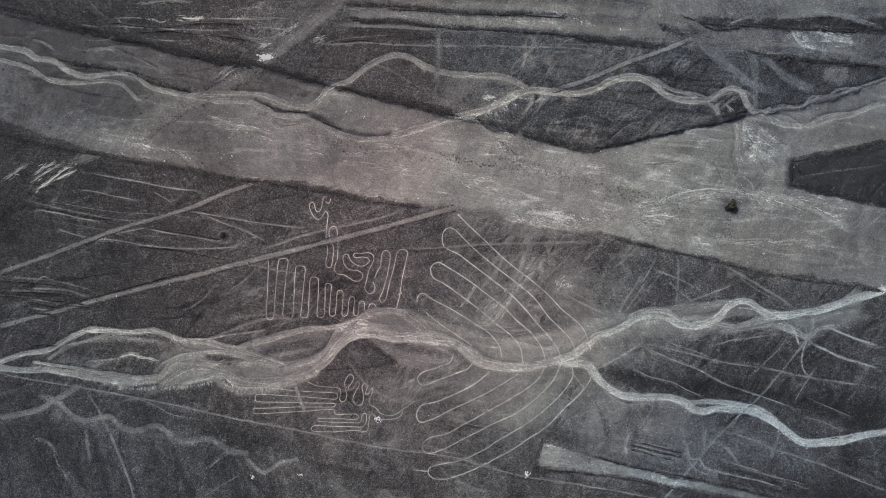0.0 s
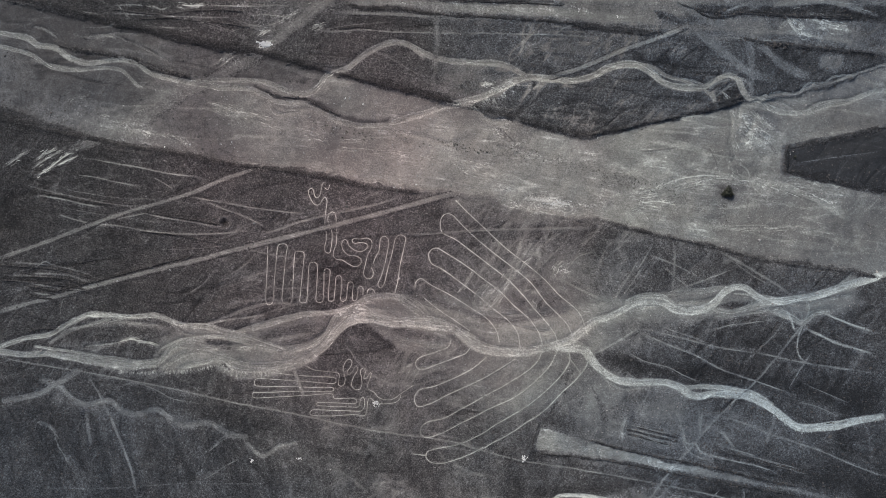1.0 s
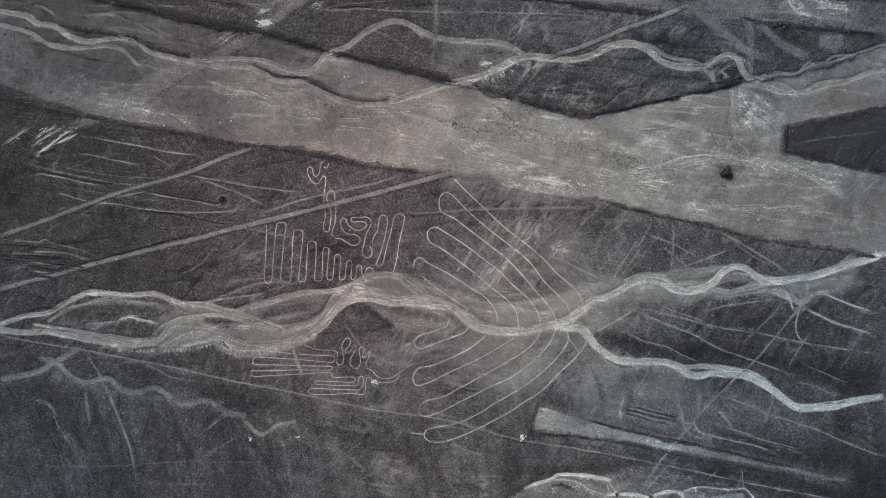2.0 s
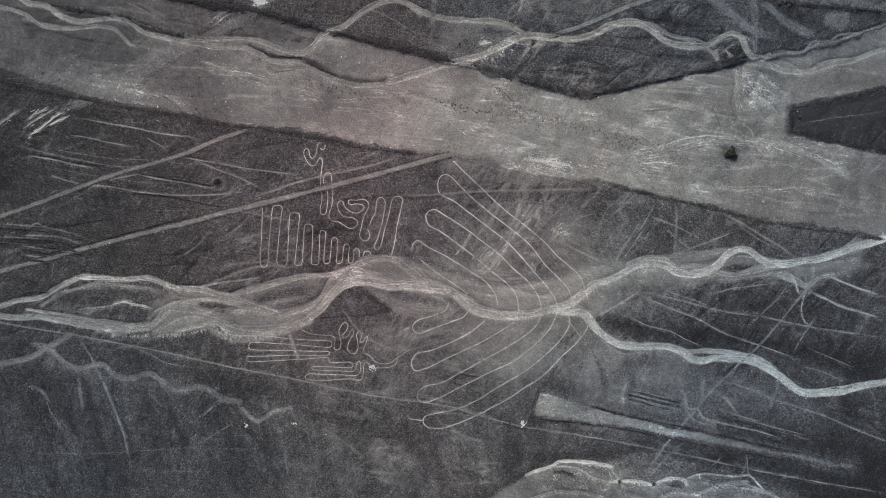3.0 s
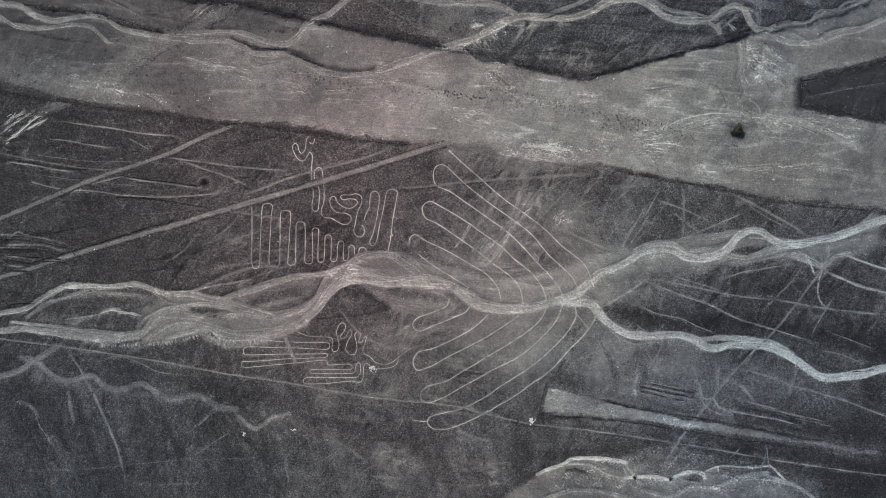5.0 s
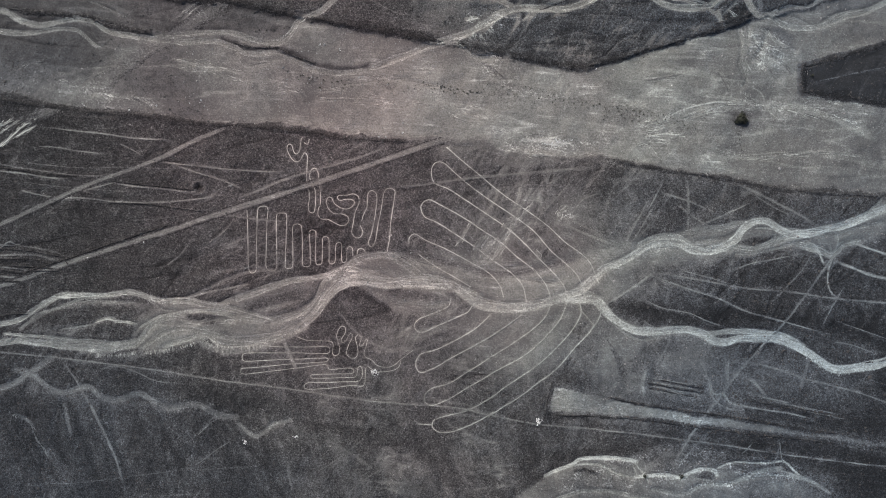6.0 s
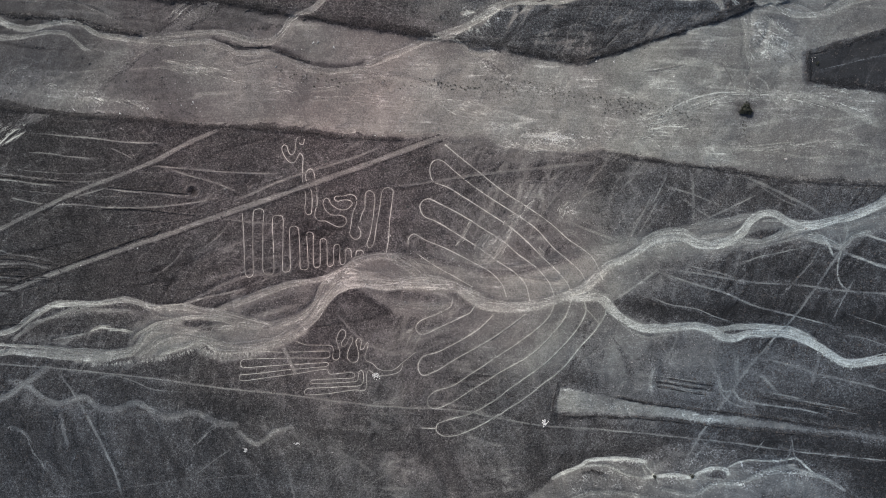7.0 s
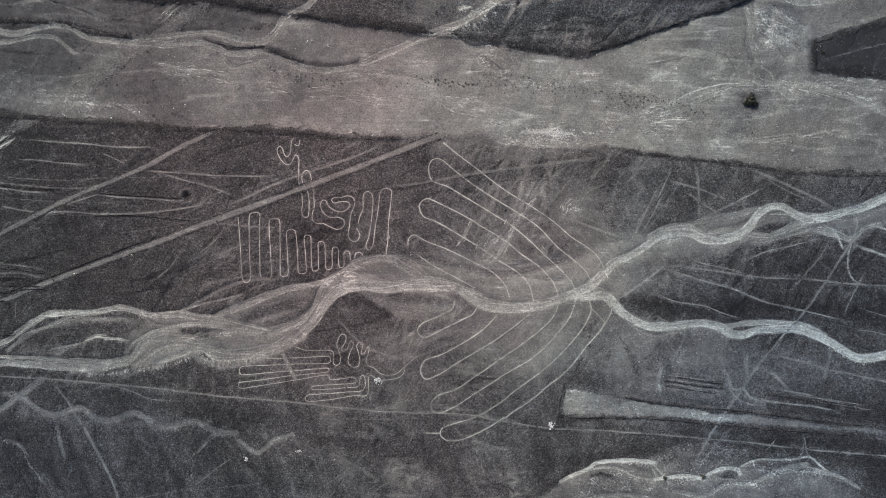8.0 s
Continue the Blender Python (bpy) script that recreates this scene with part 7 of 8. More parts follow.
def sheet(name, verts, faces, material, values=None):
    """A mesh from arrays, smooth, with float attributes on its points."""
    me = bpy.data.meshes.new(name)
    n, f, c = len(verts), len(faces), faces.shape[1]
    me.vertices.add(n)
    me.vertices.foreach_set("co", np.ascontiguousarray(verts, np.float32).ravel())
    me.loops.add(f * c)
    me.loops.foreach_set("vertex_index", np.ascontiguousarray(faces, np.int32).ravel())
    me.polygons.add(f)
    me.polygons.foreach_set("loop_start", np.arange(0, f * c, c, dtype=np.int32))
    me.polygons.foreach_set("use_smooth", np.full(f, values is not None))
    me.update(calc_edges=True)
    for key, v in (values or {}).items():
        a = me.attributes.new(key, "FLOAT_VECTOR" if key == "course" else "FLOAT", "POINT")
        a.data.foreach_set("vector" if key == "course" else "value", np.ascontiguousarray(v, np.float32).ravel())
    me.materials.append(material)
    return me


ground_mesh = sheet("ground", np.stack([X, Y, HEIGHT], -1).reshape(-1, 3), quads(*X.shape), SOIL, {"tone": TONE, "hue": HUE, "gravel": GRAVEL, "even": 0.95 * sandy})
ground = tagged(new("ground", ground_mesh), "dark stony desert floor with pale gravel washes", "desert ground", kind="structure")

# ---- lines, channels, tracks and banks laid on the floor ----
# across each kind of strip: place, height, share of the strip's own tone
PROFILES = {}
PROFILES["glyph"] = ((-1.0, -0.06, 0.0), (-0.62, 0.1, 0.45), (-0.25, 0.03, 1.0), (0.25, 0.03, 1.0), (0.62, 0.1, 0.45), (1.0, -0.06, 0.0))
# negative shares darken a track's flanks, painting the shadow of its berms
PROFILES["track"] = ((-1.5, -0.05, 0.0), (-1.15, 0.06, -0.1), (-0.72, 0.05, 0.55), (-0.35, 0.03, 1.0), (0.0, 0.05, 0.85), (0.35, 0.03, 1.0), (0.72, 0.05, 0.5), (1.1, 0.06, -0.1), (1.45, -0.05, 0.0))
PROFILES["path"] = ((-1.3, -0.04, 0.0), (-0.9, 0.03, 0.3), (-0.45, 0.04, 0.9), (0.0, 0.03, 1.0), (0.45, 0.04, 0.9), (0.9, 0.03, 0.3), (1.3, -0.04, 0.0))
PROFILES["channel"] = ((-1.15, -0.05, 0.0), (-0.98, 0.06, 0.35), (-0.84, 0.1, 0.95), (-0.5, 0.04, 0.86), (-0.18, 0.03, 0.8), (0.15, 0.04, 0.84), (0.5, 0.03, 0.86), (0.84, 0.1, 0.92), (0.98, 0.06, 0.35), (1.15, -0.05, 0.0))
PROFILES["bank"] = ((-1.0, -0.05, 0.0), (-0.65, 0.07, 0.5), (-0.3, 0.18, 0.9), (0.0, 0.25, 1.0), (0.3, 0.18, 0.9), (0.65, 0.07, 0.5), (1.0, -0.05, 0.0))
PROFILES["gully"] = ((-1.0, -0.04, 0.0), (-0.6, 0.05, 0.4), (-0.2, -0.02, 1.0), (0.2, -0.02, 0.9), (0.6, 0.05, 0.35), (1.0, -0.04, 0.0))
PROFILES["swale"] = ((-1.0, -0.04, 0.0), (-0.7, 0.04, 0.3), (-0.35, 0.04, 0.8), (0.0, 0.03, 1.0), (0.35, 0.04, 0.8), (0.7, 0.04, 0.3), (1.0, -0.04, 0.0))
PROFILES["fleck"] = ((-1.0, -0.02, 0.0), (-0.4, 0.03, 0.7), (0.0, 0.035, 1.0), (0.4, 0.03, 0.7), (1.0, -0.02, 0.0))
PROFILES["rill"] = ((-1.0, 0.02, 0.1), (-0.4, 0.13, 0.9), (0.0, 0.1, 1.0), (0.4, 0.13, 0.9), (1.0, 0.0, 0.0))
SPREAD = {"path": 0.56, "fleck": 1.5, "gully": 0.7, "glyph": 0.72, "track": 0.7, "channel": 0.45, "bank": 0.6, "rill": 1.0}


def crisp(way):
    """The way with its corners rounded closely, so that long sides stay straight."""
    for cut_back in (0.42, 0.18):
        p = [np.array(q, float) for q in way]
        way = [p[0]]
        for a, b, c in zip(p[:-2], p[1:-1], p[2:]):
            u, v = a - b, c - b
            way.append(b + u * min(0.4, cut_back / (np.linalg.norm(u) + 1e-9)))
            way.append(b + v * min(0.4, cut_back / (np.linalg.norm(v) + 1e-9)))
        way.append(p[-1])
    return way


def ribbon(kind, width, tone, way, seed):
    """A draped strip with the profile of its kind; its rims take the tone of the floor beside it."""
    p = spline(crisp(way) if kind == "glyph" and width < 0.36 else way, min(1.2, max(0.45, width * 0.4)))
    tangent = np.gradient(p, axis=0)
    tangent /= np.linalg.norm(tangent, axis=1)[:, None] + 1e-9
    side = np.stack([-tangent[:, 1], tangent[:, 0]], 1)
    shape = "swale" if kind == "channel" and tone < 0.52 else "path" if kind == "track" and width < 0.9 else kind
    prof = np.array(PROFILES[shape])
    along = np.concatenate([[0], np.cumsum(np.linalg.norm(np.diff(p, axis=0), axis=1))])
    rag = {"fleck": 1.0, "gully": 1.2, "rill": 0.8, "glyph": 0.35, "track": 0.5, "channel": 0.6, "bank": 1.3}[kind]

    def wander(size, k):
        return value_noise(along, np.full_like(along, seed * 7.3 + k), size, 200 + k) - 0.5

    half = width * SPREAD.get(shape, SPREAD[kind]) * (1 + rag * wander(width * 2.5 + 1, 1) + 0.5 * rag * wander(width * 0.7 + 0.5, 2))
    if kind in ("channel", "bank", "rill", "gully", "fleck"):
        end = np.minimum(along, along[-1] - along) / (width * 1.5)
        half = half * (0.25 + 0.75 * smooth(end, 0, 1))
    if kind == "track":
        half = half * (0.55 + 0.45 * smooth(np.minimum(along, along[-1] - along), 0, min(5, 0.15 * along[-1])))
    shift = (0.25 if kind == "channel" else 0.1) * width * wander(width * 1.6 + 1, 3)
    rows = prof[:, 0][None] * half[:, None] + shift[:, None]
    px = p[:, :1] + side[:, :1] * rows
    py = p[:, 1:] + side[:, 1:] * rows
    low = np.maximum(sample(TONE, px, py), sample(SILT, px, py))
    rise = prof[:, 1][None] * (0.6 if kind in ("channel", "rill") else 1) * (1 + 0.8 * (value_noise(px, py, 1.1, 300) - 0.5))
    pz = sample(HEIGHT, px, py) + rise + 0.02
    fade = 0.75 + 0.5 * value_noise(along, along * 0 + seed, 6.0, 310)[:, None]
    if kind == "glyph":
        fade = 0.55 + 0.85 * value_noise(along, along * 0 + seed, 2.6, 314)[:, None]
    if kind == "track" and width < 1:
        fade = 0.5 + 1.0 * value_noise(along, along * 0 + seed, 5.0, 312)[:, None]
    share = np.clip(prof[:, 2][None] * np.minimum(fade, 1.05), -0.4, 1.2)
    if kind == "track":
        share = share * (0.15 + 0.85 * smooth(np.minimum(along, along[-1] - along), 0, min(9, 0.2 * along[-1])))[:, None]
    if kind == "bank":
        share = share * np.clip(2.6 * value_noise(px, py, 1.4, 330) - 0.6, 0, 1)
    own = tone * (0.48 if kind == "bank" else 1) - (0.12 if kind == "channel" else 0) + (0.2 * (value_noise(px, py, 2.0, 320) - 0.5) if kind == "channel" else 0)
    loose = np.clip(np.abs(prof[:, 0]) * 2.2 - 1.1, 0, 1) * (np.abs(prof[:, 0]) < 0.99) * {"channel": 0.6, "track": 0.2}.get(kind, 0.0)
    if kind == "rill":
        loose = loose + 0.35
    course = np.stack([np.broadcast_to(along[:, None], rows.shape) + seed * 37.0, rows + seed * 5.0, np.zeros_like(rows)], -1)
    bed = np.broadcast_to(np.clip(1.6 * prof[:, 2], 0, 1)[None] * {"channel": 1.0, "rill": 0.7, "track": 0.25}.get(kind, 0.0), rows.shape)
    return np.stack([px, py, pz], -1), course, bed, low * (1 - share) + own * share, (loose[None] * (0.4 + 1.2 * value_noise(px, py, 5.0, 340))).ravel()


def rill_way(way, width, tone, seed):
    """A thin bright strand that wanders from side to side inside a channel."""
    p = spline(way, 2.5)
    tangent = np.gradient(p, axis=0)
    tangent /= np.linalg.norm(tangent, axis=1)[:, None] + 1e-9
    side = np.stack([-tangent[:, 1], tangent[:, 0]], 1)
    along = np.arange(len(p)) * 2.5
    off = (value_noise(along, along * 0 + seed * 3.1, 14.0, 400) - 0.5) * 1.5 + (value_noise(along, along * 0 + seed * 5.7, 40.0, 410) - 0.5) * 1.2
    p = p + side * (np.clip(off, -0.85, 0.85) * width * 0.5)[:, None]
    rr = np.random.RandomState(seed)
    if len(p) > 14 and rr.rand() < 0.6:
        a = rr.randint(0, len(p) // 2)
        p = p[a:a + max(8, int(len(p) * rr.uniform(0.35, 0.7)))]
    return 0.14 + 0.06 * width * rr.uniform(0.4, 1.6), tone + rr.uniform(-0.2, 0.04), p


def strip_part(name, strips, material, parent):
    verts, course, bed, tones, gravel = strips
    nu, nv = verts.shape[:2]
    flat = verts.reshape(-1, 3)
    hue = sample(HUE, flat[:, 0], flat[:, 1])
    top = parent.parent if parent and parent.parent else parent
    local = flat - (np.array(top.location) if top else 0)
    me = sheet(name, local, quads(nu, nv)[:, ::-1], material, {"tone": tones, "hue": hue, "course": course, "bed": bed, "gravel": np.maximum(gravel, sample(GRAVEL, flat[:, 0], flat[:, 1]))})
    ob = new(name, me)
    ob.parent = parent
    return ob


def holder(name, x, y, label, category, group="", kind=""):
    ob = new(name)
    ob.empty_display_size = 0.5
    ob.location = (x, y, float(sample(HEIGHT, np.array(x), np.array(y))))
    return tagged(ob, label, category, group, kind)


def lump(rng, size, flat=0.6):
    """Corners and faces of one small broken stone."""
    v = np.array([(1, 0, 0), (-1, 0, 0), (0, 1, 0), (0, -1, 0), (0, 0, 1), (0, 0, -0.6)], float)
    v *= rng.uniform(0.65, 1.25, (6, 1))
    v[:, :2] += rng.uniform(-0.25, 0.25, (6, 2))
    a = rng.uniform(0, 6.28)
    c, s = math.cos(a), math.sin(a)
    v[:, :2] = v[:, :2] @ np.array([[c, s], [-s, c]])
    v[:, 2] *= flat
    f = np.array([(0, 2, 4), (2, 1, 4), (1, 3, 4), (3, 0, 4), (2, 0, 5), (1, 2, 5), (3, 1, 5), (0, 3, 5)])
    return v * size, f


BOULDERS = []
boulder_rng = np.random.RandomState(77)
for k in range(6):
    BOULDERS.append(sheet("stone", *lump(boulder_rng, 0.16 + 0.04 * k), DARK_ROCK))
SETS = {
    "bird": ("geoglyph", "pale scraped bird figure with coiled neck on dark desert", "geoglyph", "stroke"),
    "tail_comb": ("geoglyph", "pale scraped comb of upright bars beside a figure", "geoglyph", "stroke"),
    "upper_wing": ("geoglyph", "long pale scraped finger loops running into the riverbed", "geoglyph", "stroke"),
    "lower_wing": ("geoglyph", "curved pale scraped loops fanning south of the riverbed", "geoglyph", "stroke"),
    "small_bird": ("geoglyph", "thin pale scraped bird with striped wings and long beak", "geoglyph", "stroke"),
    "river_s": ("dry_riverbed", "wide braided dry riverbed of pale silt and gravel", "riverbed", "channel"),
    "river_n": ("dry_riverbed", "narrow winding dry riverbed of pale silt across a wash", "riverbed", "channel"),
    "river_e": ("dry_riverbed", "pale fan of dry braided channels with scattered bushes", "riverbed", "channel"),
}
holders = {}
seed = 0
for kind, name, width, tone, way in LINES:
    seed += 1
    strips = ribbon(kind, width, tone - (0.3 if name == "scratch" and 0.5 <= tone < 0.85 else 0), way, seed)
    mid = np.array(way).mean(0)
    if name in SETS:
        title, label, category, piece = SETS[name]
        if name not in holders:
            holders[name] = holder(title, float(mid[0]), float(mid[1]), label, category, "geoglyph figures" if title == "geoglyph" else "dry riverbeds")
        bed = strip_part(piece, strips, SOIL, holders[name])
        if kind == "channel" and width > 1.5 and tone > 0.52:
            for k in range(1 + int(0.25 * width)):
                strip_part("rill", ribbon("rill", *rill_way(way, width, tone, seed * 10 + k), seed * 10 + k), SOIL, bed)
        continue
    title, label, category, group = {
        "track": ("dirt_track", "worn pale dirt track over dark stony desert", "track", "dirt tracks"),
        "scratch": ("sand_streak", "pale streak of bare sand on the stony floor", "sand streak", "sand streaks"),
        "gully": ("gully", "shallow eroded gully on a dark desert slope", "gully", "gullies"),
        "bank": ("stone_bank", "low dark bank of heaped varnished stones", "stone bank", "stone banks"),
    }[name]
    if name == "track" and width > 1.7:
        label = "broad pale dirt road with raised shoulders across desert"
    ob = strip_part(title, strips, SOIL, None)
    tagged(ob, label, category, group)
    if name == "bank" and width >= 0.6:
        rr = np.random.RandomState(seed)
        p = spline(way, 2.2)
        for x, y in p[:45] + rr.normal(0, 0.25 * width + 0.1, p[:45].shape):
            size = rr.uniform(0.7, 1.3)
            stone = new("stone", BOULDERS[rr.randint(6)])
            stone.location = (x, y, float(sample(HEIGHT, np.array(x), np.array(y))) + 0.12)
            stone.rotation_euler = (0, 0, rr.uniform(0, 6.28))
            stone.scale = (size, size, size)
            stone.parent = ob
    if name == "track" and (width >= 1.0 and tone > 0.33 or width >= 2):
        p = spline(way, 1.5)
        tangent = np.gradient(p, axis=0)
        tangent /= np.linalg.norm(tangent, axis=1)[:, None] + 1e-9
        side = np.stack([-tangent[:, 1], tangent[:, 0]], 1)
        for turn in (-1, 1):
            if width < 2:
                strip_part("shoulder", ribbon("rill", 0.28, -0.18, p + side * turn * width * 0.86, seed * 10 + turn), SOIL, ob)
            strip_part("wheel_rut", ribbon("fleck", 0.16, tone + 0.1, p + side * turn * width * 0.26, seed * 10 + 5 + turn), SOIL, ob)
    if name == "scratch" and tone >= 0.5:
        rr = np.random.RandomState(seed)
        p = spline(way, 0.6)
        for k in range(22 if width >= 0.5 else 10):
            a = rr.randint(0, max(1, int(len(p) * 0.85)))
            piece = p[a:a + max(4, int(len(p) * rr.uniform(0.04, 0.17)))]
            if len(piece) > 2:
                lean = np.linspace(-0.5, 0.5, len(piece))[:, None] * rr.normal(0, 0.3, 2)
                piece = piece + rr.normal(0, 0.3 + 0.45 * width, 2) + lean
                strip_part("streak", ribbon("fleck", rr.uniform(0.05, 0.14), tone + rr.uniform(-0.3, 0.2), piece, seed * 20 + k), SOIL, ob)


def fringe(river, way, count, longest, rr):
    """Short gullies that gnaw into the bank beside a channel."""
    p = spline(way, 0.4)
    tangent = np.gradient(p, axis=0)
    tangent /= np.linalg.norm(tangent, axis=1)[:, None]
    for k in range(count):
        i = rr.randint(2, len(p) - 2)
        out = np.array([tangent[i, 1], -tangent[i, 0]]) + rr.normal(0, 0.25, 2)
        n = rr.uniform(0.3, 1.0) * longest
        bend = rr.normal(0, 0.12, 2) * n
        strip_part("gully", ribbon("rill", rr.uniform(0.2, 0.42), rr.uniform(0.4, 0.65), [p[i] - 0.5 * out, p[i] + out * n * 0.5 + bend, p[i] + out * n], 900 + k), SOIL, holders[river])


fringe("river_s", [(-80.4, -43.9), (-78.6, -46.8), (-75.5, -49.0), (-69.3, -49.9), (-63.5, -50.0), (-57.6, -48.2)], 90, 1.5, np.random.RandomState(90))
fringe("river_s", [(-100.0, -49.5), (-92.6, -49.3), (-84.8, -48.1), (-80.5, -47.0)], 40, 1.2, np.random.RandomState(40))
fringe("river_s", [(-121.8, -47.7), (-114.0, -49.6), (-107.2, -50.1), (-101.4, -49.3)], 40, 1.0, np.random.RandomState(40))
fringe("river_s", [(-57.6, -48.2), (-50.8, -46.4), (-44.9, -43.1), (-43.5, -42.1)], 22, 1.5, np.random.RandomState(22))
fringe("river_s", [(120.0, -63.0), (124.7, -67.0), (128.5, -69.4), (134.3, -69.5)], 28, 1.0, np.random.RandomState(28))
fringe("river_n", [(14.0, 49.8), (19.0, 48.9), (23.0, 51.9)], 16, 2.0, np.random.RandomState(16))
# ---- stones, cairns and bushes ----


def stones(name, places, sizes, material, label, rng):
    verts, faces = [], []
    pz = sample(HEIGHT, places[:, 0], places[:, 1])
    for k, ((x, y), z, size) in enumerate(zip(places, pz, sizes)):
        v, f = lump(rng, size)
        verts.append(v + (x, y, z + size * 0.2))
        faces.append(f + 6 * k)
    me = sheet(name, np.vstack(verts), np.vstack(faces), material)
    return tagged(new(name, me), label, "stones", kind="stuff")


rng = np.random.RandomState(5)
spread = np.stack([rng.uniform(-168, 168, 30000), rng.uniform(-120, 98, 30000)], 1)
t_here = sample(TONE, spread[:, 0], spread[:, 1])
dark = spread[t_here < 0.2]
stones("desert_stones", dark, rng.gamma(2.0, 0.055, len(dark)) + 0.08, DARK_ROCK, "dark varnished stones strewn over the desert floor", rng)
light = spread[t_here >= 0.2][:6000]
stones("wash_gravel", light, rng.gamma(2.0, 0.045, len(light)) + 0.06, GREY_ROCK, "pale grey gravel strewn over the washes", rng)
heap = []
for kind, name, width, tone, way in LINES:
    if kind == "bank":
        p = spline(way, 0.5)
        heap.append(p + rng.normal(0, width * 0.4, p.shape))
heap = np.vstack(heap)
stones("bank_stones", heap, rng.gamma(2.0, 0.07, len(heap)) + 0.09, DARK_ROCK, "dark stones heaped along the banks", rng)


def cairn(x, y, count, spread_m, size, label):
    base = holder("stone_heap", x, y, label, "stone heap", "pale stone heaps")
    r = np.random.RandomState(int(abs(x * 10 + y)))
    spread_m = np.array(spread_m)
    for k in range(count):
        s = size * r.uniform(0.5, 1.3)
        v, f = lump(r, s, 0.7)
        ox, oy = r.normal(0, 1, 2) * spread_m
        z = float(sample(HEIGHT, np.array(x + ox), np.array(y + oy))) - base.location.z
        ob = new("stone", sheet("stone", v, f, PALE_ROCK))
        ob.location = (ox, oy, z + s * 0.2)
        ob.parent = base


def bush_meshes(r, radius, leaves):
    """A twiggy clump: stems that fork from the base and small folded leaves in a broken dome."""
    bm = bmesh.new()
    for k in range(7):
        a, lean = r.uniform(0, 6.28), r.uniform(0.3, 0.9)
        tip = Vector((math.cos(a) * lean, math.sin(a) * lean, r.uniform(0.5, 0.9))) * radius
        m = Matrix.Translation(tip / 2) @ tip.to_track_quat("Z", "Y").to_matrix().to_4x4()
        bmesh.ops.create_cone(bm, segments=5, radius1=0.05 * radius, radius2=0.012 * radius, depth=tip.length, matrix=m)
    stem = bpy.data.meshes.new("stem")
    bm.to_mesh(stem)
    bm.free()
    stem.materials.append(TWIG)
    verts, faces = [], []
    for k in range(leaves):
        a, q = r.uniform(0, 6.28), r.uniform(0, 1) ** 0.5
        reach = radius * (0.7 + 0.45 * math.sin(a * 3 + radius * 7) * r.uniform(0.2, 1))
        c = np.array((math.cos(a) * q * reach, math.sin(a) * q * reach, radius * (0.15 + 0.75 * (1 - q * q) * r.uniform(0.3, 1))))
        e = r.normal(0, 1, (4, 3)) * radius * 0.13
        verts.append(c + e)
        faces.append(np.array([(0, 1, 2), (0, 2, 3)]) + 4 * k)
    crown = sheet("foliage", np.vstack(verts), np.vstack(faces), LEAF)
    return stem, crown


def bush(name, x, y, meshes, label, group):
    base = holder(name, x, y, label, "bush", group)
    for key, me in zip(("stem", "foliage"), meshes):
        ob = new(key, me)
        ob.parent = base
    return base


r = np.random.RandomState(8)
kinds = [bush_meshes(r, s, 46) for s in (0.2, 0.25, 0.31, 0.38)]
first = [bush("desert_bush", -40 + 4 * k, 35.5 - 0.4 * k, m, "small dark dry bush in the sandy wash", "desert bushes") for k, m in enumerate(kinds)]


def grove(way, count, wide):
    p = spline(way, 0.3)
    for k in range(count):
        x, y = p[int((k + 0.5) / count * len(p))] + r.normal(0, (0.6, wide), 2)
        z = float(sample(HEIGHT, np.array(x), np.array(y)))
        copy_thing(first[r.randint(4)], pose(x, y, z, 0, 0, r.uniform(0, 360)))


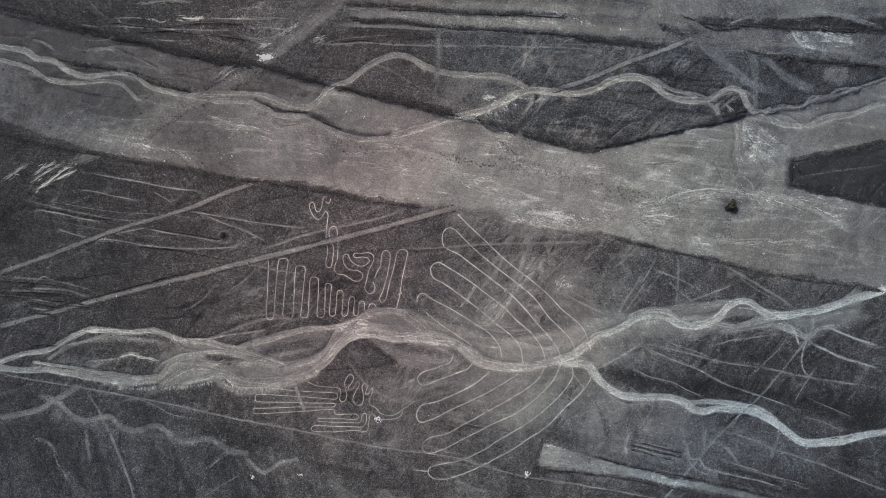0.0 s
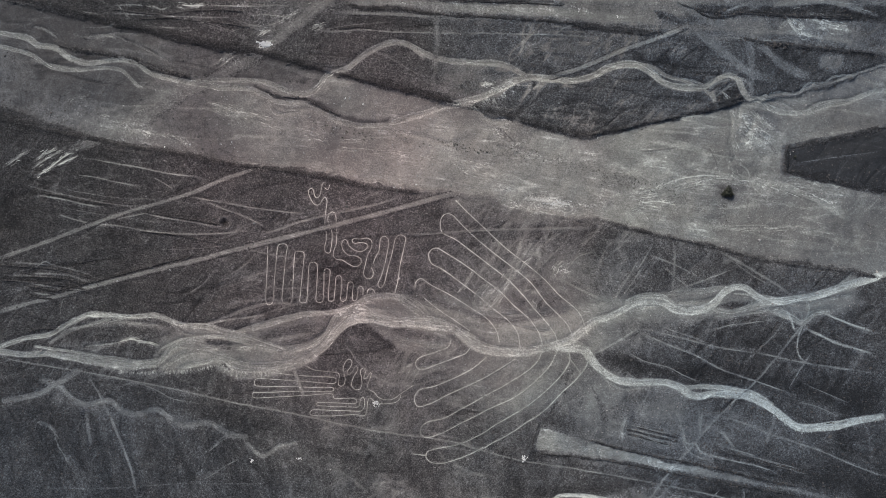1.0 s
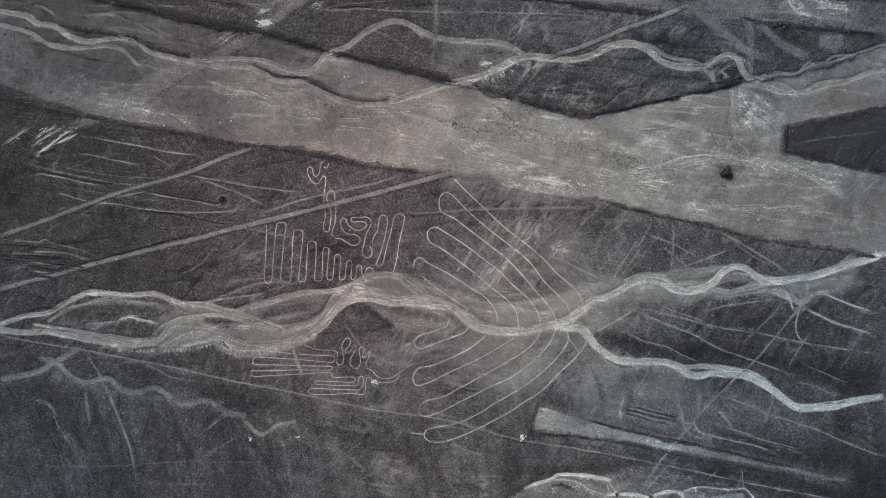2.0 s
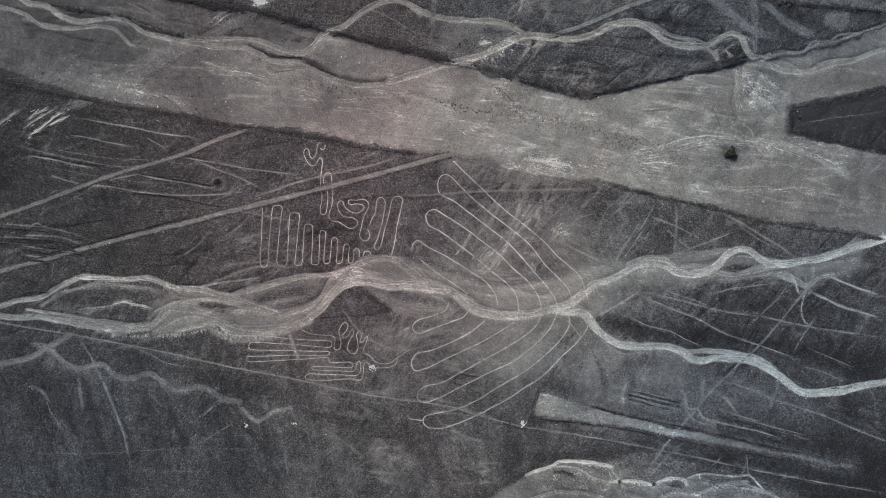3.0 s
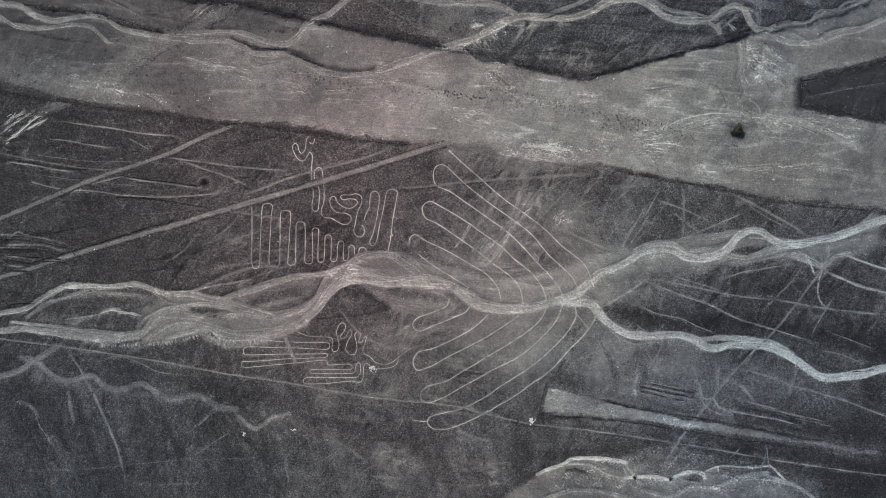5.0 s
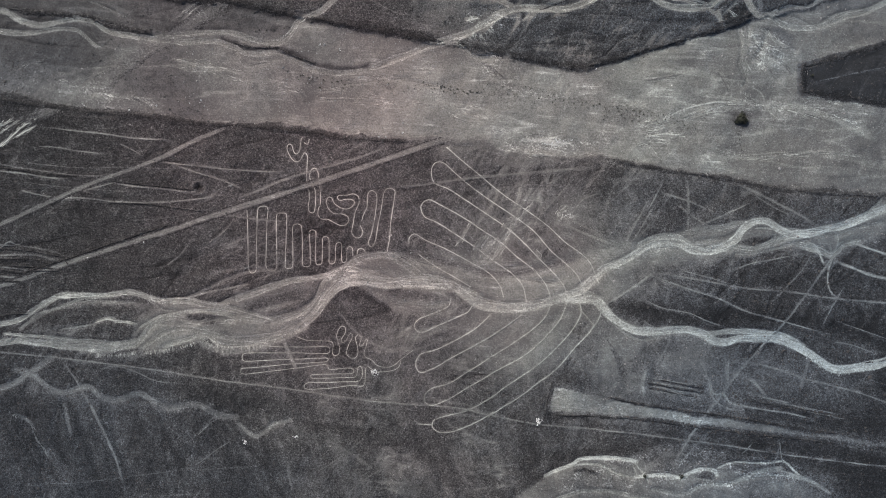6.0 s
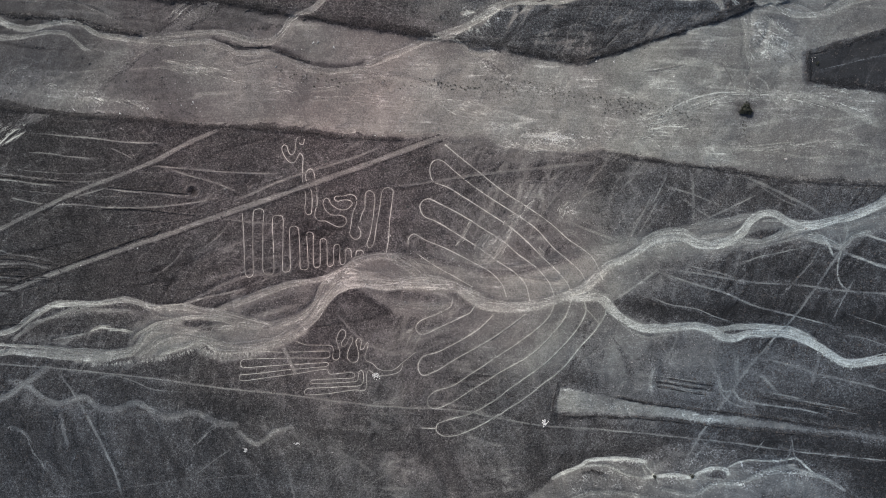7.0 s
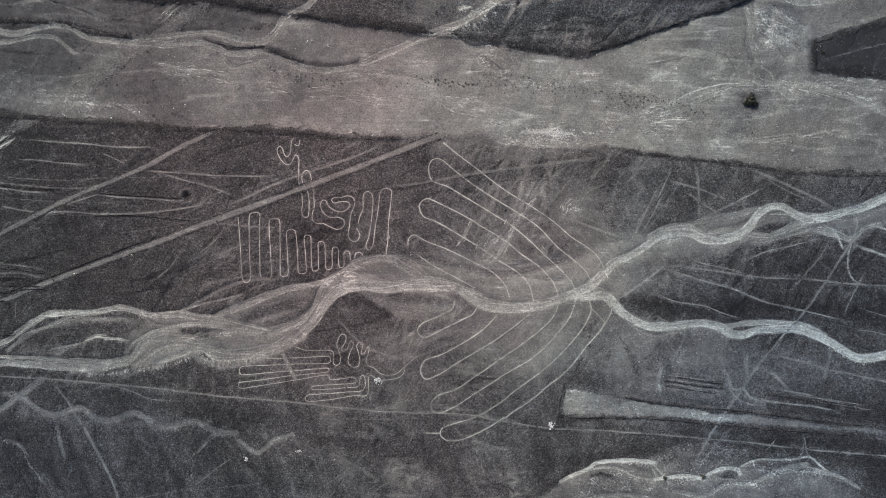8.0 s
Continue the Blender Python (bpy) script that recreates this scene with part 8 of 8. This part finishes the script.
grove([(-47, 41), (-36, 37), (-25, 36.5)], 41, 1.2)
grove([(-0.1, 33.4), (9.6, 31.9), (20.2, 29.6)], 40, 0.8)
grove([(19.2, 30.7), (30.8, 29.3), (43.3, 26.6)], 44, 1.6)
grove([(43.3, 26.6), (57.7, 23.0), (73.1, 20.2)], 48, 1.0)
grove([(57, 19), (72, 18), (88, 15)], 48, 1.6)
grove([(-70, 62), (-55, 57), (-44, 53)], 22, 1.5)
grove([(-16, 36), (-2, 33), (8, 31)], 22, 1.0)
grove([(75, 52), (90, 47)], 12, 1.0)
grove([(-100, 60), (-85, 56)], 16, 1.5)
grove([(103, 6), (102.6, 12)], 11, 0.3)
big = bush("large_bush", 103.2, 16.0, bush_meshes(r, 2.3, 420), "large dark spreading bush alone on a pale wash", "large bushes")
for x, y, s in ((64.6, -100.4, 0.9), (76.6, -101.2, 1.1), (127.0, 29.0, 0.8)):
    bush("desert_bush", x, y, bush_meshes(r, s, 90), "dark rounded bush beside a dry channel", "desert bushes")
cairn(125.6, 30.1, 7, (0.4, 0.4), 0.22, "few pale stones on dark stony ground")
cairn(48.9, 81.1, 8, (0.2, 0.5), 0.3, "small upright cluster of white stones on pale ground")
cairn(62.8, 79.2, 6, (0.15, 0.4), 0.25, "small upright cluster of white stones on pale ground")
cairn(-63.5, 68.2, 170, (0.75, 0.42), 0.4, "heap of bright white stones beside a dusty track")
cairn(-23.2, -60.5, 44, (0.5, 0.38), 0.24, "small heap of white stones on a scraped line")
cairn(30.3, -80.1, 20, (0.35, 0.5), 0.3, "small heap of white stones beside a track")
cairn(41.4, 12.1, 60, (2.6, 0.6), 0.2, "scatter of white stones on the edge of a wash")
cairn(-67.7, -81.4, 24, (0.3, 0.45), 0.2, "scatter of white stones on dark desert")
cairn(-50.6, -80.4, 16, (0.5, 0.22), 0.2, "scatter of white stones on dark desert")
for x, y in [(-114.4, 33.6), (-99.7, 31.2), (-90.5, 32.1), (-79.6, 32.3), (-75.6, 33.0), (-9.1, 18.2), (-17.1, 17.3), (80.7, 28.6), (56.0, 35.4), (61.9, 35.0), (-28.3, 47.1), (-35.0, 49.3), (-116.1, -17.0), (-97.4, -12.9)]:
    cairn(x, y, 4, (0.22, 0.18), 0.2, "few pale stones lying close together on the ground")
